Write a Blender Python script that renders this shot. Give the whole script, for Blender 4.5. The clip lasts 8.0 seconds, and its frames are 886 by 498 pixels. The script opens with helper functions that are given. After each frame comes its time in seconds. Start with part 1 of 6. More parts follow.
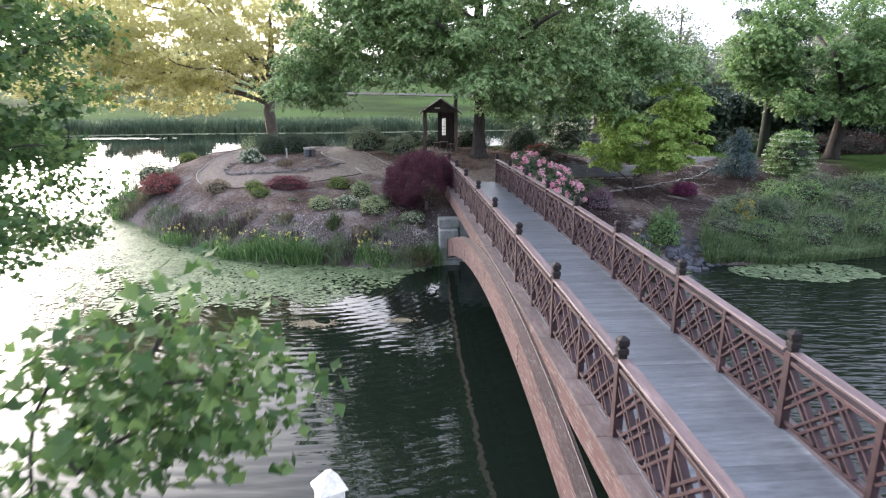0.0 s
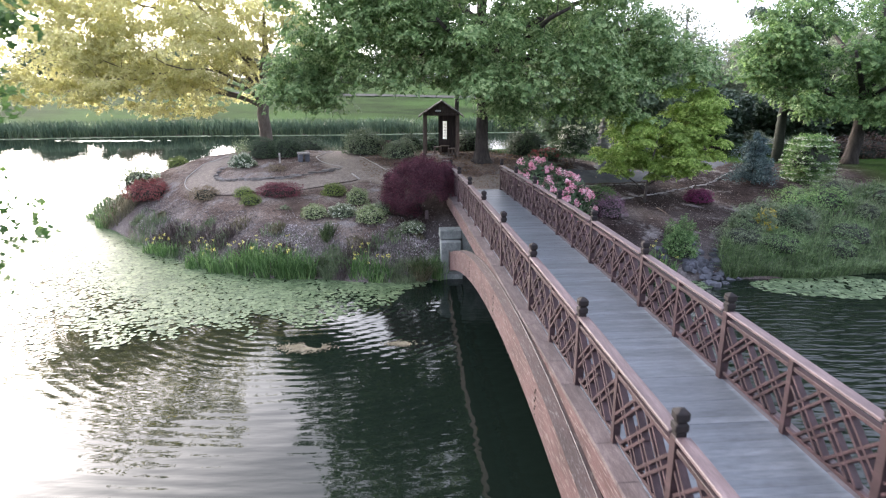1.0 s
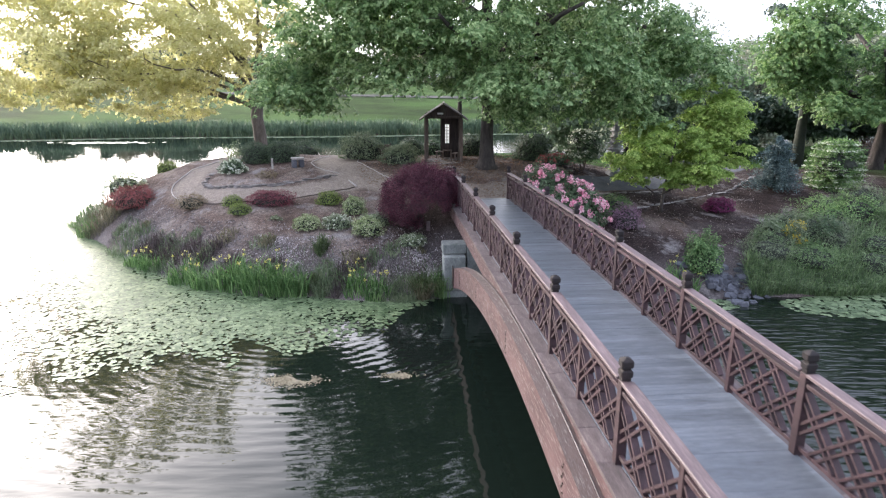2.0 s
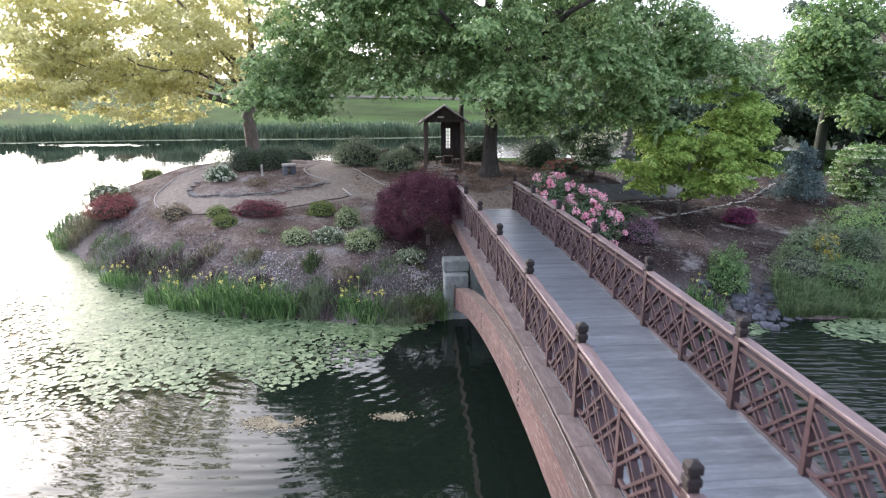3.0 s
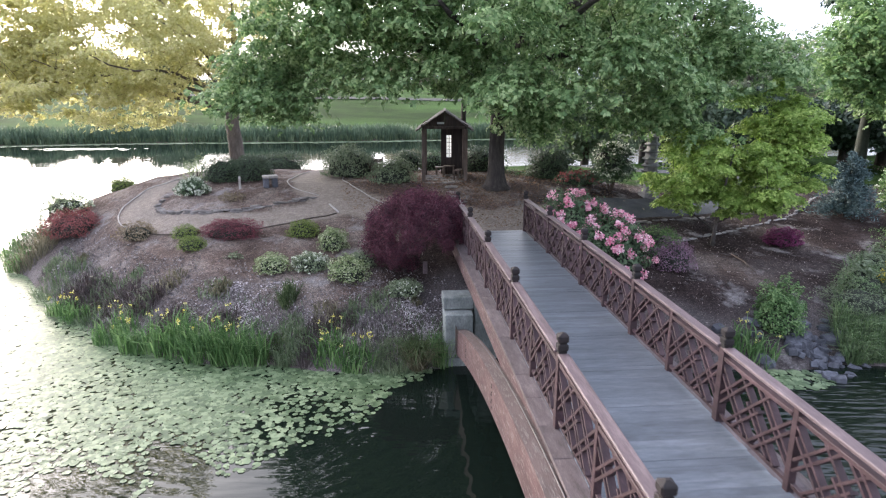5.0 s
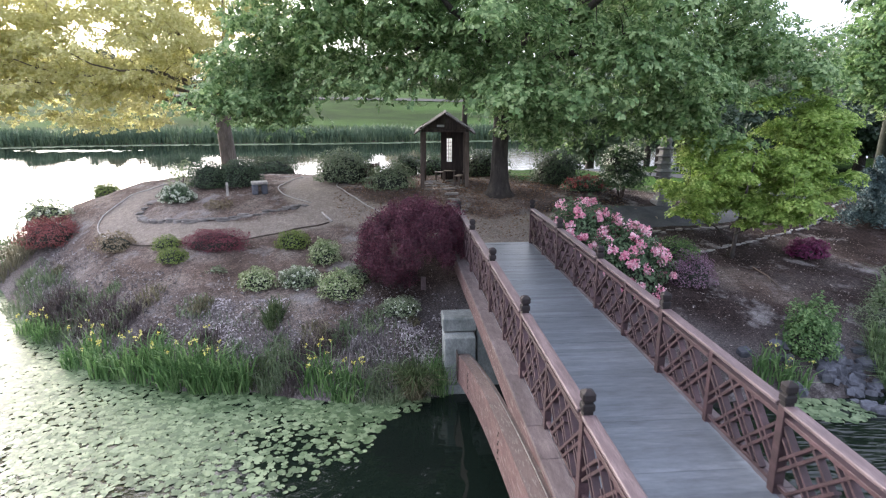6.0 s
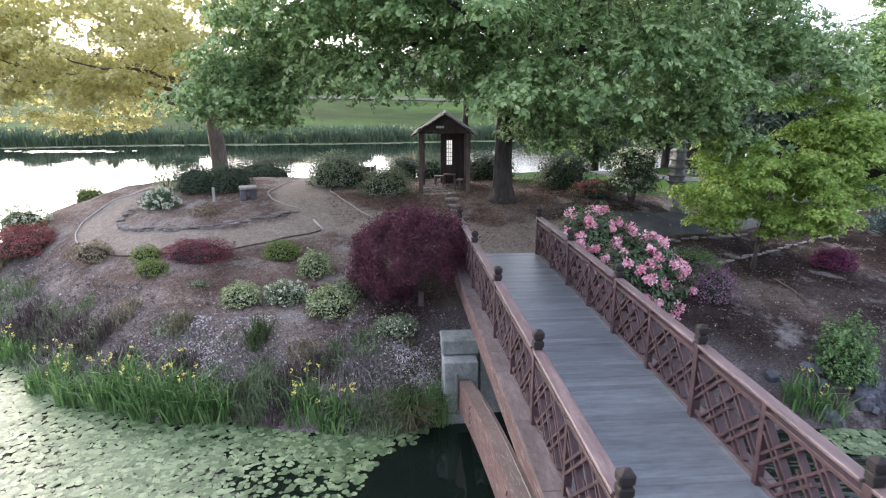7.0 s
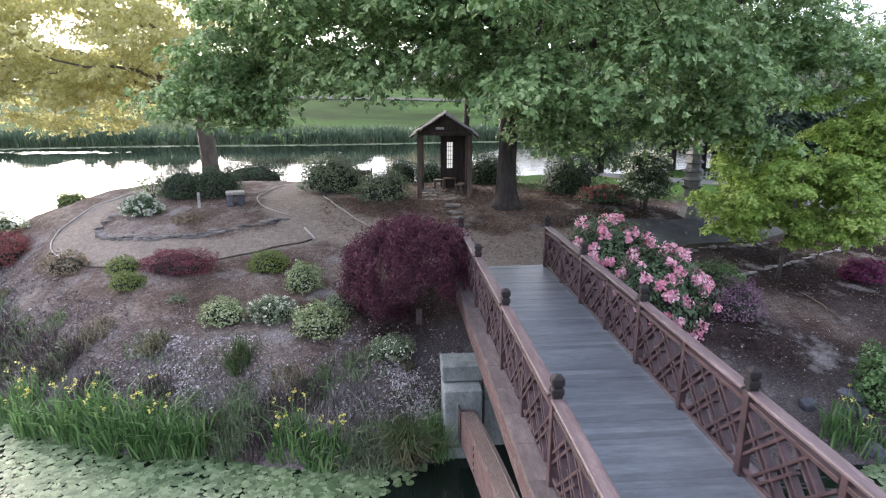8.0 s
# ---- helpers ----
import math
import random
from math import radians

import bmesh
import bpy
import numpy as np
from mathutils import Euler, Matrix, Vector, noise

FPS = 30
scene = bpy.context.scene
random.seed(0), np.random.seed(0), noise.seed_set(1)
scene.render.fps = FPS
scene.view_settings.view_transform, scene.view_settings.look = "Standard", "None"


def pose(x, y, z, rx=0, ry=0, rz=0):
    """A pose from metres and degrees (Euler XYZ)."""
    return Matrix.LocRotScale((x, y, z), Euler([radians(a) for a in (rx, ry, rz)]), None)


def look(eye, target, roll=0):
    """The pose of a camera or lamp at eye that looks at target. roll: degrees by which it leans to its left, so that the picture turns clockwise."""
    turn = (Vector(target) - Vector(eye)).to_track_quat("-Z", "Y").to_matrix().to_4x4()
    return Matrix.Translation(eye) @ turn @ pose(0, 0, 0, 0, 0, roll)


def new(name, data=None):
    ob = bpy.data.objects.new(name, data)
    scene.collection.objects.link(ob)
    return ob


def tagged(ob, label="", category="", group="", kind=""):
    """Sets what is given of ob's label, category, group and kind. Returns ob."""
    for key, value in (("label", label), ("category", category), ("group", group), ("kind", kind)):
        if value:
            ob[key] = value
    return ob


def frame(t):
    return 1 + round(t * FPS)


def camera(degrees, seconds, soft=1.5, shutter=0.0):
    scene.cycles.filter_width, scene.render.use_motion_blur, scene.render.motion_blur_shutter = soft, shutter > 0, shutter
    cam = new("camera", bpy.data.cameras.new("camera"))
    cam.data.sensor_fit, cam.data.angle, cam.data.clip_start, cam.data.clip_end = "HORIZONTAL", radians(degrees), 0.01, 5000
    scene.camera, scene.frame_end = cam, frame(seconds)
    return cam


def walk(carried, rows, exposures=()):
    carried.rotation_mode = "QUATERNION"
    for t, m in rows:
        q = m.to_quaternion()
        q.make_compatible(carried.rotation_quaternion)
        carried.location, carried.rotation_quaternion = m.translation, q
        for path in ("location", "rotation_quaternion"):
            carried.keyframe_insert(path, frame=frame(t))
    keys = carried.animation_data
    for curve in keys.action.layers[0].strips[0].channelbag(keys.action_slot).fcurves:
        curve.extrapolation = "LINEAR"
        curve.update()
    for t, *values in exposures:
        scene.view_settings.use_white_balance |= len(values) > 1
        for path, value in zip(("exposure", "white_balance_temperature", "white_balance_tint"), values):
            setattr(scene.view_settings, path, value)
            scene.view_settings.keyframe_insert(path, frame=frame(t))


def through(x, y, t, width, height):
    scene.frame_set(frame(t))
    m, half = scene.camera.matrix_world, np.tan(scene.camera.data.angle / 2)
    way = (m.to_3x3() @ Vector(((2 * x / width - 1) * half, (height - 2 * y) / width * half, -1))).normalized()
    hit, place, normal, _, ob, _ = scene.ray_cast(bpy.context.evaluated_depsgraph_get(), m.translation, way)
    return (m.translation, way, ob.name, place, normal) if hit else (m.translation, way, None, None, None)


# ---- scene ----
cam = camera(69.8, 8.0, 1.15, 0.5)
METRES, EYE, TILT, LEAN, TURN = 13.2, 7.1, -14.9, 0.0, 0.0
ROWS = [
    (0.0, 0.0, 0.0, 0.0, -0.0, 0.0, -0.0),
    (0.5, -0.0036, 0.059, 0.0151, 0.06, 0.05, -0.04),
    (1.0, -0.0064, 0.125, 0.033, -0.06, 0.11, -0.0),
    (1.5, -0.0097, 0.1934, 0.0525, -0.02, 0.12, -0.02),
    (3.0, -0.0127, 0.4045, 0.1127, 0.05, 0.19, -0.04),
    (3.5, -0.0118, 0.4685, 0.1307, 0.08, 0.24, -0.05),
    (4.0, -0.0111, 0.5277, 0.1477, 0.11, 0.25, -0.06),
    (4.5, -0.0106, 0.5862, 0.1635, 0.12, 0.25, -0.07),
    (6.0, -0.0087, 0.7561, 0.2081, 0.2, 0.31, -0.09),
    (6.5, -0.007, 0.8094, 0.2217, 0.21, 0.26, -0.1),
    (7.0, -0.0077, 0.8615, 0.2344, 0.22, 0.25, -0.08),
    (7.5, -0.0079, 0.9132, 0.2465, 0.22, 0.28, -0.07),
    (8.0, -0.0077, 0.9657, 0.2575, 0.24, 0.27, -0.06),
]
walk(cam, [(t, pose(0, 0, EYE, TILT, LEAN, TURN) @ pose(METRES * x, METRES * y, METRES * z, 90 + pitch, roll, yaw)) for t, x, y, z, yaw, pitch, roll in ROWS],
     exposures=[(0.0, 0.24, 6250, 14), (1.5, 0.33, 6250, 14), (8.0, 0.33, 6250, 14)])

# ---- light: low hazy evening sun ahead on the left, bright milky sky ----
SUN_ELEV, SUN_AZ = 18.0, -44.0   # degrees up; degrees clockwise from +y
world = bpy.data.worlds.new("sky")
scene.world = world
world.use_nodes = True
wn, wl = world.node_tree.nodes, world.node_tree.links
bg = wn["Background"]
sky = wn.new("ShaderNodeTexSky")
sky.sky_type = "NISHITA"
sky.sun_disc = False
sky.sun_elevation, sky.sun_rotation = radians(SUN_ELEV), radians(SUN_AZ)
sky.air_density, sky.dust_density, sky.ozone_density, sky.altitude = 1.0, 6.0, 1.0, 50
pale = wn.new("ShaderNodeHueSaturation")
pale.inputs["Saturation"].default_value = 0.45
wl.new(sky.outputs["Color"], pale.inputs["Color"])
cloud = wn.new("ShaderNodeMix")   # thin high cloud over the clear sky
cloud.data_type, cloud.blend_type = "RGBA", "ADD"
cloud.inputs["Factor"].default_value = 1.0
cloud.inputs["B"].default_value = (6.3, 6.95, 8.9, 1)
pale.inputs["Value"].default_value = 3.4
wl.new(pale.outputs["Color"], cloud.inputs["A"])
wl.new(cloud.outputs["Result"], bg.inputs["Color"])
bg.inputs["Strength"].default_value = 0.13
sun = new("sun", bpy.data.lights.new("sun", "SUN"))
sun.data.energy, sun.data.angle, sun.data.color = 1.8, radians(15), (1.0, 0.85, 0.66)
sx, sy = math.sin(radians(SUN_AZ)) * math.cos(radians(SUN_ELEV)), math.cos(radians(SUN_AZ)) * math.cos(radians(SUN_ELEV))
sun.matrix_world = look((40 * sx, 40 * sy, 40 * math.sin(radians(SUN_ELEV))), (0, 0, 0))


# ---- materials ----
MATS = {}


def material(name):
    m = bpy.data.materials.new(name)
    m.use_nodes = True
    MATS[name] = m
    t = m.node_tree
    return m, t.nodes, t.links, t.nodes["Principled BSDF"]


def noise_node(n, l, scale, detail=4.0, rough=0.6, stretch=(1, 1, 1), coords="Object", turn=0.0, shift=False):
    """Noise in metres; shift: each object takes its own stretch of the pattern."""
    tc, mp, nz = n.new("ShaderNodeTexCoord"), n.new("ShaderNodeMapping"), n.new("ShaderNodeTexNoise")
    mp.inputs["Scale"].default_value = stretch
    nz.inputs["Scale"].default_value, nz.inputs["Detail"].default_value, nz.inputs["Roughness"].default_value = scale, detail, rough
    mp.inputs["Rotation"].default_value = (0, 0, radians(turn))
    if shift:
        info, move = n.new("ShaderNodeObjectInfo"), n.new("ShaderNodeVectorMath")
        move.operation = "MULTIPLY_ADD"
        l.new(info.outputs["Random"], move.inputs[0])
        move.inputs[1].default_value = (31.0, 57.0, 83.0)
        l.new(tc.outputs[coords], move.inputs[2])
        l.new(move.outputs[0], mp.inputs["Vector"])
    else:
        l.new(tc.outputs[coords], mp.inputs["Vector"])
    l.new(mp.outputs["Vector"], nz.inputs["Vector"])
    return nz


def ramp_node(n, l, source, stops):
    r = n.new("ShaderNodeValToRGB")
    e = r.color_ramp.elements
    while len(e) < len(stops):
        e.new(0.5)
    for k, (p, c) in enumerate(stops):
        e[k].position, e[k].color = p, (*c, 1)
    l.new(source, r.inputs["Fac"])
    return r


def mix_node(n, l, fac, a, b, mode="MIX"):
    m = n.new("ShaderNodeMix")
    m.data_type, m.blend_type = "RGBA", mode
    for sock, v in ((m.inputs["Factor"], fac), (m.inputs["A"], a), (m.inputs["B"], b)):
        if hasattr(v, "is_output"):
            l.new(v, sock)
        else:
            sock.default_value = v if isinstance(v, float) else (*v, 1)
    return m.outputs["Result"]


def bump(n, l, p, source, strength, distance=0.02):
    b = n.new("ShaderNodeBump")
    b.inputs["Strength"].default_value, b.inputs["Distance"].default_value = strength, distance
    l.new(source, b.inputs["Height"])
    l.new(b.outputs["Normal"], p.inputs["Normal"])


def rough_solid(name, c1, c2, c3, scale, rough=0.85, grain=30.0, bumpy=0.5, stretch=(1, 1, 1), vary=0.25, dist=0.02):
    """Two scales of colour noise, a per-object shift and a fine bump."""
    m, n, l, p = material(name)
    big = noise_node(n, l, scale, 5, 0.65, stretch, shift=True)
    fine = noise_node(n, l, grain, 6, 0.7, stretch, shift=True)
    col = ramp_node(n, l, big.outputs["Fac"], [(0.3, c1), (0.52, c2), (0.72, c3)]).outputs["Color"]
    g = ramp_node(n, l, fine.outputs["Fac"], [(0.3, (0.55, 0.55, 0.55)), (0.7, (1.25, 1.25, 1.25))]).outputs["Color"]
    col = mix_node(n, l, 0.8, col, g, "MULTIPLY")
    info = n.new("ShaderNodeObjectInfo")
    hs = n.new("ShaderNodeHueSaturation")
    mr = n.new("ShaderNodeMapRange")
    mr.inputs["To Min"].default_value, mr.inputs["To Max"].default_value = 1 - vary, 1 + vary
    l.new(info.outputs["Random"], mr.inputs["Value"])
    l.new(mr.outputs["Result"], hs.inputs["Value"])
    l.new(col, hs.inputs["Color"])
    l.new(hs.outputs["Color"], p.inputs["Base Color"])
    p.inputs["Roughness"].default_value = rough
    bump(n, l, p, fine.outputs["Fac"], bumpy, dist)
    return m


def leafy(name, dark, mid, light, clump=0.8, through=0.35, rough=0.5, tip=None):
    """Leaves: colour by leaf and by clump, some light comes through."""
    m, n, l, p = material(name)
    geo = n.new("ShaderNodeNewGeometry")
    nz = noise_node(n, l, clump, 3, 0.6)
    a = n.new("ShaderNodeMath")
    a.operation = "MULTIPLY_ADD"
    a.inputs[1].default_value, a.inputs[2].default_value = 0.55, 0.0
    l.new(geo.outputs["Random Per Island"], a.inputs[0])
    b = n.new("ShaderNodeMath")
    b.operation = "MULTIPLY_ADD"
    b.inputs[1].default_value = 0.8
    l.new(nz.outputs["Fac"], b.inputs[0])
    l.new(a.outputs[0], b.inputs[2])
    stops = [(0.25, dark), (0.62, mid), (0.95, light)]
    col = ramp_node(n, l, b.outputs[0], stops).outputs["Color"]
    l.new(col, p.inputs["Base Color"])
    p.inputs["Roughness"].default_value = rough
    p.inputs["Specular IOR Level"].default_value = 0.35
    tr = n.new("ShaderNodeBsdfTranslucent")
    l.new(col, tr.inputs["Color"])
    mx = n.new("ShaderNodeMixShader")
    mx.inputs["Fac"].default_value = through
    l.new(p.outputs[0], mx.inputs[1])
    l.new(tr.outputs[0], mx.inputs[2])
    l.new(mx.outputs[0], n["Material Output"].inputs["Surface"])
    return m


def water_material():
    """Still dark pond: rings of small ripples left of the bridge, a faint breeze right of it, a slow swell under all."""
    m, n, l, p = material("pond water")
    p.inputs["Base Color"].default_value = (0.006, 0.010, 0.0075, 1)
    p.inputs["Roughness"].default_value = 0.015
    p.inputs["IOR"].default_value = 1.333

    def math_node(kind, a, b):
        q = n.new("ShaderNodeMath")
        q.operation = kind
        for sock, v in ((q.inputs[0], a), (q.inputs[1], b)):
            if isinstance(v, float):
                sock.default_value = v
            else:
                l.new(v, sock)
        return q.outputs[0]

    def rings(x, y, wavelength, warp):
        tc, mp, w = n.new("ShaderNodeTexCoord"), n.new("ShaderNodeMapping"), n.new("ShaderNodeTexWave")
        mp.inputs["Location"].default_value = (-x, -y, 0)
        l.new(tc.outputs["Object"], mp.inputs["Vector"])
        l.new(mp.outputs["Vector"], w.inputs["Vector"])
        w.wave_type, w.rings_direction, w.wave_profile = "RINGS", "Z", "SIN"
        w.inputs["Scale"].default_value = 0.314 / wavelength
        w.inputs["Distortion"].default_value, w.inputs["Detail"].default_value, w.inputs["Detail Scale"].default_value = warp, 2.0, 0.6
        return w.outputs["Fac"]

    tc, sep = n.new("ShaderNodeTexCoord"), n.new("ShaderNodeSeparateXYZ")
    l.new(tc.outputs["Object"], sep.inputs[0])

    def ease(axis, a, b, v0, v1):
        q = n.new("ShaderNodeMapRange")
        q.interpolation_type = "SMOOTHSTEP"
        for key, v in (("From Min", a), ("From Max", b), ("To Min", v0), ("To Max", v1)):
            q.inputs[key].default_value = v
        l.new(sep.outputs[axis], q.inputs["Value"])
        return q.outputs["Result"]

    gust = noise_node(n, l, 0.35, 2.0, 0.5)
    gust = ramp_node(n, l, gust.outputs["Fac"], [(0.34, (0.25, 0.25, 0.25)), (0.62, (1, 1, 1))]).outputs["Color"]
    a = math_node("MULTIPLY", rings(-4.5, 22.5, 0.36, 2.2), 0.0036)
    b = math_node("MULTIPLY", rings(-16.0, 4.0, 0.42, 2.0), 0.0010)
    left = math_node("MULTIPLY", math_node("MULTIPLY", math_node("ADD", a, b), gust), ease("X", -2.0, 2.0, 1.0, 0.75))
    breeze = noise_node(n, l, 3.6, 2.0, 0.45, (0.30, 1.25, 1), turn=8)
    right = math_node("MULTIPLY", math_node("MULTIPLY", breeze.outputs["Fac"], 0.062), ease("X", 2.0, 6.0, 0.10, 1.0))
    swell = noise_node(n, l, 0.5, 1.0, 0.4, (1.0, 1.2, 1))
    total = math_node("ADD", math_node("ADD", left, right), math_node("MULTIPLY", swell.outputs["Fac"], 0.030))
    # the water behind the island lies sheltered and calmer
    total = math_node("MULTIPLY", total, ease("Y", 22.0, 44.0, 1.0, 0.12))
    bump(n, l, p, total, 1.0, 1.0)
    return m


def ground_material():
    """Bare soil and mulch, gravel path, mown lawn and stony shore, by the sheet's cover values."""
    m, n, l, p = material("island ground")
    big = noise_node(n, l, 0.55, 5, 0.65)
    mid = noise_node(n, l, 6.0, 5, 0.7)
    fine = noise_node(n, l, 24.0, 6, 0.8)
    soil = ramp_node(n, l, big.outputs["Fac"], [(0.30, (0.058, 0.041, 0.034)), (0.5, (0.130, 0.097, 0.082)), (0.66, (0.235, 0.196, 0.172))]).outputs["Color"]
    patch = ramp_node(n, l, mid.outputs["Fac"], [(0.30, (0.6, 0.6, 0.6)), (0.5, (1, 1, 1)), (0.7, (1.35, 1.33, 1.32))]).outputs["Color"]
    soil = mix_node(n, l, 1.0, soil, patch, "MULTIPLY")
    chips = ramp_node(n, l, fine.outputs["Fac"], [(0.32, (0.35, 0.35, 0.35)), (0.52, (1, 1, 1)), (0.66, (2.0, 1.9, 1.85))]).outputs["Color"]
    soil = mix_node(n, l, 1.0, soil, chips, "MULTIPLY")
    dust = noise_node(n, l, 0.9, 4, 0.7)
    dusty = ramp_node(n, l, dust.outputs["Fac"], [(0.55, (0, 0, 0)), (0.70, (0.8, 0.8, 0.8))]).outputs["Color"]
    at = n.new("ShaderNodeAttribute")
    at.attribute_name = "cover"
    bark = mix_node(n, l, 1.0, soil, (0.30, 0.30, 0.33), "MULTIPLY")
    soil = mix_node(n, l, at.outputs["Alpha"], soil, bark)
    pale = mix_node(n, l, 0.6, (0.27, 0.25, 0.245), chips, "MULTIPLY")
    soil = mix_node(n, l, dusty, soil, pale)
    path = ramp_node(n, l, mid.outputs["Fac"], [(0.3, (0.19, 0.158, 0.132)), (0.55, (0.26, 0.22, 0.188)), (0.75, (0.33, 0.285, 0.248))]).outputs["Color"]
    path = mix_node(n, l, 0.5, path, chips, "MULTIPLY")
    lawn = ramp_node(n, l, mid.outputs["Fac"], [(0.3, (0.022, 0.050, 0.011)), (0.55, (0.042, 0.085, 0.019)), (0.75, (0.070, 0.118, 0.032))]).outputs["Color"]
    # broad darker bands in the lawn colour, partly painted tree shadows
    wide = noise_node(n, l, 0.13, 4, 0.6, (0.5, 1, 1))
    lawn_shade = ramp_node(n, l, wide.outputs["Fac"], [(0.38, (0.40, 0.40, 0.37)), (0.62, (1.05, 1.05, 1.0))]).outputs["Color"]
    lawn = mix_node(n, l, 1.0, lawn, lawn_shade, "MULTIPLY")
    shore = ramp_node(n, l, fine.outputs["Fac"], [(0.35, (0.06, 0.055, 0.055)), (0.55, (0.16, 0.145, 0.145)), (0.7, (0.34, 0.32, 0.32))]).outputs["Color"]
    sep = n.new("ShaderNodeSeparateColor")
    l.new(at.outputs["Color"], sep.inputs["Color"])
    col = mix_node(n, l, sep.outputs["Red"], soil, path)
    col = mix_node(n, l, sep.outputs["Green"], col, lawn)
    col = mix_node(n, l, sep.outputs["Blue"], col, shore)
    l.new(col, p.inputs["Base Color"])
    p.inputs["Roughness"].default_value = 0.95
    p.inputs["Specular IOR Level"].default_value = 0.05
    bump(n, l, p, fine.outputs["Fac"], 0.9, 0.05)
    return m


WATER = water_material()
GROUND = ground_material()
WOOD_RAIL = rough_solid("weathered reddish rail wood", (0.025, 0.0105, 0.012), (0.044, 0.020, 0.023), (0.074, 0.039, 0.044), 1.2, 0.65, 18, 0.3, (6, 1, 6), 0.15, 0.01)
WOOD_CAP = rough_solid("worn pale cap rail wood", (0.066, 0.042, 0.044), (0.110, 0.075, 0.078), (0.180, 0.132, 0.134), 1.5, 0.55, 16, 0.3, (8, 1, 8), 0.12, 0.01)
WOOD_DECK = rough_solid("grey weathered deck plank", (0.068, 0.078, 0.092), (0.110, 0.124, 0.144), (0.168, 0.186, 0.208), 0.8, 0.46, 7, 0.10, (0.5, 2.2, 4), 0.08, 0.006)


def beam_material():
    """Laminated beam: pinkish stain flaking off along the grain over grey wood."""
    m, n, l, p = material("peeling pinkish laminated beam")
    big = noise_node(n, l, 1.1, 5, 0.65, (2, 0.6, 2))
    flake = noise_node(n, l, 9.0, 6, 0.7, (3, 0.35, 3))
    fine = noise_node(n, l, 26, 6, 0.7, (3, 0.5, 4))
    stain = ramp_node(n, l, big.outputs["Fac"], [(0.3, (0.044, 0.020, 0.020)), (0.5, (0.080, 0.039, 0.038)), (0.7, (0.125, 0.070, 0.068))]).outputs["Color"]
    bare = ramp_node(n, l, fine.outputs["Fac"], [(0.3, (0.028, 0.020, 0.019)), (0.5, (0.16, 0.125, 0.118)), (0.7, (0.44, 0.39, 0.37))]).outputs["Color"]
    mask = ramp_node(n, l, flake.outputs["Fac"], [(0.52, (0, 0, 0)), (0.60, (0.7, 0.7, 0.7)), (0.75, (0.9, 0.9, 0.9))]).outputs["Color"]
    col = mix_node(n, l, mask, stain, bare)
    geo, sep = n.new("ShaderNodeNewGeometry"), n.new("ShaderNodeSeparateXYZ")
    l.new(geo.outputs["Normal"], sep.inputs[0])
    moss = ramp_node(n, l, fine.outputs["Fac"], [(0.35, (0.062, 0.059, 0.050)), (0.65, (0.14, 0.13, 0.112))]).outputs["Color"]
    topside = ramp_node(n, l, sep.outputs["Z"], [(0.75, (0, 0, 0)), (0.9, (0.4, 0.4, 0.4))]).outputs["Color"]
    l.new(mix_node(n, l, topside, col, moss), p.inputs["Base Color"])
    p.inputs["Roughness"].default_value = 0.75
    bump(n, l, p, flake.outputs["Fac"], 0.5, 0.02)
    return m


WOOD_BEAM = beam_material()
WOOD_LEDGE = rough_solid("greyish brown ledge board", (0.058, 0.042, 0.043), (0.100, 0.076, 0.077), (0.158, 0.126, 0.126), 2.2, 0.75, 22, 0.5, (4, 1, 4), 0.13, 0.01)
FINIAL = rough_solid("dark finial wood", (0.005, 0.003, 0.003), (0.010, 0.0055, 0.0055), (0.020, 0.011, 0.011), 6, 0.8, 30, 0.3, (1, 1, 1), 0.15, 0.005)
CONCRETE = rough_solid("mossy stained concrete", (0.11, 0.125, 0.115), (0.22, 0.235, 0.225), (0.33, 0.34, 0.33), 2.2, 0.85, 26, 0.4, (1, 1, 0.5), 0.1, 0.01)
PALESTONE = rough_solid("pale worn stone", (0.14, 0.132, 0.13), (0.25, 0.235, 0.23), (0.37, 0.355, 0.35), 3.5, 0.85, 22, 0.6, (1, 1, 1), 0.25, 0.015)
REEDGREEN = leafy("fresh reed blade", (0.052, 0.094, 0.036), (0.122, 0.195, 0.080), (0.27, 0.36, 0.18), 1.8, 0.4)
STONE = rough_solid("flat grey edging stone", (0.075, 0.066, 0.062), (0.150, 0.133, 0.124), (0.26, 0.238, 0.222), 3.5, 0.85, 22, 0.6, (1, 1, 1), 0.35, 0.015)
SLATE = rough_solid("blue grey shore rock", (0.035, 0.038, 0.050), (0.075, 0.078, 0.095), (0.14, 0.14, 0.16), 3.5, 0.75, 18, 0.6, (1, 1, 1), 0.3, 0.015)
LANTERN = rough_solid("pale granite", (0.14, 0.14, 0.145), (0.22, 0.22, 0.225), (0.30, 0.30, 0.30), 3.0, 0.85, 40, 0.4, (1, 1, 1), 0.1, 0.01)
HUT_WOOD = rough_solid("dark brown shelter wood", (0.022, 0.015, 0.012), (0.045, 0.030, 0.024), (0.08, 0.058, 0.046), 2.0, 0.75, 20, 0.5, (6, 6, 1), 0.25, 0.01)
HUT_POST = rough_solid("weathered shelter post", (0.06, 0.042, 0.034), (0.105, 0.076, 0.060), (0.15, 0.115, 0.095), 2.0, 0.8, 20, 0.5, (6, 6, 1), 0.15, 0.01)
SHINGLE = rough_solid("brown wooden shingle", (0.020, 0.014, 0.011), (0.038, 0.026, 0.021), (0.064, 0.047, 0.038), 3.0, 0.85, 20, 0.5, (3, 1, 3), 0.3, 0.01)
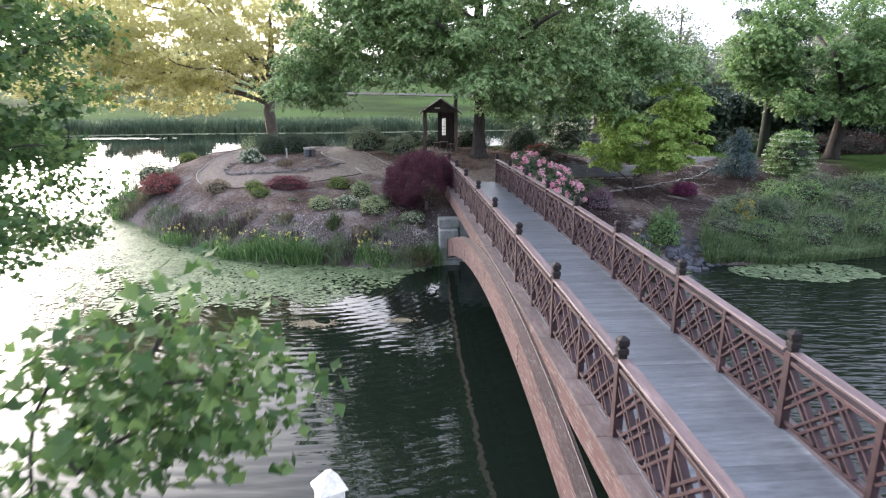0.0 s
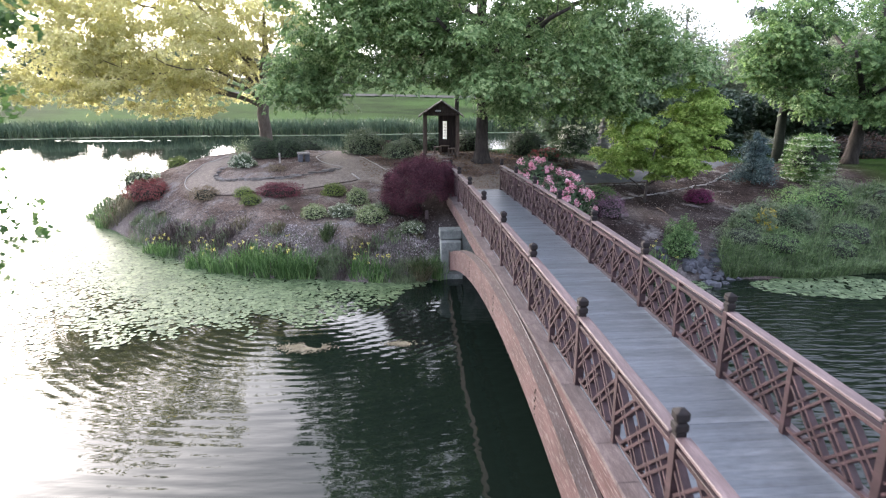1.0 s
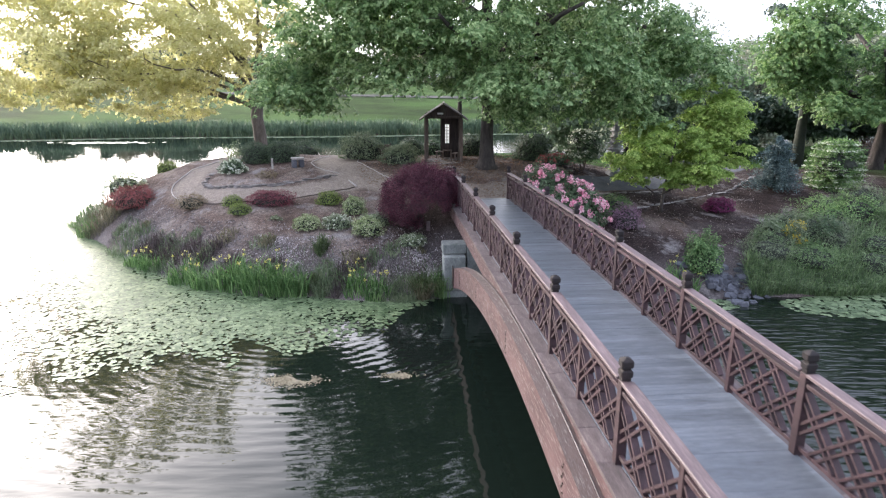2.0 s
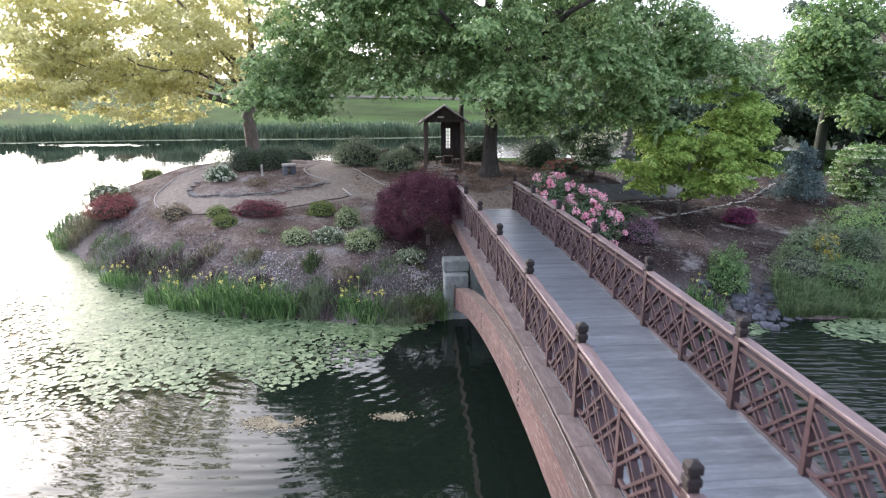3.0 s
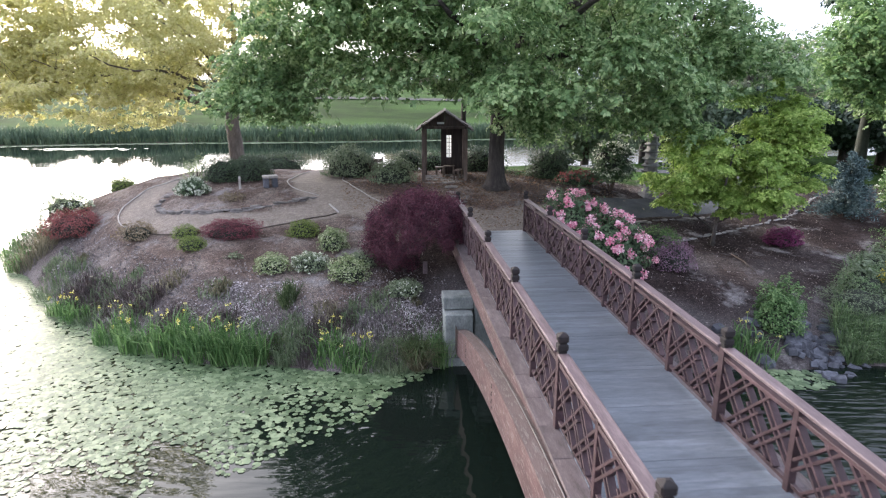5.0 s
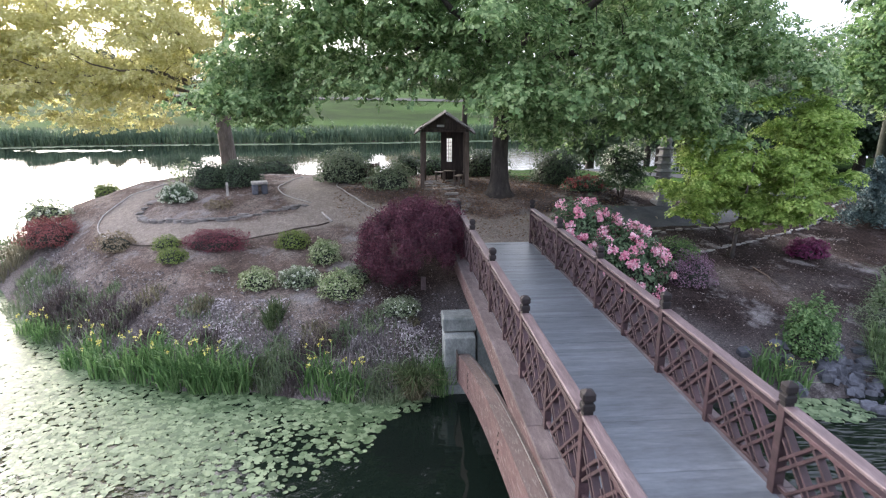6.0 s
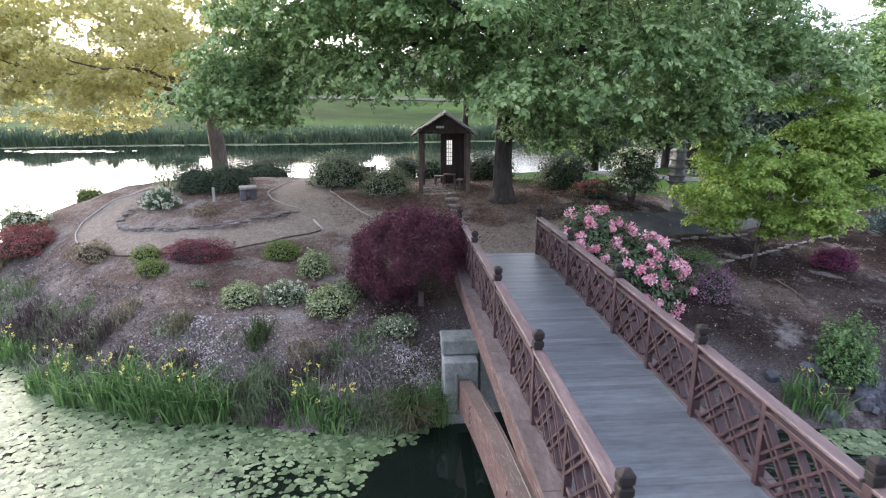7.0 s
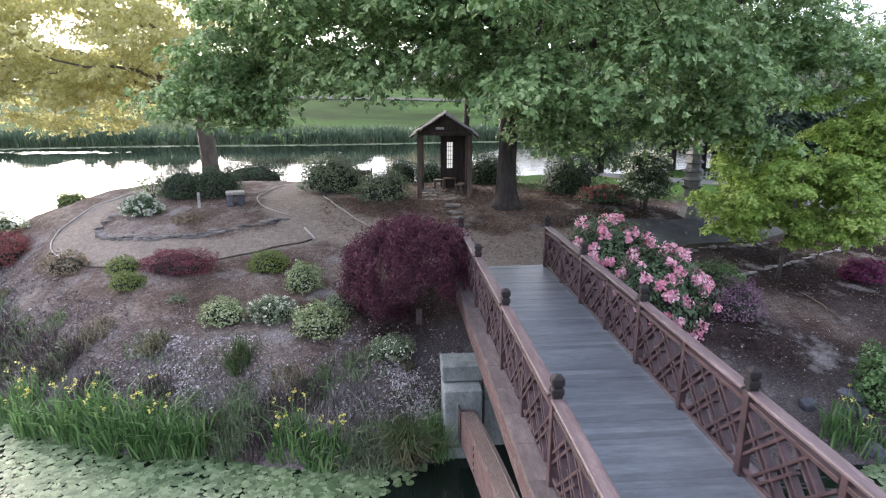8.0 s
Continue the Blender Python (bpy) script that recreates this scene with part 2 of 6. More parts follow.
BARK = rough_solid("grey brown bark", (0.025, 0.020, 0.018), (0.055, 0.045, 0.040), (0.10, 0.085, 0.075), 2.5, 0.9, 12, 0.9, (3, 3, 0.6), 0.15, 0.05)
GREYBARK = rough_solid("light grey brown bark", (0.055, 0.044, 0.036), (0.100, 0.082, 0.068), (0.16, 0.136, 0.115), 2.5, 0.9, 12, 0.9, (3, 3, 0.6), 0.15, 0.05)
TWIG = rough_solid("thin brown twig", (0.05, 0.035, 0.028), (0.09, 0.065, 0.05), (0.13, 0.10, 0.08), 4, 0.85, 20, 0.4)
PALEWOOD = rough_solid("bleached grey wood", (0.24, 0.215, 0.195), (0.36, 0.33, 0.30), (0.47, 0.44, 0.41), 3, 0.8, 20, 0.4, (4, 4, 1), 0.15, 0.01)
WHITE_PAINT = rough_solid("white painted wood", (0.62, 0.56, 0.50), (0.74, 0.70, 0.65), (0.80, 0.78, 0.75), 2, 0.5, 20, 0.2, (1, 1, 1), 0.05, 0.005)
CABLE = rough_solid("dull pale metal conduit", (0.06, 0.048, 0.046), (0.11, 0.092, 0.09), (0.17, 0.15, 0.145), 3, 0.6, 30, 0.1)
IRON = rough_solid("dark rusty iron", (0.03, 0.022, 0.02), (0.05, 0.036, 0.03), (0.09, 0.05, 0.035), 8, 0.6, 30, 0.3)
ASPHALT = rough_solid("grey asphalt path", (0.062, 0.066, 0.074), (0.088, 0.093, 0.102), (0.12, 0.126, 0.136), 1.5, 0.95, 50, 0.3)
ASPHALT.node_tree.nodes["Principled BSDF"].inputs["Specular IOR Level"].default_value = 0.15
ROAD = rough_solid("pale far drive", (0.07, 0.07, 0.066), (0.09, 0.09, 0.086), (0.12, 0.12, 0.115), 0.5, 0.95, 10, 0.2)
ROAD.node_tree.nodes["Principled BSDF"].inputs["Specular IOR Level"].default_value = 0.1
OAK = leafy("oak leaf", (0.050, 0.096, 0.034), (0.148, 0.250, 0.090), (0.38, 0.49, 0.23), 1.3, 0.46, 0.45)
YELLOWLEAF = leafy("yellow green spring leaf", (0.39, 0.39, 0.135), (0.60, 0.58, 0.265), (0.74, 0.70, 0.42), 0.7, 0.72)
LIGHTLEAF = leafy("light green leaf", (0.050, 0.110, 0.036), (0.118, 0.212, 0.072), (0.26, 0.37, 0.15), 1.1, 0.46)
LIMELEAF = leafy("lime green maple leaf", (0.095, 0.165, 0.028), (0.225, 0.345, 0.070), (0.46, 0.57, 0.17), 1.5, 0.52)
REDLACE = leafy("dark purple maple leaf", (0.020, 0.0065, 0.012), (0.070, 0.020, 0.036), (0.17, 0.056, 0.078), 2.6, 0.25)
CRIMSON = leafy("crimson leaf", (0.075, 0.016, 0.027), (0.145, 0.031, 0.048), (0.23, 0.070, 0.085), 1.5, 0.3)
SCARLET = leafy("red brown leaf", (0.12, 0.027, 0.026), (0.22, 0.055, 0.055), (0.35, 0.125, 0.12), 1.5, 0.35)
DARKLEAF = leafy("dark green hedge leaf", (0.022, 0.040, 0.020), (0.045, 0.075, 0.036), (0.085, 0.12, 0.062), 1.5, 0.2)
GREYGREEN = leafy("grey green shrub leaf", (0.070, 0.095, 0.050), (0.135, 0.175, 0.095), (0.23, 0.27, 0.165), 1.5, 0.25)
BRIGHTSHRUB = leafy("yellow green shrub leaf", (0.065, 0.095, 0.018), (0.12, 0.165, 0.032), (0.20, 0.25, 0.065), 2, 0.3)
VARIEGATED = leafy("cream edged leaf", (0.085, 0.13, 0.045), (0.20, 0.26, 0.11), (0.46, 0.48, 0.31), 2, 0.3)
RHODLEAF = leafy("rhododendron leaf", (0.028, 0.054, 0.026), (0.062, 0.108, 0.050), (0.125, 0.18, 0.096), 1.5, 0.2)
PINK = leafy("pink petal", (0.56, 0.135, 0.235), (0.76, 0.34, 0.44), (0.88, 0.68, 0.71), 2, 0.35)
ROSE = leafy("deep rose petal", (0.42, 0.08, 0.15), (0.58, 0.17, 0.25), (0.70, 0.34, 0.38), 2, 0.35)
MAGENTA = leafy("magenta petal", (0.056, 0.008, 0.030), (0.120, 0.015, 0.064), (0.21, 0.040, 0.120), 2, 0.3)
LILAC = leafy("lilac petal", (0.085, 0.044, 0.068), (0.160, 0.086, 0.124), (0.28, 0.18, 0.24), 2, 0.3)
CREAM = leafy("white blossom", (0.36, 0.40, 0.28), (0.55, 0.58, 0.46), (0.74, 0.75, 0.66), 2, 0.3)
YELLOWPETAL = leafy("yellow iris petal", (0.42, 0.37, 0.05), (0.58, 0.53, 0.12), (0.70, 0.67, 0.30), 2, 0.3)
GOLDPETAL = leafy("golden flower", (0.26, 0.20, 0.02), (0.42, 0.33, 0.04), (0.56, 0.47, 0.09), 2, 0.3)
BLADE = leafy("iris blade", (0.034, 0.080, 0.026), (0.100, 0.190, 0.064), (0.26, 0.38, 0.16), 1.8, 0.45)
REEDBLADE = leafy("grey green reed blade", (0.050, 0.075, 0.038), (0.100, 0.142, 0.072), (0.18, 0.225, 0.13), 0.9, 0.3)
DRYBLADE = leafy("dry straw blade", (0.065, 0.062, 0.034), (0.130, 0.118, 0.070), (0.25, 0.225, 0.15), 1.0, 0.3)
TANLEAF = leafy("tan bronze leaf", (0.10, 0.075, 0.045), (0.17, 0.13, 0.08), (0.26, 0.21, 0.14), 1.5, 0.3)
BLUEFIR = leafy("blue green needle", (0.018, 0.036, 0.036), (0.046, 0.080, 0.080), (0.13, 0.185, 0.185), 2.5, 0.1)
SPRUCE = leafy("dark conifer needle", (0.018, 0.034, 0.022), (0.036, 0.062, 0.038), (0.07, 0.105, 0.065), 0.5, 0.15)
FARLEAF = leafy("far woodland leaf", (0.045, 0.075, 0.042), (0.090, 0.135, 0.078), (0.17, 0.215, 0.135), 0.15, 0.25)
NEARLEAF = leafy("near maple leaf", (0.026, 0.064, 0.020), (0.062, 0.125, 0.038), (0.16, 0.24, 0.08), 1.5, 0.42)
RUST = leafy("rusty brown hedge leaf", (0.026, 0.016, 0.012), (0.055, 0.031, 0.023), (0.10, 0.058, 0.042), 0.8, 0.2)
# near-black: painted shade for bush cores, also one dark trunk's bark
INNER = rough_solid("near-black inner shade and bark", (0.012, 0.015, 0.010), (0.022, 0.027, 0.018), (0.035, 0.04, 0.028), 8, 0.9, 30, 0.5)
CHIP = leafy("wood chip", (0.050, 0.034, 0.028), (0.12, 0.088, 0.074), (0.36, 0.31, 0.28), 3.0, 0.1, 0.8)
BROWNLEAF = leafy("fallen brown leaf", (0.070, 0.038, 0.022), (0.14, 0.080, 0.046), (0.24, 0.15, 0.09), 2.0, 0.15, 0.8)
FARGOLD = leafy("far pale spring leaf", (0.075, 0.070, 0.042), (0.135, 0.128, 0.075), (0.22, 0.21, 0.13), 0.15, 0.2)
PAD = leafy("lily pad", (0.026, 0.050, 0.018), (0.082, 0.126, 0.056), (0.21, 0.265, 0.145), 0.9, 0.05, 0.46)
PAD.node_tree.nodes["Principled BSDF"].inputs["Specular IOR Level"].default_value = 0.5
LITTER = leafy("pale bleached litter", (0.060, 0.048, 0.046), (0.26, 0.225, 0.225), (0.58, 0.53, 0.53), 2.0, 0.1, 0.85)
DARKWEED = leafy("dark dead weed", (0.030, 0.022, 0.022), (0.060, 0.045, 0.045), (0.12, 0.095, 0.09), 2.0, 0.2)
TUFT = leafy("dark tuft blade", (0.028, 0.045, 0.018), (0.055, 0.085, 0.034), (0.11, 0.14, 0.06), 2.0, 0.3)
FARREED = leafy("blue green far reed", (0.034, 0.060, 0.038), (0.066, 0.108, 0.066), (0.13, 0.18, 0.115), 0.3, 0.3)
# these two leaf colours are paled to imitate haze over distance
HAZELEAF = leafy("haze-paled spring leaf", (0.19, 0.185, 0.12), (0.31, 0.30, 0.20), (0.45, 0.43, 0.31), 0.15, 0.45)
PALEFAR = leafy("haze-paled far leaf", (0.10, 0.13, 0.085), (0.19, 0.225, 0.15), (0.31, 0.34, 0.24), 0.2, 0.4)
ALGAE = leafy("brown floating weed", (0.09, 0.075, 0.045), (0.19, 0.16, 0.105), (0.33, 0.29, 0.20), 2.0, 0.05, 0.8)
PURPLEHAZE = leafy("purple grey ground cover", (0.034, 0.028, 0.028), (0.100, 0.086, 0.086), (0.36, 0.325, 0.32), 2.5, 0.15)
PLAQUE = rough_solid("pale plaque", (0.55, 0.55, 0.52), (0.65, 0.65, 0.62), (0.72, 0.72, 0.7), 3, 0.6, 30, 0.1)
# whitish pane colour stands in for bright water seen through the window
GLARE_PANE = leafy("pane with painted water glare", (0.70, 0.72, 0.70), (0.78, 0.80, 0.78), (0.84, 0.86, 0.84), 3.0, 0.75, 0.3)
GLASS, gn, gl, gp = material("window glass")
gp.inputs["Base Color"].default_value = (0.95, 0.97, 0.96, 1)
gp.inputs["Transmission Weight"].default_value, gp.inputs["Roughness"].default_value, gp.inputs["IOR"].default_value = 1.0, 0.02, 1.1


# ---- the lie of the land ----
SHORE = [(8.3, 24.0), (5.0, 23.9), (3.2, 24.3), (1.6, 24.9), (0.2, 24.9), (-0.5, 24.1), (-2.2, 23.8), (-5.5, 24.2), (-8.0, 24.9), (-9.5, 25.8), (-12.1, 28.2),
         (-14.5, 30.4), (-16.6, 32.4), (-18.8, 34.8), (-19.3, 38.0), (-18.4, 42.0), (-15.0, 47.0), (-6.0, 48.5), (0.0, 48.5), (3.0, 49.5),
         (6.0, 53.0), (14.0, 57.0), (30.0, 61.0), (60.0, 66.0), (90.0, 90.0), (300.0, 90.0), (300.0, 30.0), (50.0, 31.0), (30.0, 29.0),
         (22.0, 27.0), (18.0, 25.8), (13.8, 24.5), (10.5, 24.2)]
RISE_D = (-30, -6, -2, 0, 0.4, 1.5, 3, 5, 8, 14, 40)
RISE_Z = (-2.0, -1.2, -0.6, 0.0, 0.4, 1.1, 2.0, 2.8, 3.3, 3.5, 3.5)
SLOPE_Y = (22, 24.5, 26, 28, 30, 32, 34.5, 38.0, 40.0, 43, 46, 50)
SLOPE_Z = (0.4, 1.15, 1.55, 1.85, 2.2, 2.7, 3.3, 3.3, 3.1, 2.1, 1.35, 1.0)


def far_bank(x):
    """y of the far bank's waterline."""
    return np.interp(x, (-300, -60, 0, 40, 300), (78.0, 83.5, 94.0, 99.0, 110.0)) + 1.2 * wave(x, x * 0, 0.09, 2.0)


def inside(x, y):
    """Signed distance to the island's shore, positive on land."""
    best, odd = np.full(x.shape, 1e9), np.zeros(x.shape, bool)
    for (ax, ay), (bx, by) in zip(SHORE, SHORE[1:] + SHORE[:1]):
        ex, ey = bx - ax, by - ay
        s = np.clip(((x - ax) * ex + (y - ay) * ey) / (ex * ex + ey * ey), 0, 1)
        best = np.minimum(best, np.hypot(x - ax - s * ex, y - ay - s * ey))
        odd ^= ((ay > y) != (by > y)) & (x < (y - ay) * ex / (ey if ey else 1e-9) + ax)
    return np.where(odd, best, -best)


def wave(x, y, k, seed):
    """Cheap smooth unevenness between -1 and 1."""
    a = np.sin(x * k + seed) * np.cos(y * k * 1.13 - 2.1 * seed)
    return 0.6 * a + 0.4 * np.sin((x * 0.83 + y * 0.61) * k * 1.9 + 3.3 * seed)


def land(x, y):
    """Height of the ground at x, y; the water lies at 0."""
    x, y = np.asarray(x, float), np.asarray(y, float)
    d = inside(x, y) + 0.22 * wave(x, y, 1.3, 1.0)
    z = np.interp(d, RISE_D, RISE_Z)
    top = np.interp(y, SLOPE_Y, SLOPE_Z)
    top = np.maximum(top, np.interp(y, (36, 38, 42, 50), (0, 3.1, 2.85, 2.6)) * np.clip((x - 0.6) / 2.0, 0, 1))   # lawn on the east side
    z = np.where(z > 0, -0.12 * np.log(np.exp(-np.clip(z, 0, 9) / 0.12) + np.exp(-top / 0.12)), z)
    z = np.where(d > 0, np.maximum(z, 0.0), z)
    z = z * np.where(z > 0, 1 - 0.2 * np.clip((x - 5) / 5, 0, 1), 1)
    z = z + 0.3 * np.exp(-((x - 1.4) ** 2 + (y - 30) ** 2) / 9) * (d > 0)
    far = y - far_bank(x)
    z = np.maximum(z, np.interp(far, (-8, 0, 1, 4, 45, 120, 1200), (-2, 0, 0.35, 0.8, 5.0, 8.0, 14.0)))
    near = 1.2 - y + np.clip((-x - 4) * 0.6, 0, 4)
    z = np.maximum(z, np.interp(near, (-8, 0, 0.5, 2, 4, 60), (-2, 0, 0.5, 1.6, 2.45, 3.0)))
    return z + np.where(z > 0.3, 0.03 * wave(x, y, 2.7, 4.0) + 0.015 * wave(x, y, 7.0, 0.5), 0)

# ---- building helpers ----
RNG = np.random.default_rng(7)
MASSED = ("branch_work", "leaf_clump", "stalk_clump", "blossom_mass", "foliage", "crown", "stem_clump")   # parts of many pieces too small to tell apart


def part(name, data, mat, parent=None, label="", m=None):
    """Link a bmesh or mesh as one object, under a thing or a part."""
    if isinstance(data, bmesh.types.BMesh):
        me = bpy.data.meshes.new(name)
        bmesh.ops.recalc_face_normals(data, faces=data.faces)
        data.to_mesh(me)
        data.free()
    else:
        me = data
    if mat and not me.materials:
        me.materials.append(mat)
    ob = new(name, me)
    if parent:
        ob.parent = parent
    if m is not None:
        ob.matrix_basis = m
    if label:
        ob["label"] = label
    if name in MASSED:
        ob["kind"] = "stuff"
    return ob


def thing(name, at, label, category, group="", kind="", rz=0.0):
    ob = new(name)
    ob.empty_display_size = 0.2
    ob.matrix_world = pose(at[0], at[1], at[2], 0, 0, rz)
    return tagged(ob, label, category, group, kind)


def soup(name, verts, faces, mat, smooth=False):
    """A mesh from arrays: verts (n, 3) and faces (m, k) of one size."""
    me = bpy.data.meshes.new(name)
    verts, faces = np.asarray(verts, np.float32), np.asarray(faces, np.int32)
    k = faces.shape[1]
    me.vertices.add(len(verts))
    me.vertices.foreach_set("co", verts.ravel())
    me.loops.add(faces.size)
    me.loops.foreach_set("vertex_index", faces.ravel())
    me.polygons.add(len(faces))
    me.polygons.foreach_set("loop_start", np.arange(len(faces), dtype=np.int32) * k)
    me.polygons.foreach_set("use_smooth", np.full(len(faces), smooth))
    me.update(calc_edges=True)
    if mat:
        me.materials.append(mat)
    return me


def box(bm, lo, hi, bevel=0.0, m=None):
    r = bmesh.ops.create_cube(bm, size=1.0)
    size, mid = [h - l for l, h in zip(lo, hi)], [(h + l) / 2 for l, h in zip(lo, hi)]
    mat = Matrix.Translation(mid) @ Matrix.Diagonal((*size, 1))
    if m is not None:
        mat = m @ mat
    bmesh.ops.transform(bm, matrix=mat, verts=r["verts"])
    if bevel:
        es = list({e for v in r["verts"] for e in v.link_edges})
        bmesh.ops.bevel(bm, geom=es, offset=bevel, segments=1, affect="EDGES", profile=0.5)
    return bm


def tube(bm, pts, radii, sides=7):
    """A tapered round limb along a line of points."""
    pts = [Vector(p) for p in pts]
    rings = []
    for k, p in enumerate(pts):
        way = (pts[min(k + 1, len(pts) - 1)] - pts[max(k - 1, 0)])
        way = way.normalized() if way.length > 1e-6 else Vector((0, 0, 1))
        side = way.cross(Vector((0.31, 0.17, 0.93)) if abs(way.z) < 0.95 else Vector((1, 0, 0))).normalized()
        up = side.cross(way)
        rings.append([bm.verts.new(p + radii[k] * (math.cos(2 * math.pi * j / sides) * side + math.sin(2 * math.pi * j / sides) * up)) for j in range(sides)])
    for a, b in zip(rings, rings[1:]):
        for j in range(sides):
            f = bm.faces.new((a[j], a[(j + 1) % sides], b[(j + 1) % sides], b[j]))
            f.smooth = True
    bm.faces.new(rings[-1])
    bm.faces.new(rings[0][::-1])
    return bm


def unit(v):
    return v / np.maximum(np.linalg.norm(v, axis=1, keepdims=True), 1e-9)


def leaf_arrays(points, normals, size, rng, wide=0.6, lobed=False):
    """Small leaves at points, lying across their normals. size: length of each. A leaf is a kite, or a lobed star of six corners."""
    n = len(points)
    nr = unit(normals + 0.0)
    a = unit(np.cross(nr, rng.normal(size=(n, 3))))
    b = np.cross(nr, a)
    L = (size if np.ndim(size) else np.full(n, size))[:, None]
    if not lobed:
        v = np.stack([points - a * L * 0.5, points + b * L * wide * 0.5 + a * L * 0.06 + nr * L * 0.08,
                      points + a * L * 0.5, points - b * L * wide * 0.5 + a * L * 0.06 + nr * L * 0.08], 1)
        return v.reshape(-1, 3), np.arange(4 * n).reshape(n, 4)
    ang = np.array([0, 38, 72, 125, 180, 235, 288, 322]) * math.pi / 180
    rad = np.array([0.60, 0.27, 0.52, 0.30, 0.40, 0.30, 0.52, 0.27])
    v = np.stack([points + L * r * (math.cos(t) * a + math.sin(t) * b) + nr * L * 0.12 * (r > 0.4) for t, r in zip(ang, rad)], 1)
    return v.reshape(-1, 3), np.arange(8 * n).reshape(n, 8)


def crown_points(rng, n, centre, radii, inner=0.35, flat_bottom=-1.0):
    """Points in an uneven ellipsoid, thicker towards its skin."""
    out = []
    while len(out) < n:
        d = rng.normal(size=3)
        d /= np.linalg.norm(d)
        r = inner + (1 - inner) * rng.random() ** 0.6
        r *= 0.86 + 0.16 * math.sin(3.1 * d[0] + 2.3 * d[2] + 1.7) + 0.10 * math.sin(5.3 * d[1] - 4.1 * d[0])
        if d[2] * r < flat_bottom:
            continue
        out.append(np.array(centre) + np.array(radii) * d * r)
    return np.array(out)


def branches(bm, rng, nodes, clumps, thick, sides=5, sag=0.06):
    """Join each clump to the nearest limb; nodes are (point, radius)."""
    P = [np.array(p, float) for p, r in nodes]
    R = [r for p, r in nodes]
    origin = P[0]
    for c in sorted(clumps, key=lambda q: float(np.hypot(*(q[:2] - origin[:2])) + 0.3 * abs(q[2] - origin[2]))):
        A = np.array(P)
        d = np.linalg.norm(A - c, axis=1) + 0.5 * np.maximum(A[:, 2] - c[2], 0) - 2.0 * np.minimum(np.array(R), 0.3)
        k = int(np.argmin(d))
        p0, L = P[k], float(np.linalg.norm(c - P[k]))
        r0 = min(R[k] * 0.7, thick * (0.25 + 0.16 * L))
        pts, rad = [], []
        bend = rng.normal(size=3) * L * 0.09
        for j in range(5):
            f = j / 4
            pts.append(p0 + (c - p0) * f + bend * math.sin(math.pi * f) + np.array((0, 0, L * sag * math.sin(math.pi * f))))
            rad.append(max(r0 * (1 - 0.75 * f), 0.008))
        tube(bm, pts, rad, sides)
        for j in (1, 2, 3, 4):
            P.append(pts[j])
            R.append(rad[j])
    return bm


def clump_leaves(rng, clumps, per, spread, flat, size, lobed=False, up=0.7, wide=0.6):
    n = len(clumps) * per
    c = np.repeat(clumps, per, axis=0)
    r = np.repeat(spread * rng.uniform(0.65, 1.3, len(clumps)), per)
    off = unit(rng.normal(size=(n, 3))) * (rng.random(n) ** 0.45)[:, None] * r[:, None]
    off[:, 2] = off[:, 2] * flat - 0.12 * (np.hypot(off[:, 0], off[:, 1]) ** 2) / np.maximum(r, 0.01)
    nr = unit(rng.normal(size=(n, 3))) + np.array((0, 0, up)) + 0.5 * unit(off)
    return leaf_arrays(c + off, nr, size * rng.uniform(0.6, 1.3, n), rng, wide, lobed)


def rosette_leaves(rng, clumps, per, spread, flat, size, up=0.8, leaves=6):
    """Leaf sprays: in each clump some rosettes of leaves that radiate from a twig's end and droop."""
    n = len(clumps) * per
    c = np.repeat(clumps, per, axis=0)
    r = np.repeat(spread * rng.uniform(0.6, 1.35, len(clumps)), per)
    off = unit(rng.normal(size=(n, 3))) * (rng.random(n) ** 0.5)[:, None] * r[:, None]
    off[:, 2] = np.abs(off[:, 2]) * flat * np.where(rng.random(n) < 0.75, 1, -1) - 0.28 * (np.hypot(off[:, 0], off[:, 1]) ** 2) / np.maximum(r, 0.01)
    nr = unit(0.45 * rng.normal(size=(n, 3)) + np.array((0, 0, up)) + 0.8 * unit(off) * np.array((1, 1, 0.5)))
    u = unit(np.cross(nr, rng.normal(size=(n, 3))))
    w = np.cross(nr, u)
    k = leaves
    t = (np.arange(k)[None, :] + 0.7 * rng.random((n, k))) * 2 * math.pi / k
    a = np.cos(t)[..., None] * u[:, None] + np.sin(t)[..., None] * w[:, None]
    b = np.cross(nr[:, None], a)
    L = (size * rng.uniform(0.6, 1.3, (n, k)))[..., None]
    p, m = (c + off)[:, None], nr[:, None]
    droop = rng.uniform(0.05, 0.45, (n, k))[..., None]
    v = np.stack([p + a * L * 0.08, p + a * L * 0.55 + b * L * 0.30 - m * L * droop * 0.3, p + a * L - m * L * droop, p + a * L * 0.5 - b * L * 0.30 - m * L * droop * 0.3], 2)
    return v.reshape(-1, 3), np.arange(4 * n * k).reshape(n * k, 4)


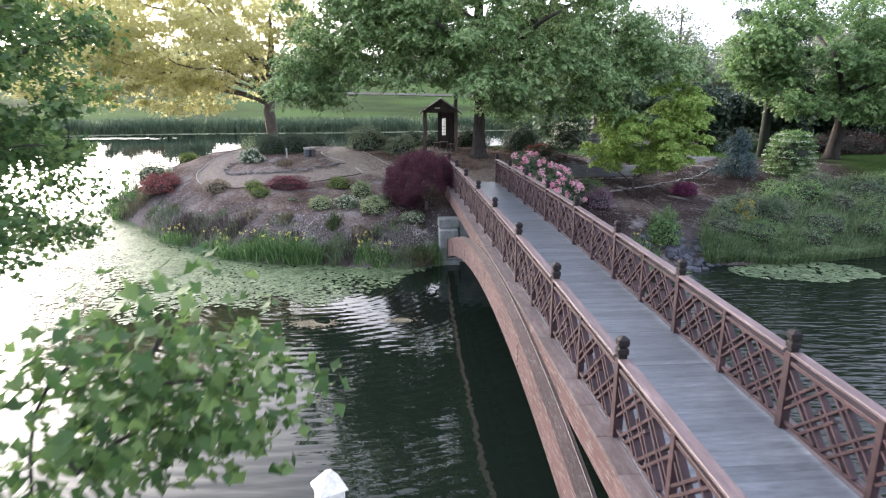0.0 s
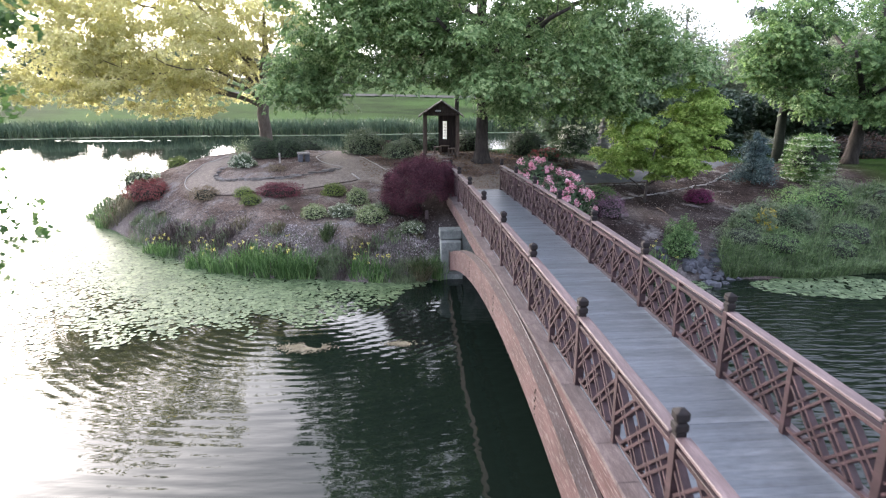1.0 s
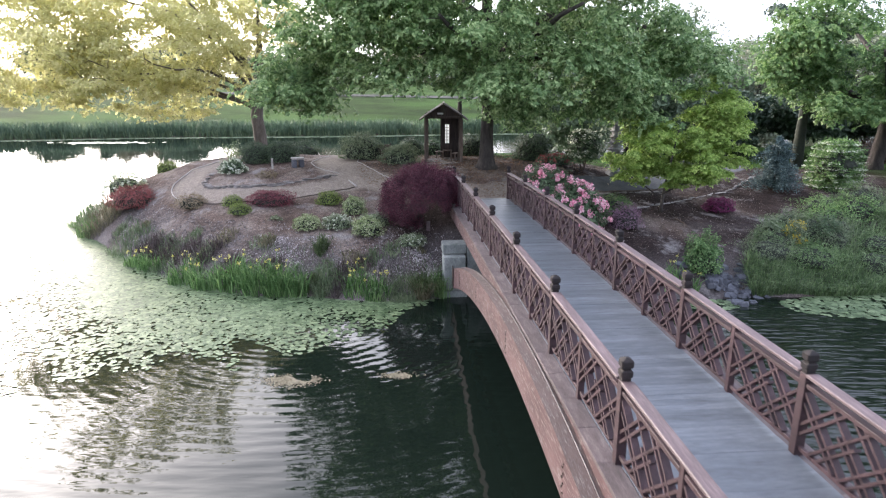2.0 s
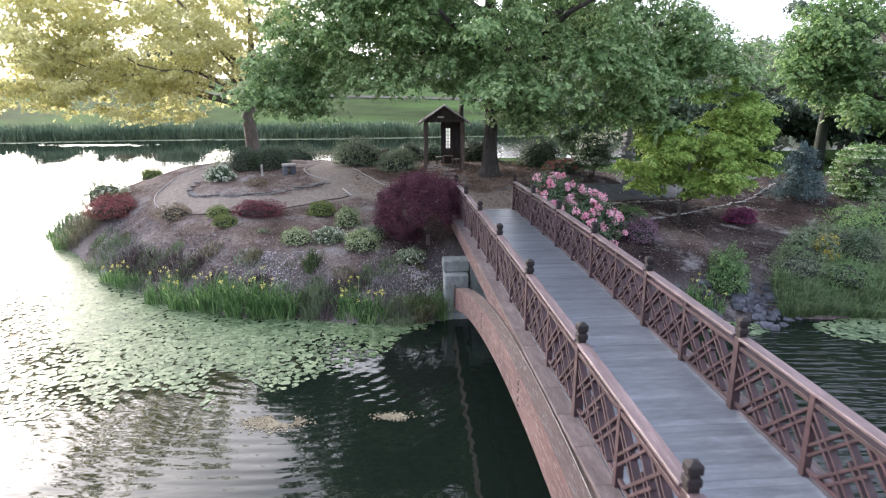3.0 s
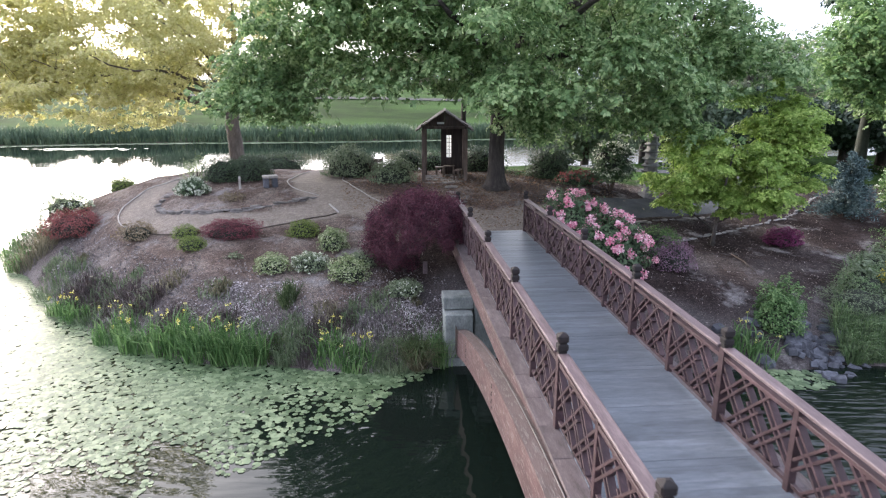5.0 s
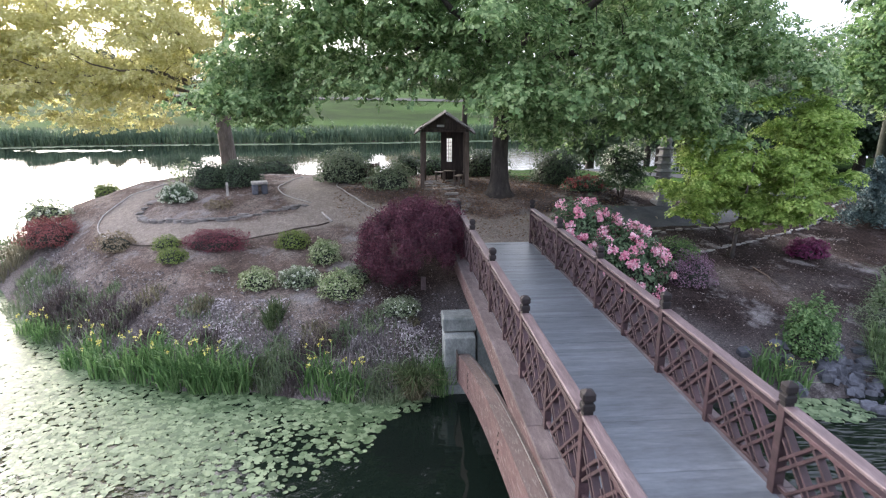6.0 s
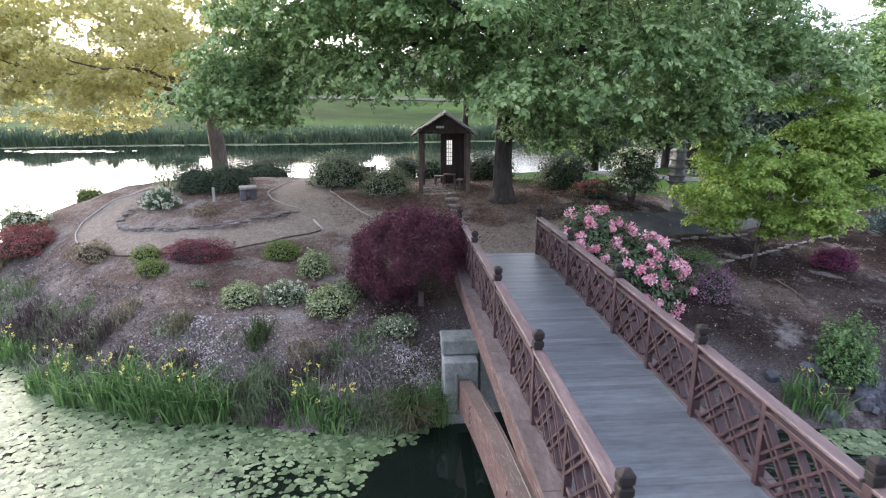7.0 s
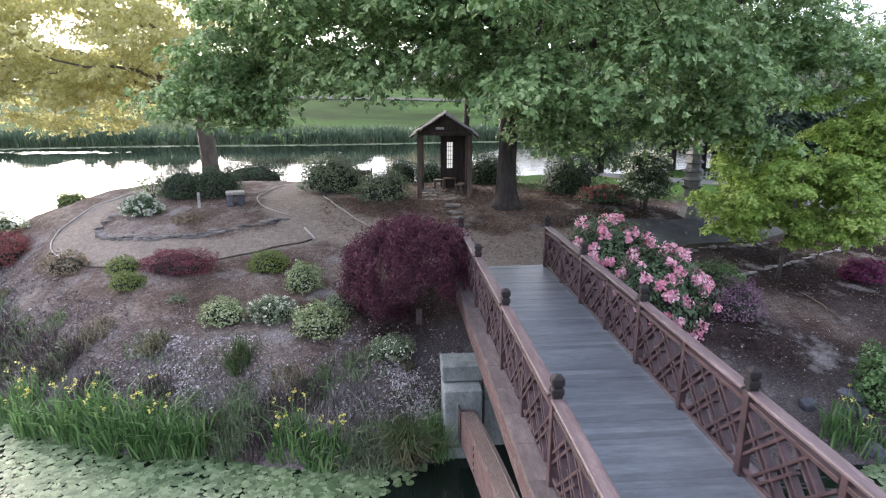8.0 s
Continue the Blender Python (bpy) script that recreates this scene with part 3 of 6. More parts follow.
def tree(name, base, trunk, clumps, leaf, label, seed, bark=None, per=220, spread=1.1, flat=0.55, size=0.24, thick=0.06, limbs=(), lobed=False, sides=5, up=0.7, category="tree", group="", rosette=0, fine_zone=(99, 999), fork=0.25, wide=0.6):
    """trunk: (point, radius) rows from the ground up; limbs: more such rows that start on the trunk."""
    rng = np.random.default_rng(seed)
    ob = thing(name, base, label, category, group)
    o = np.array(base)
    bm = bmesh.new()
    nodes = []
    for row in (trunk, *limbs):
        tube(bm, [np.array(p) - o for p, r in row], [r for p, r in row], 10)
        for (p, r), (q, s) in zip(row, row[1:]):
            for f in (0, 0.33, 0.67):
                nodes.append((np.array(p) * (1 - f) + np.array(q) * f - o, r * (1 - f) + s * f))
        nodes.append((np.array(row[-1][0]) - o, row[-1][1]))
    part("trunk", bm, bark or BARK, ob)
    nodes = [q for q in nodes if q[0][2] > fork * nodes[-1][0][2]] or nodes
    bm = bmesh.new()
    branches(bm, rng, nodes, clumps - o, thick, sides)
    part("branch_work", bm, bark or BARK, ob)
    if rosette:
        # finer leaves on the side that faces the bridge, coarser in the rest of the crown
        fine = (clumps[:, 2] < fine_zone[0]) & (clumps[:, 1] < fine_zone[1])
        v, f = rosette_leaves(rng, clumps[fine] - o, per, spread, flat, size, up, rosette)
        if not fine.all():
            v2, f2 = rosette_leaves(rng, clumps[~fine] - o, per // 3, spread, flat, size * 1.75, up, rosette)
            v, f = np.concatenate([v, v2]), np.concatenate([f, f2 + len(v)])
    else:
        v, f = clump_leaves(rng, clumps - o, per, spread, flat, size, lobed, up, wide)
    part("crown", soup("crown", v, f, leaf), None, ob)
    return ob


def on_land(x, y, up=0.0):
    return (x, y, float(land(x, y)) + up)


def shrub(name, x, y, radii, leaf, label, seed, leaves=2500, size=0.07, wide=0.6, blossom=None, petals=0, petal=0.05, heads=0, head_r=0.12, bumps=0.16, lift=0.0, layered=0.0, category="shrub", group="", head_zone=-0.2):
    """A rounded, uneven bush: stems, a dense crown of leaves and, where it flowers, blossom heads."""
    rng = np.random.default_rng(seed)
    ob = thing(name, on_land(x, y, -0.03), label, category, group)
    rx, ry, rz = radii
    bm = bmesh.new()
    for k in range(6):
        t = k * 1.05 + rng.random()
        q = (0.5 * rx * math.cos(t), 0.5 * ry * math.sin(t), lift + rz * rng.uniform(0.7, 1.1))
        tube(bm, [(0.06 * rx * math.cos(t), 0.06 * ry * math.sin(t), -0.05), (0.25 * rx * math.cos(t), 0.25 * ry * math.sin(t), 0.5 * q[2]), q], [0.02 + 0.012 * rz, 0.014 + 0.008 * rz, 0.006], 5)
    part("stem_clump", bm, TWIG, ob)
    # solid dark core imitates the shade deep inside the bush
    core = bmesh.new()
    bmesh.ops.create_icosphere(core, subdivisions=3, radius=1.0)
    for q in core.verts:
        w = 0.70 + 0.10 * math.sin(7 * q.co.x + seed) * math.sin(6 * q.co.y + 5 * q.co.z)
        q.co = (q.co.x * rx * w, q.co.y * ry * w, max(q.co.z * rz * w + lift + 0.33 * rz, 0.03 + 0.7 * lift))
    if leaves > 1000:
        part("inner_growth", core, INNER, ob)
    else:
        core.free()
    n = leaves
    d = unit(rng.normal(size=(n, 3)))
    d[:, 2] = np.where(d[:, 2] < -0.35, -d[:, 2], d[:, 2])
    ph = rng.random(6) * 6.28
    lump = 1 + bumps * (np.sin(4 * d[:, 0] + 3 * d[:, 1] + ph[0]) * np.sin(5 * d[:, 2] + 2 * d[:, 0] + ph[1]) + 0.7 * np.sin(9 * d[:, 0] - 7 * d[:, 2] + ph[2]) * np.sin(8 * d[:, 1] + ph[3])) \
        + 0.5 * bumps * np.sin(17 * d[:, 0] + ph[4]) * np.sin(15 * d[:, 1] + 13 * d[:, 2] + ph[5])
    if layered:
        lump = lump + layered * np.sin(d[:, 2] * 16 + 1.5 * np.sin(5 * d[:, 0] + 4 * d[:, 1]))
    r = (0.55 + 0.47 * rng.random(n) ** 0.4) * lump
    p = d * r[:, None] * np.array((rx, ry, rz)) + np.array((0, 0, lift + 0.35 * rz))
    p[:, 2] = np.maximum(p[:, 2] * (1.35 / 1.35), 0.02 + 0.1 * rng.random(n))
    nr = d + 0.55 * rng.normal(size=(n, 3)) + np.array((0, 0, 0.35))
    v, f = leaf_arrays(p, nr, size * rng.uniform(0.6, 1.35, n), rng, wide)
    part("foliage", soup("foliage", v, f, leaf), None, ob)
    if heads:
        hd = unit(rng.normal(size=(heads * 3, 3)))
        hd = hd[hd[:, 2] > head_zone][:heads]
        m = len(hd)
        hl = 1 + bumps * np.sin(4 * hd[:, 0] + 3 * hd[:, 1] + ph[0]) * np.sin(5 * hd[:, 2] + 2 * hd[:, 0] + ph[1])
        hc = hd * (1.0 * hl)[:, None] * np.array((rx, ry, rz)) + np.array((0, 0, lift + 0.35 * rz))
        k = petals // max(m, 1)
        q = np.repeat(hc, k, axis=0) + unit(rng.normal(size=(m * k, 3))) * head_r * (rng.random(m * k) ** 0.4)[:, None] * np.repeat(rng.uniform(0.6, 1.2, m), k)[:, None]
        nr = np.repeat(hd, k, axis=0) + 0.8 * rng.normal(size=(m * k, 3))
        v, f = leaf_arrays(q, nr, petal * rng.uniform(0.7, 1.3, m * k), rng, 0.85)
        part("blossom_mass", soup("blossom_mass", v, f, blossom), None, ob)
    return ob


def blade_arrays(rng, pts, height, width, lean):
    """Upright narrow leaves that bend over at the tip: five corners each, as a quad and a tip."""
    n = len(pts)
    t = rng.random(n) * 2 * math.pi
    side = np.stack([np.cos(t), np.sin(t), 0 * t], 1)
    t2 = rng.random(n) * 2 * math.pi
    ln = np.stack([np.cos(t2), np.sin(t2), 0 * t], 1) * (lean * rng.random(n))[:, None]
    h = (height * rng.uniform(0.45, 1.15, n))[:, None]
    w = (width * rng.uniform(0.7, 1.3, n))[:, None]
    up = np.array((0, 0, 1.0))
    mid = pts + up * h * 0.6 + ln * h * 0.35
    tip = pts + up * h * (1 - 0.3 * lean) + ln * h
    v = np.stack([pts - side * w * 0.5, pts + side * w * 0.5, mid + side * w * 0.45, mid - side * w * 0.45, tip + side * w * 0.06, tip - side * w * 0.06], 1).reshape(-1, 3)
    k = np.arange(n)[:, None] * 6
    f = np.concatenate([k + np.array([[0, 1, 2, 3]]), k + np.array([[3, 2, 4, 5]])], 0)
    return v, f


def grass_clump(name, x, y, radius, n, height, width, lean, mat, label, seed, category="plant", flowers=0, petal_mat=None, spread_y=1.0, group="", z=None):
    rng = np.random.default_rng(seed)
    base = on_land(x, y) if z is None else (x, y, z)
    base = (x, y, max(base[2], -0.05))
    ob = thing(name, base, label, category, group)
    r, t = radius * np.sqrt(rng.random(n)), rng.random(n) * 2 * math.pi
    px, py = r * np.cos(t), r * np.sin(t) * spread_y
    pz = np.maximum(land(x + px, y + py), -0.1) - base[2] - 0.02
    pts = np.stack([px, py, pz], 1)
    v, f = blade_arrays(rng, pts, height, width, lean)
    part("leaf_clump", soup("leaf_clump", v, f, mat), None, ob)
    if flowers:
        k = rng.choice(n, flowers, replace=False)
        bm = bmesh.new()
        tops = []
        for q in pts[k]:
            top = q + np.array((rng.normal() * 0.08, rng.normal() * 0.08, height * rng.uniform(0.85, 1.2)))
            tube(bm, [q, top], [0.008, 0.006], 4)
            tops.append(top)
        part("stalk_clump", bm, BLADE, ob)
        q = np.repeat(np.array(tops), 9, axis=0) + rng.normal(size=(flowers * 9, 3)) * 0.028
        v, f = leaf_arrays(q, rng.normal(size=(flowers * 9, 3)), 0.050 * rng.uniform(0.7, 1.3, flowers * 9), rng, 0.8)
        part("blossom_mass", soup("blossom_mass", v, f, petal_mat), None, ob)
    return ob


def slab(bm, rng, x, y, z, rx, ry, h, rz=0.0, sides=7, jag=0.2):
    """A flat rough stone."""
    ring = []
    for k in range(sides):
        t = 2 * math.pi * k / sides + rz
        s = 1 + jag * rng.uniform(-1, 1)
        ring.append((rx * math.cos(2 * math.pi * k / sides) * s, ry * math.sin(2 * math.pi * k / sides) * s))
    c, s_ = math.cos(rz), math.sin(rz)
    lo = [bm.verts.new((x + c * a - s_ * b, y + s_ * a + c * b, z)) for a, b in ring]
    mid = [bm.verts.new((x + c * a - s_ * b, y + s_ * a + c * b, z + h * 0.75)) for a, b in ring]
    hi = [bm.verts.new((x + 0.86 * (c * a - s_ * b), y + 0.86 * (s_ * a + c * b), z + h * (1 + 0.15 * rng.uniform(-1, 1)))) for a, b in ring]
    for A, B in ((lo, mid), (mid, hi)):
        for k in range(sides):
            bm.faces.new((A[k], A[(k + 1) % sides], B[(k + 1) % sides], B[k]))
    bm.faces.new(hi)
    return bm


def along(pts, step):
    """Points at even steps on a smooth line through pts, with the heading at each."""
    P = [np.array(p, float) for p in pts]
    fine = []
    for k in range(len(P) - 1):
        a, b, c, d = P[max(k - 1, 0)], P[k], P[k + 1], P[min(k + 2, len(P) - 1)]
        for f in np.linspace(0, 1, 24, endpoint=False):
            fine.append(0.5 * (2 * b + (c - a) * f + (2 * a - 5 * b + 4 * c - d) * f * f + (3 * b - a - 3 * c + d) * f ** 3))
    fine = np.array(fine + [P[-1]])
    run = np.concatenate([[0], np.cumsum(np.linalg.norm(np.diff(fine, axis=0), axis=1))])
    s = np.arange(0, run[-1], step)
    q = np.stack([np.interp(s, run, fine[:, k]) for k in range(fine.shape[1])], 1)
    h = np.gradient(q, axis=0)
    return q, np.arctan2(h[:, 1], h[:, 0])


# ---- ground, water, far drive ----
PATHS = [  # gravel paths: line and half width
    ([(1.7, 28.4), (1.0, 30.3), (-1.5, 31.7), (-3.8, 32.6), (-5.2, 34.3), (-5.6, 36.8), (-5.2, 40.0), (-5.0, 44.0)], 1.0),
    ([(-3.0, 32.3), (-5.0, 31.7), (-7.0, 31.0), (-9.4, 31.1), (-11.4, 32.2), (-12.3, 33.7), (-12.2, 35.6), (-11.0, 38.0)], 0.72),
    ([(1.7, 28.4), (1.9, 30.2), (4.2, 31.4), (6.0, 32.0)], 1.0),
]
TARMAC = [((5.5, 32.2), (8.0, 32.9), (11.0, 34.3), (14.0, 36.5), (16.0, 40.0), (14.0, 45.0), (8.0, 48.0), (2.0, 47.5))]


def near_line(x, y, pts):
    best = np.full(x.shape, 1e9)
    q, _ = along(pts, 0.4)
    for (ax, ay), (bx, by) in zip(q, q[1:]):
        ex, ey = bx - ax, by - ay
        s = np.clip(((x - ax) * ex + (y - ay) * ey) / (ex * ex + ey * ey), 0, 1)
        best = np.minimum(best, np.hypot(x - ax - s * ex, y - ay - s * ey))
    return best


def ground_sheet():
    gx = np.concatenate([-np.geomspace(2000, 62, 18), np.arange(-60, -20, 1.2), np.arange(-20, 22, 0.2), np.arange(22, 60, 1.2), np.geomspace(62, 2000, 18)])
    gy = np.concatenate([-np.geomspace(1500, 12, 14), np.arange(-10, 22.5, 1.2), np.arange(22.8, 46, 0.2), np.arange(46, 132, 1.2), np.geomspace(134, 2500, 22)])
    X, Y = np.meshgrid(gx, gy)
    Z = land(X, Y)
    nx, ny = len(gx), len(gy)
    k = np.arange((ny - 1) * nx).reshape(ny - 1, nx)[:, :-1].ravel()
    me = soup("ground", np.stack([X.ravel(), Y.ravel(), Z.ravel()], 1), np.stack([k, k + 1, k + nx + 1, k + nx], 1), GROUND, True)
    x, y, z = X.ravel(), Y.ravel(), Z.ravel()
    d = inside(x, y)
    wob = 0.12 * wave(x, y, 3.0, 0.7)
    path = np.zeros_like(x)
    for pts, half in PATHS:
        path = np.maximum(path, np.clip((half + wob - near_line(x, y, pts)) / 0.25 + 0.5, 0, 1))
    for pts in TARMAC:
        path = np.maximum(path, np.clip((0.8 - near_line(x, y, pts)) / 0.3 + 0.5, 0, 1))
    lawn = np.clip((y - 36.5 - 0.08 * (x - 5) - 0.6 * wave(x, y, 0.7, 3.0)) / 0.8, 0, 1) * np.clip((x - 2.2) / 0.8, 0, 1)
    lawn = np.maximum(lawn, np.clip((y - far_bank(x) - 1.0) / 2, 0, 1))
    lawn = np.maximum(lawn, np.clip((x - 21) / 2, 0, 1))
    lawn = np.maximum(lawn, np.clip(0.8 - y + 0.4 * wave(x, y, 1.3, 2.0), 0, 1) * (y < 10)) * (1 - path)
    shore = np.clip((2.4 + 0.7 * wave(x, y, 1.1, 5.0) - d) / 0.9, 0, 1) * (y > 20) * (y < 60) * (0.65 + 0.35 * wave(x, y, 2.2, 6.0)) * (1 - lawn)
    shore = np.where(x > 4, shore * 0.55, shore * 0.8)
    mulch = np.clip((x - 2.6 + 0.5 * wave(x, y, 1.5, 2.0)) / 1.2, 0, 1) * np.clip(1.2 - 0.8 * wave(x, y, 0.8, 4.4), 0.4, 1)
    # the same darker soil in a round patch beneath the purple maple
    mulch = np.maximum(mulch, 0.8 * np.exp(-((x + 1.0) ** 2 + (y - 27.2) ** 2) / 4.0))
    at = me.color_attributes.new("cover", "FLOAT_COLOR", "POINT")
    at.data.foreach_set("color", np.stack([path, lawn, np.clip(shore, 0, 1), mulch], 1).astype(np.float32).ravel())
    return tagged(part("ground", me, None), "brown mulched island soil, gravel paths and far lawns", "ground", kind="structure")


ground_sheet()
bm = bmesh.new()
for q in ((-3000, -2000), (3000, -2000), (3000, 3000), (-3000, 3000)):
    bm.verts.new((*q, 0))
bm.faces.new(bm.verts)
tagged(part("water", bm, WATER), "dark green rippled pond reflecting trees and bright sky", "water", kind="structure")


def ribbon(name, pts, half, mat, lift, label, category):
    q, h = along(pts, 0.35)
    v, f = [], []
    for k, ((x, y), t) in enumerate(zip(q, h)):
        for s in (-1, -0.5, 0, 0.5, 1):
            px, py = x - s * half * math.sin(t), y + s * half * math.cos(t)
            v.append((px, py, float(land(px, py)) + lift))
    for k in range(len(q) - 1):
        for j in range(4):
            a = k * 5 + j
            f.append((a, a + 5, a + 6, a + 1))
    return tagged(part(name, soup(name, v, f, mat, True), None), label, category, kind="structure")


ribbon("path", TARMAC[0], 0.85, ASPHALT, 0.02, "grey asphalt path curving round the planted bed", "path")
ribbon("road", [(-160, 133), (-60, 131), (-10, 130), (60, 132), (160, 140)], 1.6, ROAD, 0.12, "pale narrow drive crossing the far lawn", "road")

# ---- footbridge ----
BRIDGE = pose(2.973, 10.2, 0, 0, 0, 4.994)
BAY, FIRST, LAST = 3.081, -4, 6
POST_A, S0 = 1.085, 0.037
bridge = new("footbridge")
bridge.matrix_world = BRIDGE
tagged(bridge, "long arched wooden footbridge with reddish lattice railings", "bridge")


def deck_z(s):
    return 2.867 - 0.0011 * (s - 2.8) ** 2


def deck_slope(s):
    return math.degrees(math.atan(-0.0022 * (s - 2.8)))


S_START, S_END = S0 + FIRST * BAY - 0.1, S0 + LAST * BAY + 0.15


def swept(name, a0, a1, lo, hi, mat, label="", s0=S_START, s1=S_END, n=64):
    """A beam along the bridge from side a0 to a1, between the heights lo(s) and hi(s)."""
    bm = bmesh.new()
    rows = []
    for k in range(n + 1):
        s = s0 + (s1 - s0) * k / n
        rows.append([bm.verts.new(p) for p in ((a0, s, lo(s)), (a1, s, lo(s)), (a1, s, hi(s)), (a0, s, hi(s)))])
    for A, B in zip(rows, rows[1:]):
        for j in range(4):
            bm.faces.new((A[j], A[(j + 1) % 4], B[(j + 1) % 4], B[j]))
    bm.faces.new(rows[0])
    bm.faces.new(rows[-1][::-1])
    return part(name, bm, mat, bridge, label)


def arch_low(s):
    return 2.10 - 0.0165 * (s - 3.8) ** 2


def arch_high(s):
    return arch_low(s) + 0.66 * math.sqrt(1 + (0.033 * (s - 3.8)) ** 2)


for side in (-1, 1):
    lo_a, hi_a = sorted((side * 1.29, side * 1.14))
    swept("stringer", lo_a, hi_a, lambda s: deck_z(s) - 0.56, lambda s: deck_z(s) - 0.075, WOOD_BEAM, "peeling pinkish laminated side beam")
    lo_a, hi_a = sorted((side * 1.56, side * 1.294))
    swept("arch_beam", lo_a, hi_a, arch_low, arch_high, WOOD_BEAM, "curved laminated arch beam with flaking pinkish paint", -6.6, 14.3)
    line = [(side * 1.352, s, arch_high(s) + 0.010) for s in np.linspace(-6.0, 13.6, 50)]
    part("cable", tube(bmesh.new(), line, [0.010] * len(line), 6), CABLE, bridge, "thin pale metal conduit along the arch")
    lo_a, hi_a = sorted((side * 0.75, side * 0.55))
    swept("joist", lo_a, hi_a, lambda s: deck_z(s) - 0.45, lambda s: deck_z(s) - 0.055, WOOD_BEAM)
    # ledge boards outside the railing
    n = int((S_END - S_START) / 0.76)
    for k in range(n):
        s = S_START + (k + 0.5) * (S_END - S_START) / n
        if k == 0:
            lb = box(bmesh.new(), (-0.13, -0.3855, -0.03), (0.13, 0.3855, 0.03), 0.003)
            ob = part("ledge_board", lb, WOOD_LEDGE, bridge, m=pose(side * 1.21, s, deck_z(s) - 0.038, deck_slope(s)))
            ledge_mesh = ob.data
        else:
            part("ledge_board", ledge_mesh, None, bridge, m=pose(side * 1.21, s, deck_z(s) - 0.040 + RNG.normal() * 0.002, deck_slope(s), RNG.normal() * 0.4, RNG.normal() * 0.2))
    # bolts on the arch beam
    bolt = None
    for s in (-3.2, 0.6, 4.6, 8.6, 12.2):
        for j in range(7):
            zz = arch_low(s) + 0.12 + 0.07 * j
            sj = s + 0.05 * (j % 2)
            m = pose(side * 1.565, sj, zz, 0, 90, 0)
            if bolt is None:
                bb = bmesh.new()
                bmesh.ops.create_cone(bb, cap_ends=True, segments=6, radius1=0.018, radius2=0.013, depth=0.02)
                bolt = part("bolt", bb, IRON, bridge, "dark bolt head", m).data
            else:
                part("bolt", bolt, None, bridge, m=m)

# deck planks
N_PLANK = 214
plank = box(bmesh.new(), (-1.075, -0.0727, -0.05), (1.075, 0.0727, 0.0), 0.0)
cut_plank = box(bmesh.new(), (-1.075, -0.0680, -0.05), (1.075, 0.0680, -0.0015), 0.0)
plank_ob = None
for k in range(N_PLANK):
    s = S_START + 0.07 + k * (S_END - S_START - 0.14) / (N_PLANK - 1)
    m = pose(RNG.normal() * 0.004, s, deck_z(s) + RNG.normal() * 0.0007, deck_slope(s), RNG.normal() * 0.03, RNG.normal() * 0.02)
    if plank_ob is None:
        plank_ob = part("plank", plank, WOOD_DECK, bridge, m=m)
    elif k == 4:
        cut_ob = part("plank", cut_plank, WOOD_DECK, bridge, m=m)
    else:
        part("plank", cut_ob.data if k % 9 == 4 else plank_ob.data, None, bridge, m=m)

# railings
RAIL_H, SUB_H, LOW_H = 1.05, 0.925, 0.10


def finial_post():
    bm = bmesh.new()
    box(bm, (-0.06, -0.06, -0.10), (0.06, 0.06, RAIL_H - 0.02), 0.006)
    return bm


def finial():
    bm = bmesh.new()
    box(bm, (-0.052, -0.052, RAIL_H - 0.02), (0.052, 0.052, RAIL_H + 0.03), 0.004)
    box(bm, (-0.068, -0.068, RAIL_H + 0.03), (0.068, 0.068, RAIL_H + 0.115), 0.014)
    box(bm, (-0.045, -0.045, RAIL_H + 0.115), (0.045, 0.045, RAIL_H + 0.14), 0.0)
    box(bm, (-0.070, -0.070, RAIL_H + 0.14), (0.070, 0.070, RAIL_H + 0.240), 0.018)
    r = bmesh.ops.create_cone(bm, cap_ends=True, segments=4, radius1=0.060 * 1.414, radius2=0.022, depth=0.028)
    bmesh.ops.transform(bm, matrix=pose(0, 0, RAIL_H + 0.249, 0, 0, 45), verts=r["verts"])
    return bm


HALF = BAY / 2
PW, PH = HALF - 0.10, SUB_H - 0.04 - LOW_H - 0.03


def lattice_lines():
    """Slanting bars in close pairs, both ways, as (start, end) in panel metres."""
    out = []
    for way in (1, -1):
        for k, c in enumerate((-0.30, -0.16, 0.20, 0.34, 0.70, 0.84)):
            rise = 0.92
            lo, hi = max(0.0, c), min(PW, c + PH / rise)
            if k == 3:
                hi = min(hi, c + 0.62 * PH / rise)
            if hi - lo < 0.14:
                continue
            q = [(lo, rise * (lo - c)), (hi, rise * (hi - c))]
            out.append([(x, y) if way > 0 else (PW - x, y) for x, y in q] + [way])
    return out


LATTICE = lattice_lines()


def bar_mesh(p, q, depth):
    (x0, y0), (x1, y1) = p, q
    L, t = math.hypot(x1 - x0, y1 - y0), math.degrees(math.atan2(y1 - y0, x1 - x0))
    return box(bmesh.new(), (-0.5 * L, -0.018, -0.042), (0.5 * L, 0.018, 0.042), 0.003, Matrix.Translation((0, 0, depth)) @ pose((x0 + x1) / 2, (y0 + y1) / 2, 0, 0, 0, t))


BARS, POSTS = {}, {}


def shared(store, key, build, name, mat, parent, m, label=""):
    if key not in store:
        ob = part(name, build(), mat, parent, label, m)
        store[key] = ob.data
    else:
        ob = part(name, store[key], None, parent, label, m)
    return ob


def upright():
    return box(bmesh.new(), (-0.045, -0.045, -0.08), (0.045, 0.045, RAIL_H - 0.045), 0.005)


def panel_frame():
    bm = bmesh.new()
    L = HALF / 2 - 0.05
    return box(bm, (-0.046, -L, SUB_H - 0.055), (0.046, L, SUB_H + 0.0), 0.006)


def low_rail():
    bm = bmesh.new()
    L = HALF / 2 - 0.05
    box(bm, (-0.025, -L, LOW_H - 0.03), (0.025, L, LOW_H + 0.02), 0.004)
    return bm


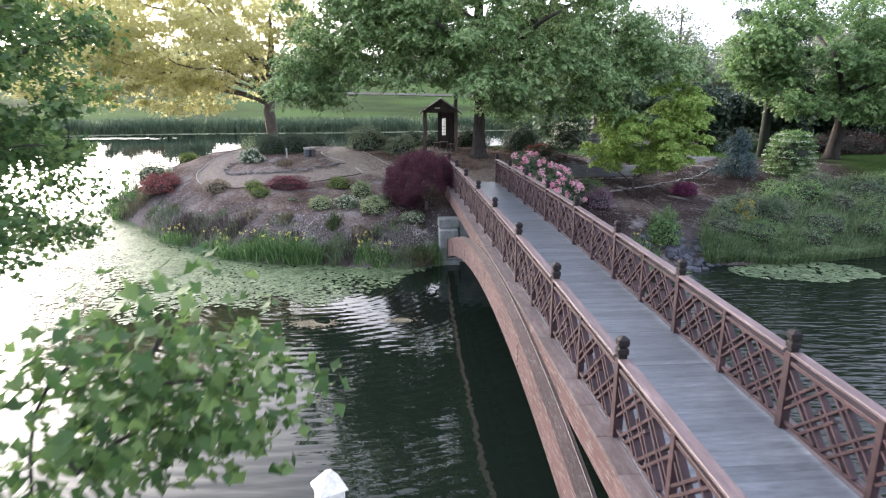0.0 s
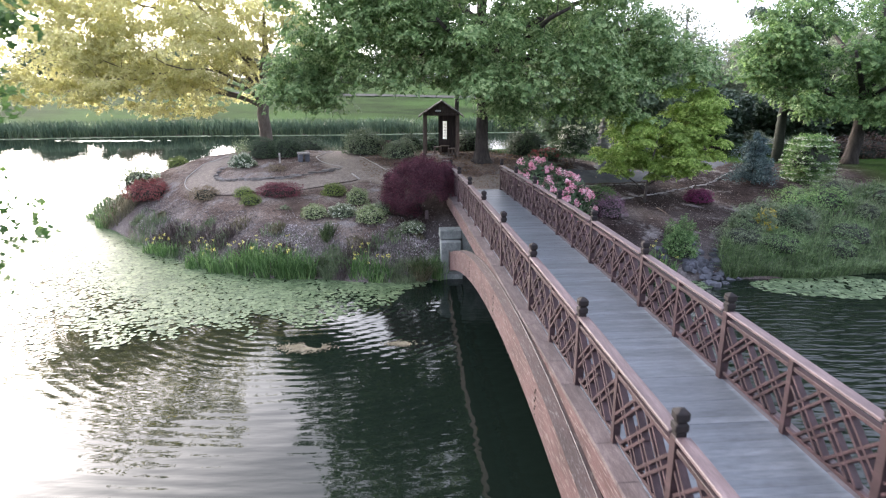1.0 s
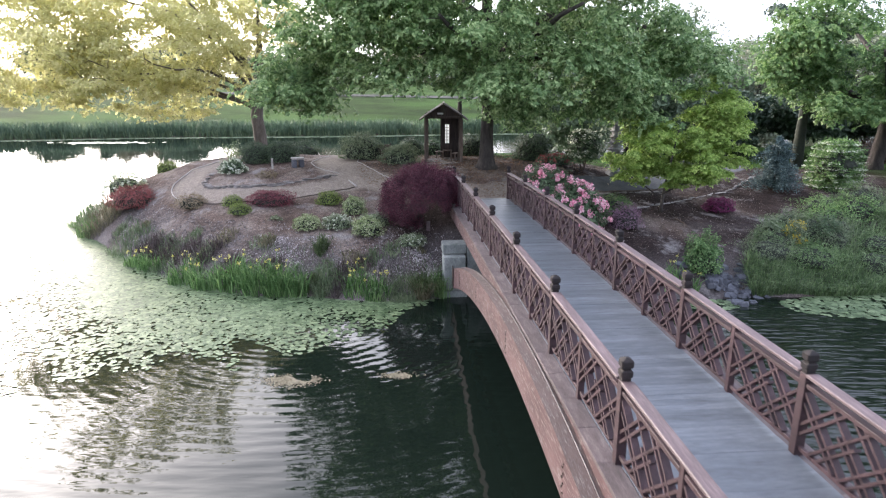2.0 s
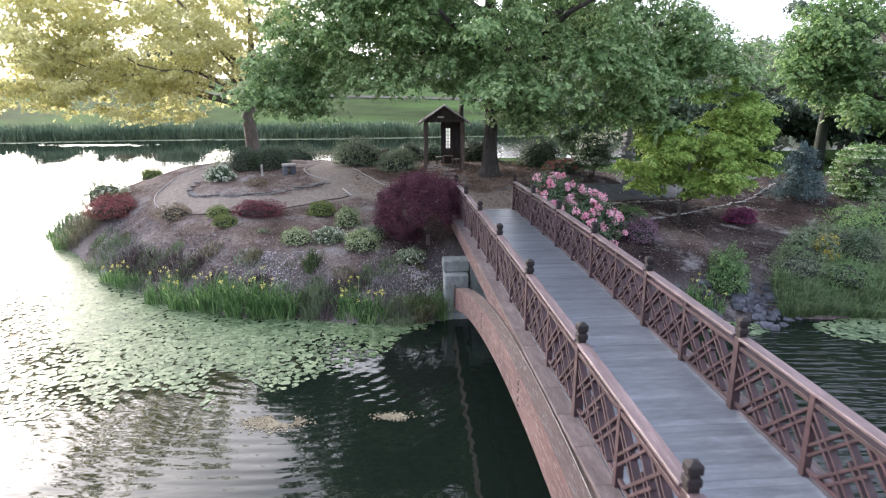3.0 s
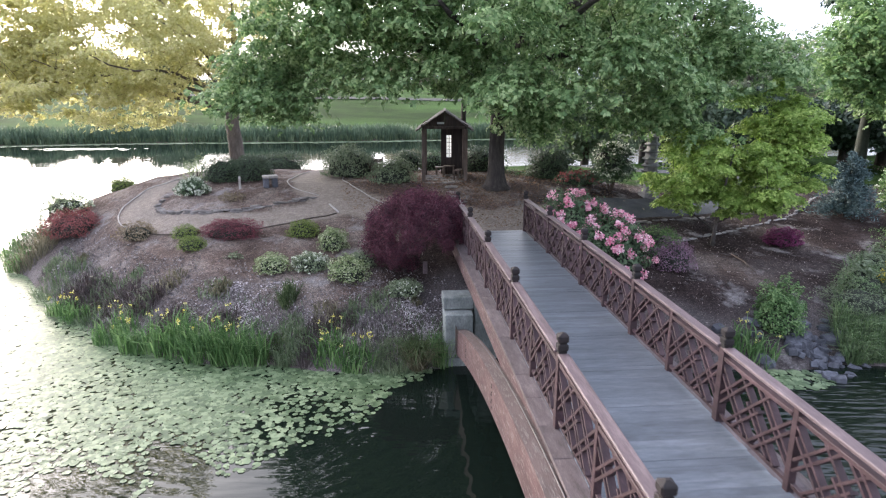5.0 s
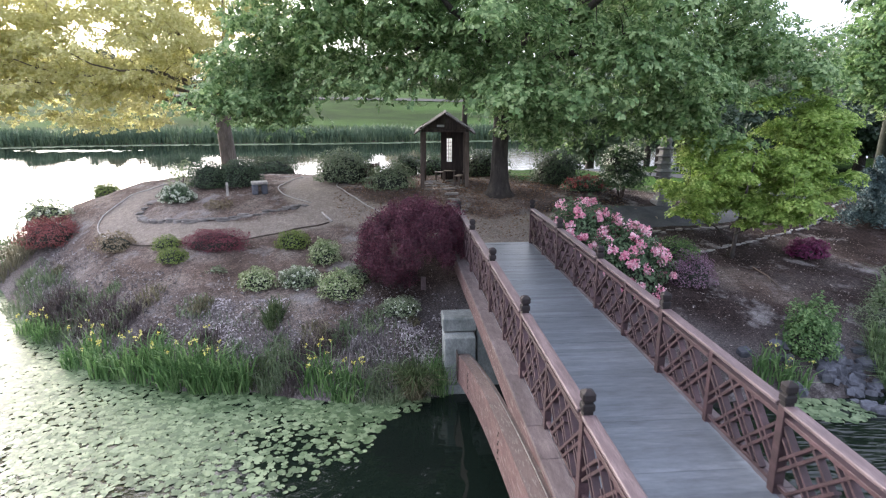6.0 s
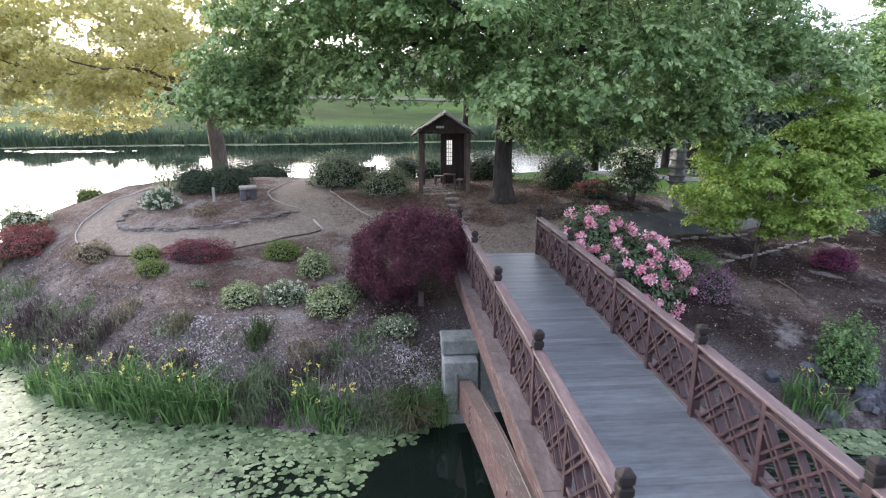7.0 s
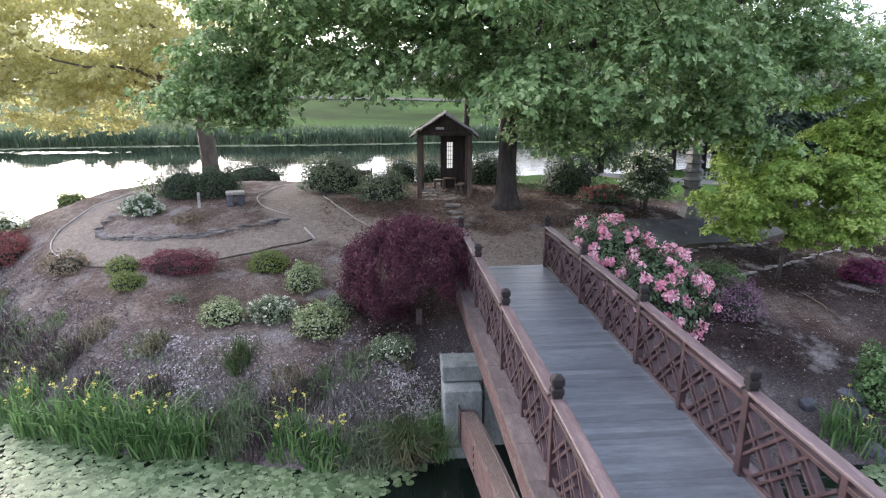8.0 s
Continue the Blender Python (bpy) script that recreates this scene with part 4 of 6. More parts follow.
def cap():
    return box(bmesh.new(), (-0.078, -(BAY / 2 - 0.062), RAIL_H - 0.045), (0.078, BAY / 2 - 0.062, RAIL_H), 0.010)


for side in (-1, 1):
    for k in range(FIRST, LAST + 1):
        s = S0 + k * BAY
        z = deck_z(s)
        p = shared(POSTS, "post", finial_post, "post", WOOD_RAIL, bridge, pose(side * POST_A, s, z))
        shared(POSTS, "finial", finial, "finial", FINIAL, p, None, "dark carved finial")
        if k == LAST:
            continue
        sm = s + BAY / 2
        shared(POSTS, "upright", upright, "baluster", WOOD_RAIL, bridge, pose(side * POST_A, sm, deck_z(sm)))
        shared(POSTS, "cap", cap, "cap_rail", WOOD_CAP, bridge, pose(side * POST_A, sm, deck_z(sm) - 0.0, deck_slope(sm)), "worn pale handrail")
        for h in (0, 1):
            sc = s + HALF * (h + 0.5)
            slope = deck_slope(sc)
            pf = shared(POSTS, "frame", panel_frame, "railing_panel", WOOD_RAIL, bridge, pose(side * POST_A, sc, deck_z(sc), slope))
            shared(POSTS, "low", low_rail, "bottom_rail", WOOD_RAIL, pf, None)
            for j, (a, b, way) in enumerate(LATTICE):
                flip = -1 if (h + (side > 0)) % 2 else 1
                m = Matrix.Translation((0, -flip * PW / 2, LOW_H + 0.025)) @ Matrix(((0, 0, 1, 0), (flip, 0, 0, 0), (0, 1, 0, 0), (0, 0, 0, 1)))
                shared(BARS, j, lambda: bar_mesh(a, b, 0.0022 * way), "lattice_bar", WOOD_RAIL, pf, m)

# abutments
def abutment(s, turn):
    ob = new("bridge_abutment")
    ob.matrix_world = BRIDGE @ pose(0, s, 0, 0, 0, turn)
    tagged(ob, "stained grey concrete abutment carrying the bridge's arch", "abutment", "bridge abutments")
    for side in (-1, 1):
        b = bmesh.new()
        box(b, (min(side * 1.86, side * 1.12), 0, -0.8), (max(side * 1.86, side * 1.12), 0.75, 1.38), 0.02)
        part("pier", b, CONCRETE, ob)
        b = bmesh.new()
        box(b, (min(side * 1.87, side * 1.05), 0.35, 1.40), (max(side * 1.87, side * 1.05), 1.0, 1.74), 0.025)
        part("cap_block", b, CONCRETE, ob)
        b = bmesh.new()
        box(b, (min(side * 1.9, side * 1.08), -0.12, -0.8), (max(side * 1.9, side * 1.08), -0.004, 0.22), 0.015)
        part("footing", b, CONCRETE, ob)
        b = bmesh.new()
        box(b, (min(side * 1.59, side * 1.57), -0.30, 0.45), (max(side * 1.59, side * 1.57), -0.006, 1.1), 0.004)
        part("shoe_plate", b, IRON, ob)
    b = bmesh.new()
    box(b, (-1.04, 0.3, -0.8), (1.04, 0.9, 1.9), 0.02)
    part("back_wall", b, CONCRETE, ob)
    return ob


abutment(14.3, 0)
abutment(-6.6, 180)

# ---- shelter ----
def shelter():
    ob = thing("garden_shelter", on_land(-0.14, 36.0), "small dark wooden garden shelter with a gabled shingle roof", "shelter", rz=0.0)
    W, D, E, A = 0.86, 1.15, 2.15, 2.86

    def bx(name, lo, hi, mat=HUT_WOOD, bevel=0.008, label="", parent=ob):
        return part(name, box(bmesh.new(), lo, hi, bevel), mat, parent, label)
    for x in (-W, W):
        for y in (-D + 0.08, D - 0.08):
            bx("post", (x - 0.075, y - 0.075, -0.1), (x + 0.075, y + 0.075, E), HUT_POST, 0.01)
        bx("side_beam", (x - 0.06, -D, E), (x + 0.06, D, E + 0.11))
    for y in (-D, D - 0.1):
        bx("cross_beam", (-W + 0.062, y, E), (W - 0.062, y + 0.1, E + 0.11))
    # gable boards
    for y in (-D + 0.02, D - 0.045):
        for k in range(12):
            x0, x1 = -W - 0.1 + k * (2 * W + 0.2) / 12, -W - 0.1 + (k + 1) * (2 * W + 0.2) / 12 - 0.006
            top = lambda x: E + 0.112 + (A - E - 0.16) * max(0, 1 - abs(x) / (W + 0.16))
            b = bmesh.new()
            v = [b.verts.new(q) for q in ((x0, y, E + 0.112), (x1, y, E + 0.112), (x1, y, top(x1)), (x0, y, top(x0)))]
            w = [b.verts.new((q.co.x, y + 0.022, q.co.z)) for q in v]
            b.faces.new(v[::-1]), b.faces.new(w)
            for j in range(4):
                b.faces.new((v[j], v[(j + 1) % 4], w[(j + 1) % 4], w[j]))
            part("gable_board", b, HUT_WOOD, ob)
    bx("plaque", (-0.30, -D - 0.004, E + 0.20), (-0.02, -D + 0.018, E + 0.28), PLAQUE, 0.003, "small pale plaque")
    bx("vent", (0.02, -D - 0.006, E + 0.36), (0.16, -D + 0.018, E + 0.50), IRON, 0.003, "small square dark vent")
    # roof: boards and shingles on two slopes
    run, rise = W + 0.30, A - E + 0.06
    tilt = math.degrees(math.atan2(rise, run))
    L = math.hypot(run, rise)
    for side in (-1, 1):
        slope = part("roof_slope", box(bmesh.new(), (-L, -D - 0.28, -0.03), (0.0, D + 0.28, 0.0), 0.004), HUT_WOOD, ob, m=Matrix.Translation((0, 0, A)) @ (pose(0, 0, 0, 0, -tilt, 0) if side < 0 else pose(0, 0, 0, 0, -tilt, 0).inverted() @ pose(0, 0, 0, 0, 0, 180)))
        mesh = None
        for r in range(7):
            for c in range(13):
                m = pose(-L + 0.09 + r * (L - 0.1) / 7 + RNG.normal() * 0.006, -D - 0.19 + c * 0.212 + 0.09 * (r % 2), 0.012 + 0.004 * RNG.random(), 0, 3 + RNG.normal() * 0.8, RNG.normal() * 1.5)
                if mesh is None:
                    mesh = part("shingle", box(bmesh.new(), (-0.11, -0.10, -0.006), (0.11, 0.10, 0.008), 0.003), SHINGLE, slope, m=m).data
                else:
                    part("shingle", mesh, None, slope, m=m)
    bx("ridge_cap", (-0.05, -D - 0.29, A - 0.01), (0.05, D + 0.29, A + 0.028), HUT_WOOD)
    # half back wall with a lattice window, and a boarded side
    wx0, wx1, y = -0.16, 0.78, D - 0.15
    win = (0.08, 0.29, 0.78, 1.74)
    for lo, hi in (((wx0, 0), (win[0], E)), ((win[1], 0), (wx1, E)), ((win[0], 0), (win[1], win[2])), ((win[0], win[3]), (win[1], E))):
        bx("back_wall", (lo[0], y, lo[1]), (hi[0], y + 0.05, hi[1]), HUT_WOOD, 0.0)
    window = bx("window_frame", (win[0] - 0.03, y - 0.02, win[2] - 0.04), (win[1] + 0.03, y - 0.002, win[2] - 0.005), HUT_WOOD, 0.002)
    for q in (1 / 3, 2 / 3):
        x = win[0] + (win[1] - win[0]) * q
        bx("muntin", (x - 0.008, y + 0.012, win[2]), (x + 0.008, y + 0.035, win[3]), HUT_WOOD, 0.0, "", window)
    for q in range(1, 6):
        z = win[2] + (win[3] - win[2]) * q / 6
        bx("muntin", (win[0], y + 0.014, z - 0.007), (win[1], y + 0.033, z + 0.007), HUT_WOOD, 0.0, "", window)
    # added pale pane imitates the water's glare behind the shelter
    bx("pane", (win[0], y + 0.020, win[2]), (win[1], y + 0.026, win[3]), GLARE_PANE, 0.0, "window pane painted pale for the bright water beyond", window)
    for k in range(9):
        y0 = -D + 0.20 + k * 0.215
        bx("side_board", (W - 0.02, y0, 0.02), (W + 0.02, y0 + 0.205, E - 0.002), HUT_WOOD, 0.004)
    for k in range(5):
        y0 = 0.05 + k * 0.2
        bx("side_board", (-W - 0.02, y0, 0.02), (-W + 0.02, y0 + 0.19, 0.55), HUT_WOOD, 0.004)
    return ob


shelter()


def stool(x, y, h, w, rz):
    ob = thing("wooden_stool", on_land(x, y, 0.03), "low rough wooden stool under the shelter roof", "stool", "shelter stools", rz=rz)
    part("seat", box(bmesh.new(), (-w, -0.13, h - 0.045), (w, 0.13, h), 0.01), HUT_POST, ob)
    for a in (-1, 1):
        for b in (-1, 1):
            part("leg", box(bmesh.new(), (a * (w - 0.05) - 0.025, b * 0.09 - 0.025, 0), (a * (w - 0.05) + 0.025, b * 0.09 + 0.025, h - 0.047), 0.004), HUT_POST, ob)


stool(0.42, 35.35, 0.42, 0.26, 70)
stool(0.05, 36.6, 0.40, 0.24, -6)
stool(-0.35, 36.65, 0.36, 0.2, 10)


def flagstones():
    ob = tagged(new("stone_paving"), "irregular flat stones paving the shelter floor", "paving", kind="structure")
    for k in range(34):
        x, y = -0.14 + RNG.uniform(-0.8, 0.8), 35.9 + RNG.uniform(-1.2, 1.0)
        b = slab(bmesh.new(), RNG, 0, 0, -0.03, RNG.uniform(0.14, 0.26), RNG.uniform(0.12, 0.2), 0.05, RNG.random() * 6, 7, 0.18)
        part("paving_stone", b, STONE, ob, m=pose(x, y, float(land(x, y)) + 0.008 * RNG.random() + 0.004 * k / 34))
    for k, (x, y) in enumerate(((0.02, 34.55), (0.12, 34.0), (0.18, 33.4), (0.22, 32.8), (0.34, 32.2), (0.42, 31.6))):
        b = slab(bmesh.new(), RNG, 0, 0, -0.03, RNG.uniform(0.24, 0.32), RNG.uniform(0.16, 0.22), 0.06, RNG.normal() * 0.2, 8, 0.15)
        part("stepping_stone", b, STONE, ob, m=pose(x, y, float(land(x, y))))


flagstones()


# ---- edging: dry stone rims and timber edging ----
def stone_rim(pts, courses, label, seed, step=0.34, mat=STONE, width=0.15):
    rng = np.random.default_rng(seed)
    ob = tagged(new("stone_edging"), label, "stone edging", "stone rims")
    for c in range(courses):
        q, h = along(pts, step * (1 + 0.12 * c))
        for k, ((x, y), t) in enumerate(zip(q, h)):
            if rng.random() < 0.12 * c + 0.04:
                continue
            b = slab(bmesh.new(), rng, 0, 0, -0.03, step * rng.uniform(0.46, 0.72), width * rng.uniform(0.6, 1.05), 0.055 * rng.uniform(0.7, 1.3), 0, 8, 0.22)
            part("stone", b, mat, ob, m=pose(x + rng.normal() * 0.03, y + rng.normal() * 0.03 + 0.03 * c, float(land(x, y)) + 0.06 * c, rng.normal() * 3, rng.normal() * 3, math.degrees(t) + rng.normal() * 7))
    return ob


stone_rim([(-11.3, 34.1), (-11.35, 33.2), (-10.6, 32.4), (-9.5, 31.85), (-8.2, 31.7), (-7.3, 31.95), (-6.4, 32.4), (-5.2, 33.0)], 2, "low dry stone rim of grey slabs round the oval bed", 21)
stone_rim([(5.2, 30.4), (6.3, 31.05), (7.9, 31.7), (9.0, 32.1), (10.0, 32.5)], 1, "flat grey stones edging the asphalt path", 22)
stone_rim([(7.4, 29.7), (8.4, 30.3), (9.4, 30.85), (11.3, 31.8), (12.95, 32.6), (14.3, 33.9), (15.3, 35.0)], 1, "low course of bleached flat stones beside the maple", 23, mat=PALESTONE, width=0.075, step=0.24)


def timber_edge(pts, label, mat, r=0.026, lift=0.02):
    q, h = along(pts, 0.4)
    bm = tube(bmesh.new(), [(x, y, float(land(x, y)) + lift) for x, y in q], [r] * len(q), 6)
    return tagged(part("path_edging", bm, mat), label, "edging", "path edgings")


timber_edge([(-11.9, 37.0), (-12.9, 35.6), (-13.2, 34.1), (-12.6, 32.6), (-11.4, 31.5)], "pale bent edging strip beside the gravel path", PALEWOOD)
timber_edge([(-11.4, 31.5), (-10.2, 30.6), (-8.6, 30.15), (-6.9, 30.25), (-5.4, 30.9), (-4.0, 31.6)], "dark timber edging along the gravel path", TWIG)
timber_edge([(-4.0, 31.6), (-4.6, 32.5)], "short pale timber laid across the gravel path", PALEWOOD, 0.035)
timber_edge([(-5.0, 33.1), (-6.2, 34.0), (-6.7, 35.2), (-6.6, 36.6), (-6.3, 38.0)], "thin timber edging round the upper bed", PALEWOOD, 0.02)
timber_edge([(-2.4, 32.3), (-3.4, 33.5), (-4.2, 34.8), (-4.5, 36.0), (-4.2, 38.0)], "thin timber edging round the shrub bed", PALEWOOD, 0.02)


def stone_bench():
    ob = thing("stone_bench", on_land(-7.15, 34.2), "small pale stone slab bench on dark rock feet", "bench", rz=20)
    part("seat", box(bmesh.new(), (-0.30, -0.24, 0.34), (0.30, 0.24, 0.43), 0.02), PALEWOOD, ob)
    for x in (-0.17, 0.17):
        part("foot", box(bmesh.new(), (x - 0.11, -0.22, -0.05), (x + 0.11, 0.22, 0.338), 0.03), SLATE, ob)


stone_bench()


def stake(x, y, h, w, label, mat=PALEWOOD):
    ob = thing("wooden_stake", on_land(x, y), label, "stake")
    part("stake", box(bmesh.new(), (-w, -w * 0.5, -0.1), (w, w * 0.5, h), 0.008), mat, ob)


stake(-8.35, 34.1, 0.52, 0.045, "short pale wooden marker stake by the hedge")
stake(-0.72, 27.15, 0.34, 0.07, "short tan wooden stake under the purple maple", WOOD_CAP)


def pagoda(x, y):
    ob = thing("stone_pagoda", on_land(x, y), "tall tiered pale stone pagoda lantern", "stone lantern")

    def tier(name, z, w0, w1, h):
        b = bmesh.new()
        r = bmesh.ops.create_cone(b, cap_ends=True, segments=6, radius1=0.64 * w0, radius2=0.64 * w1, depth=h)
        bmesh.ops.transform(b, matrix=pose(0, 0, z + h / 2, 0, 0, 22.5), verts=r["verts"])
        part(name, b, LANTERN, ob)
    tier("base", -0.05, 0.66, 0.62, 0.22)
    tier("plinth", 0.17, 0.50, 0.46, 0.14)
    tier("shaft", 0.31, 0.37, 0.36, 0.62)
    tier("table", 0.93, 0.40, 0.58, 0.12)
    z = 1.05
    for k in range(6):
        w = 0.60 - 0.035 * k
        tier("storey", z, w * 0.70, w * 0.68, 0.16)
        tier("eave", z + 0.16, w * 0.80, w, 0.04)
        tier("roof", z + 0.20, w, w * 0.72, 0.08)
        z += 0.28
    tier("spire", z, 0.12, 0.09, 0.16)
    tier("finial", z + 0.16, 0.15, 0.02, 0.28)


pagoda(8.05, 34.1)


def martin_post():
    ob = thing("white_post", (-1.02, 4.95, -1.0), "white painted square post with a pitched cap in the water", "post", rz=30)
    part("shaft", box(bmesh.new(), (-0.11, -0.11, 0), (0.11, 0.11, 4.58), 0.01), WHITE_PAINT, ob)
    b = bmesh.new()
    r = bmesh.ops.create_cone(b, cap_ends=True, segments=4, radius1=0.19, radius2=0.03, depth=0.16)
    bmesh.ops.transform(b, matrix=pose(0, 0, 4.662, 0, 0, 45), verts=r["verts"])
    part("cap", b, WHITE_PAINT, ob)


martin_post()

# ---- shrubs on the island's front slope ----
G = "cream edged shrubs"
shrub("azalea_bush", -15.0, 33.6, (1.15, 0.95, 0.75), SCARLET, "rounded red-brown azalea bush by the shore", 31, 7500, 0.058, wide=0.45)
shrub("azalea_bush", -16.1, 35.2, (1.1, 0.9, 1.0), VARIEGATED, "pale grey flowering shrub behind the red azalea", 32, 2600, 0.07, blossom=CREAM, petals=2400, petal=0.06, heads=110, head_r=0.09)
shrub("spirea_bush", -15.6, 39.0, (0.7, 0.6, 0.55), BRIGHTSHRUB, "small olive green bush at the far shore", 33, 1600, 0.08)
shrub("spirea_bush", -11.1, 30.9, (0.75, 0.5, 0.42), TANLEAF, "low tan bronze shrub beside the path edging", 34, 1300, 0.08, bumps=0.3)
shrub("spirea_bush", -9.0, 30.0, (0.5, 0.42, 0.34), BRIGHTSHRUB, "small rounded yellow-green shrub", 35, 1600, 0.05)
shrub("spirea_bush", -8.45, 29.05, (0.5, 0.42, 0.36), BRIGHTSHRUB, "small rounded yellow-green shrub", 36, 1600, 0.05)
shrub("barberry_bush", -7.35, 29.75, (1.05, 0.55, 0.5), CRIMSON, "low spreading dark crimson barberry bush", 37, 6500, 0.048, wide=0.45)
shrub("spirea_bush", -6.75, 28.1, (0.28, 0.22, 0.16), GREYGREEN, "tiny sparse young shrub in bare soil", 38, 260, 0.05, bumps=0.3)
shrub("spirea_bush", -4.95, 29.85, (0.55, 0.45, 0.42), BRIGHTSHRUB, "rounded bright green shrub", 39, 1900, 0.055)
shrub("variegated_shrub", -5.3, 27.15, (0.56, 0.48, 0.42), VARIEGATED, "rounded shrub with cream edged leaves", 40, 2000, 0.06, group=G)
shrub("variegated_shrub", -4.2, 27.35, (0.62, 0.5, 0.40), GREYGREEN, "spreading shrub with cream flecked leaves", 41, 2000, 0.06, blossom=CREAM, petals=500, petal=0.05, heads=70, head_r=0.07, group=G)
shrub("variegated_shrub", -2.95, 26.65, (0.62, 0.55, 0.52), VARIEGATED, "rounded shrub with cream edged leaves", 42, 2300, 0.065, group=G)
shrub("variegated_shrub", -2.55, 27.5, (0.45, 0.4, 0.4), GREYGREEN, "small rounded shrub behind a cream edged one", 43, 1400, 0.06, group=G)
shrub("variegated_shrub", -3.75, 28.8, (0.52, 0.46, 0.55), VARIEGATED, "upright shrub with cream edged leaves", 44, 2300, 0.06, group=G)
shrub("variegated_shrub", -1.32, 26.0, (0.55, 0.42, 0.34), GREYGREEN, "low grey-green shrub above the abutment", 45, 1800, 0.055, blossom=CREAM, petals=200, petal=0.04, heads=40, head_r=0.06, group=G)
shrub("spirea_bush", -8.3, 32.9, (0.5, 0.35, 0.25), TANLEAF, "low straggling olive shrub in the oval bed", 46, 600, 0.07, bumps=0.3)
shrub("azalea_bush", -10.2, 33.9, (0.62, 0.5, 0.48), RHODLEAF, "white flowering azalea at the bed's end", 47, 2200, 0.07, blossom=CREAM, petals=1500, petal=0.055, heads=120, head_r=0.07)
shrub("azalea_bush", -10.9, 36.2, (0.6, 0.5, 0.75), VARIEGATED, "pale open shrub behind the white azalea", 48, 900, 0.08, bumps=0.3)
for k, (x, y, r) in enumerate(((-9.55, 35.75, 0.92), (-8.3, 35.75, 0.95))):
    shrub("hedge_shrub", x, y, (r, 0.72, 0.82), DARKLEAF, "dark green clipped hedge shrub below the tree", 50 + k, 5200, 0.06, bumps=0.07, group="hedge")
shrub("hedge_shrub", -8.8, 42.0, (1.7, 0.9, 1.0), DARKLEAF, "low dark green shrub at the island's rear", 53, 4200, 0.08, group="hedge")
shrub("rhododendron_bush", -4.3, 36.6, (1.25, 1.0, 0.95), GREYGREEN, "large grey-green rhododendron bush", 54, 5200, 0.085)
shrub("rhododendron_bush", -2.25, 34.9, (0.95, 0.75, 0.72), GREYGREEN, "rounded grey-green rhododendron bush", 55, 3600, 0.075)
shrub("hedge_shrub", -1.9, 39.2, (0.75, 0.7, 0.75), DARKLEAF, "dark green shrub behind the shelter", 56, 2600, 0.08)
shrub("rhododendron_bush", 1.6, 38.6, (1.2, 0.9, 0.9), DARKLEAF, "dark shrub beside the shelter", 57, 3600, 0.09)
shrub("rhododendron_bush", -0.75, 39.6, (0.7, 0.7, 0.7), RHODLEAF, "open dark shrub seen through the shelter", 157, 1500, 0.08)
# ---- right of the bridge ----
shrub("rhododendron_bush", 4.45, 36.3, (1.05, 0.95, 0.95), DARKLEAF, "large dark green rhododendron on the lawn's edge", 58, 5200, 0.09)
shrub("azalea_bush", 5.3, 34.6, (0.9, 0.55, 0.38), RHODLEAF, "low azalea with red flowers", 59, 2200, 0.06, blossom=SCARLET, petals=1300, petal=0.06, heads=90, head_r=0.1, head_zone=0.1)
shrub("rhododendron_bush", 3.85, 28.35, (1.15, 1.1, 1.5), RHODLEAF, "large rhododendron covered in pink flower trusses", 61, 5200, 0.11, blossom=PINK, petals=4200, petal=0.07, heads=46, head_r=0.16, wide=0.45)
shrub("rhododendron_bush", 4.85, 27.45, (1.2, 1.1, 1.2), RHODLEAF, "large rhododendron covered in pink flower trusses", 62, 6200, 0.11, blossom=PINK, petals=7200, petal=0.07, heads=92, head_r=0.165, wide=0.45, head_zone=-0.5)
shrub("rhododendron_bush", 4.4, 28.9, (0.9, 0.8, 1.0), RHODLEAF, "rhododendron with deep rose flower trusses", 63, 3600, 0.11, blossom=ROSE, petals=3200, petal=0.065, heads=40, head_r=0.12, wide=0.45)
shrub("azalea_bush", 6.65, 28.35, (0.8, 0.7, 0.8), NEARLEAF, "rounded green azalea with few flowers", 64, 4200, 0.055)
shrub("azalea_bush", 6.85, 27.7, (0.75, 0.6, 0.7), LILAC, "rounded azalea covered in lilac flowers", 65, 3800, 0.05)
shrub("azalea_bush", 11.6, 30.25, (0.62, 0.52, 0.44), MAGENTA, "rounded magenta flowering azalea", 66, 4200, 0.06)


def conifer(name, x, y, h, r, mat, label, seed, per=90, rows=15, size=0.12):
    """A small fir: whorls of drooping sprays round a stem."""
    rng = np.random.default_rng(seed)
    ob = thing(name, on_land(x, y), label, "conifer")
    part("trunk", tube(bmesh.new(), [(0, 0, -0.1), (0, 0, h * 0.5), (0, 0, h)], [0.05 * h / 2.5, 0.035 * h / 2.5, 0.01], 6), BARK, ob)
    P, N = [], []
    for k in range(rows):
        f = k / (rows - 1)
        rr = r * (1 - f) ** 0.55 * (0.88 + 0.22 * math.sin(2.6 * k)) + 0.10
        for j in range(max(4, int(9 * (1 - f) + 3))):
            t = rng.random() * 6.28
            L = rr * rng.uniform(0.55, 1.2)
            s = rng.random(per // 3) ** 0.7
            off = rng.normal(size=(len(s), 3)) * 0.065 * (0.5 + L)
            P.append(np.stack([np.cos(t) * L * s, np.sin(t) * L * s, 0.12 * h + 0.86 * h * f + 0.25 * L * s - 0.35 * L * s * s], 1) + off)
            N.append(rng.normal(size=(len(s), 3)) + np.array((0, 0, 0.5)))
    P, N = np.concatenate(P), np.concatenate(N)
    v, f = leaf_arrays(P, N, size * rng.uniform(0.6, 1.3, len(P)), rng, 0.35)
    part("foliage", soup("foliage", v, f, mat), None, ob)
    return ob


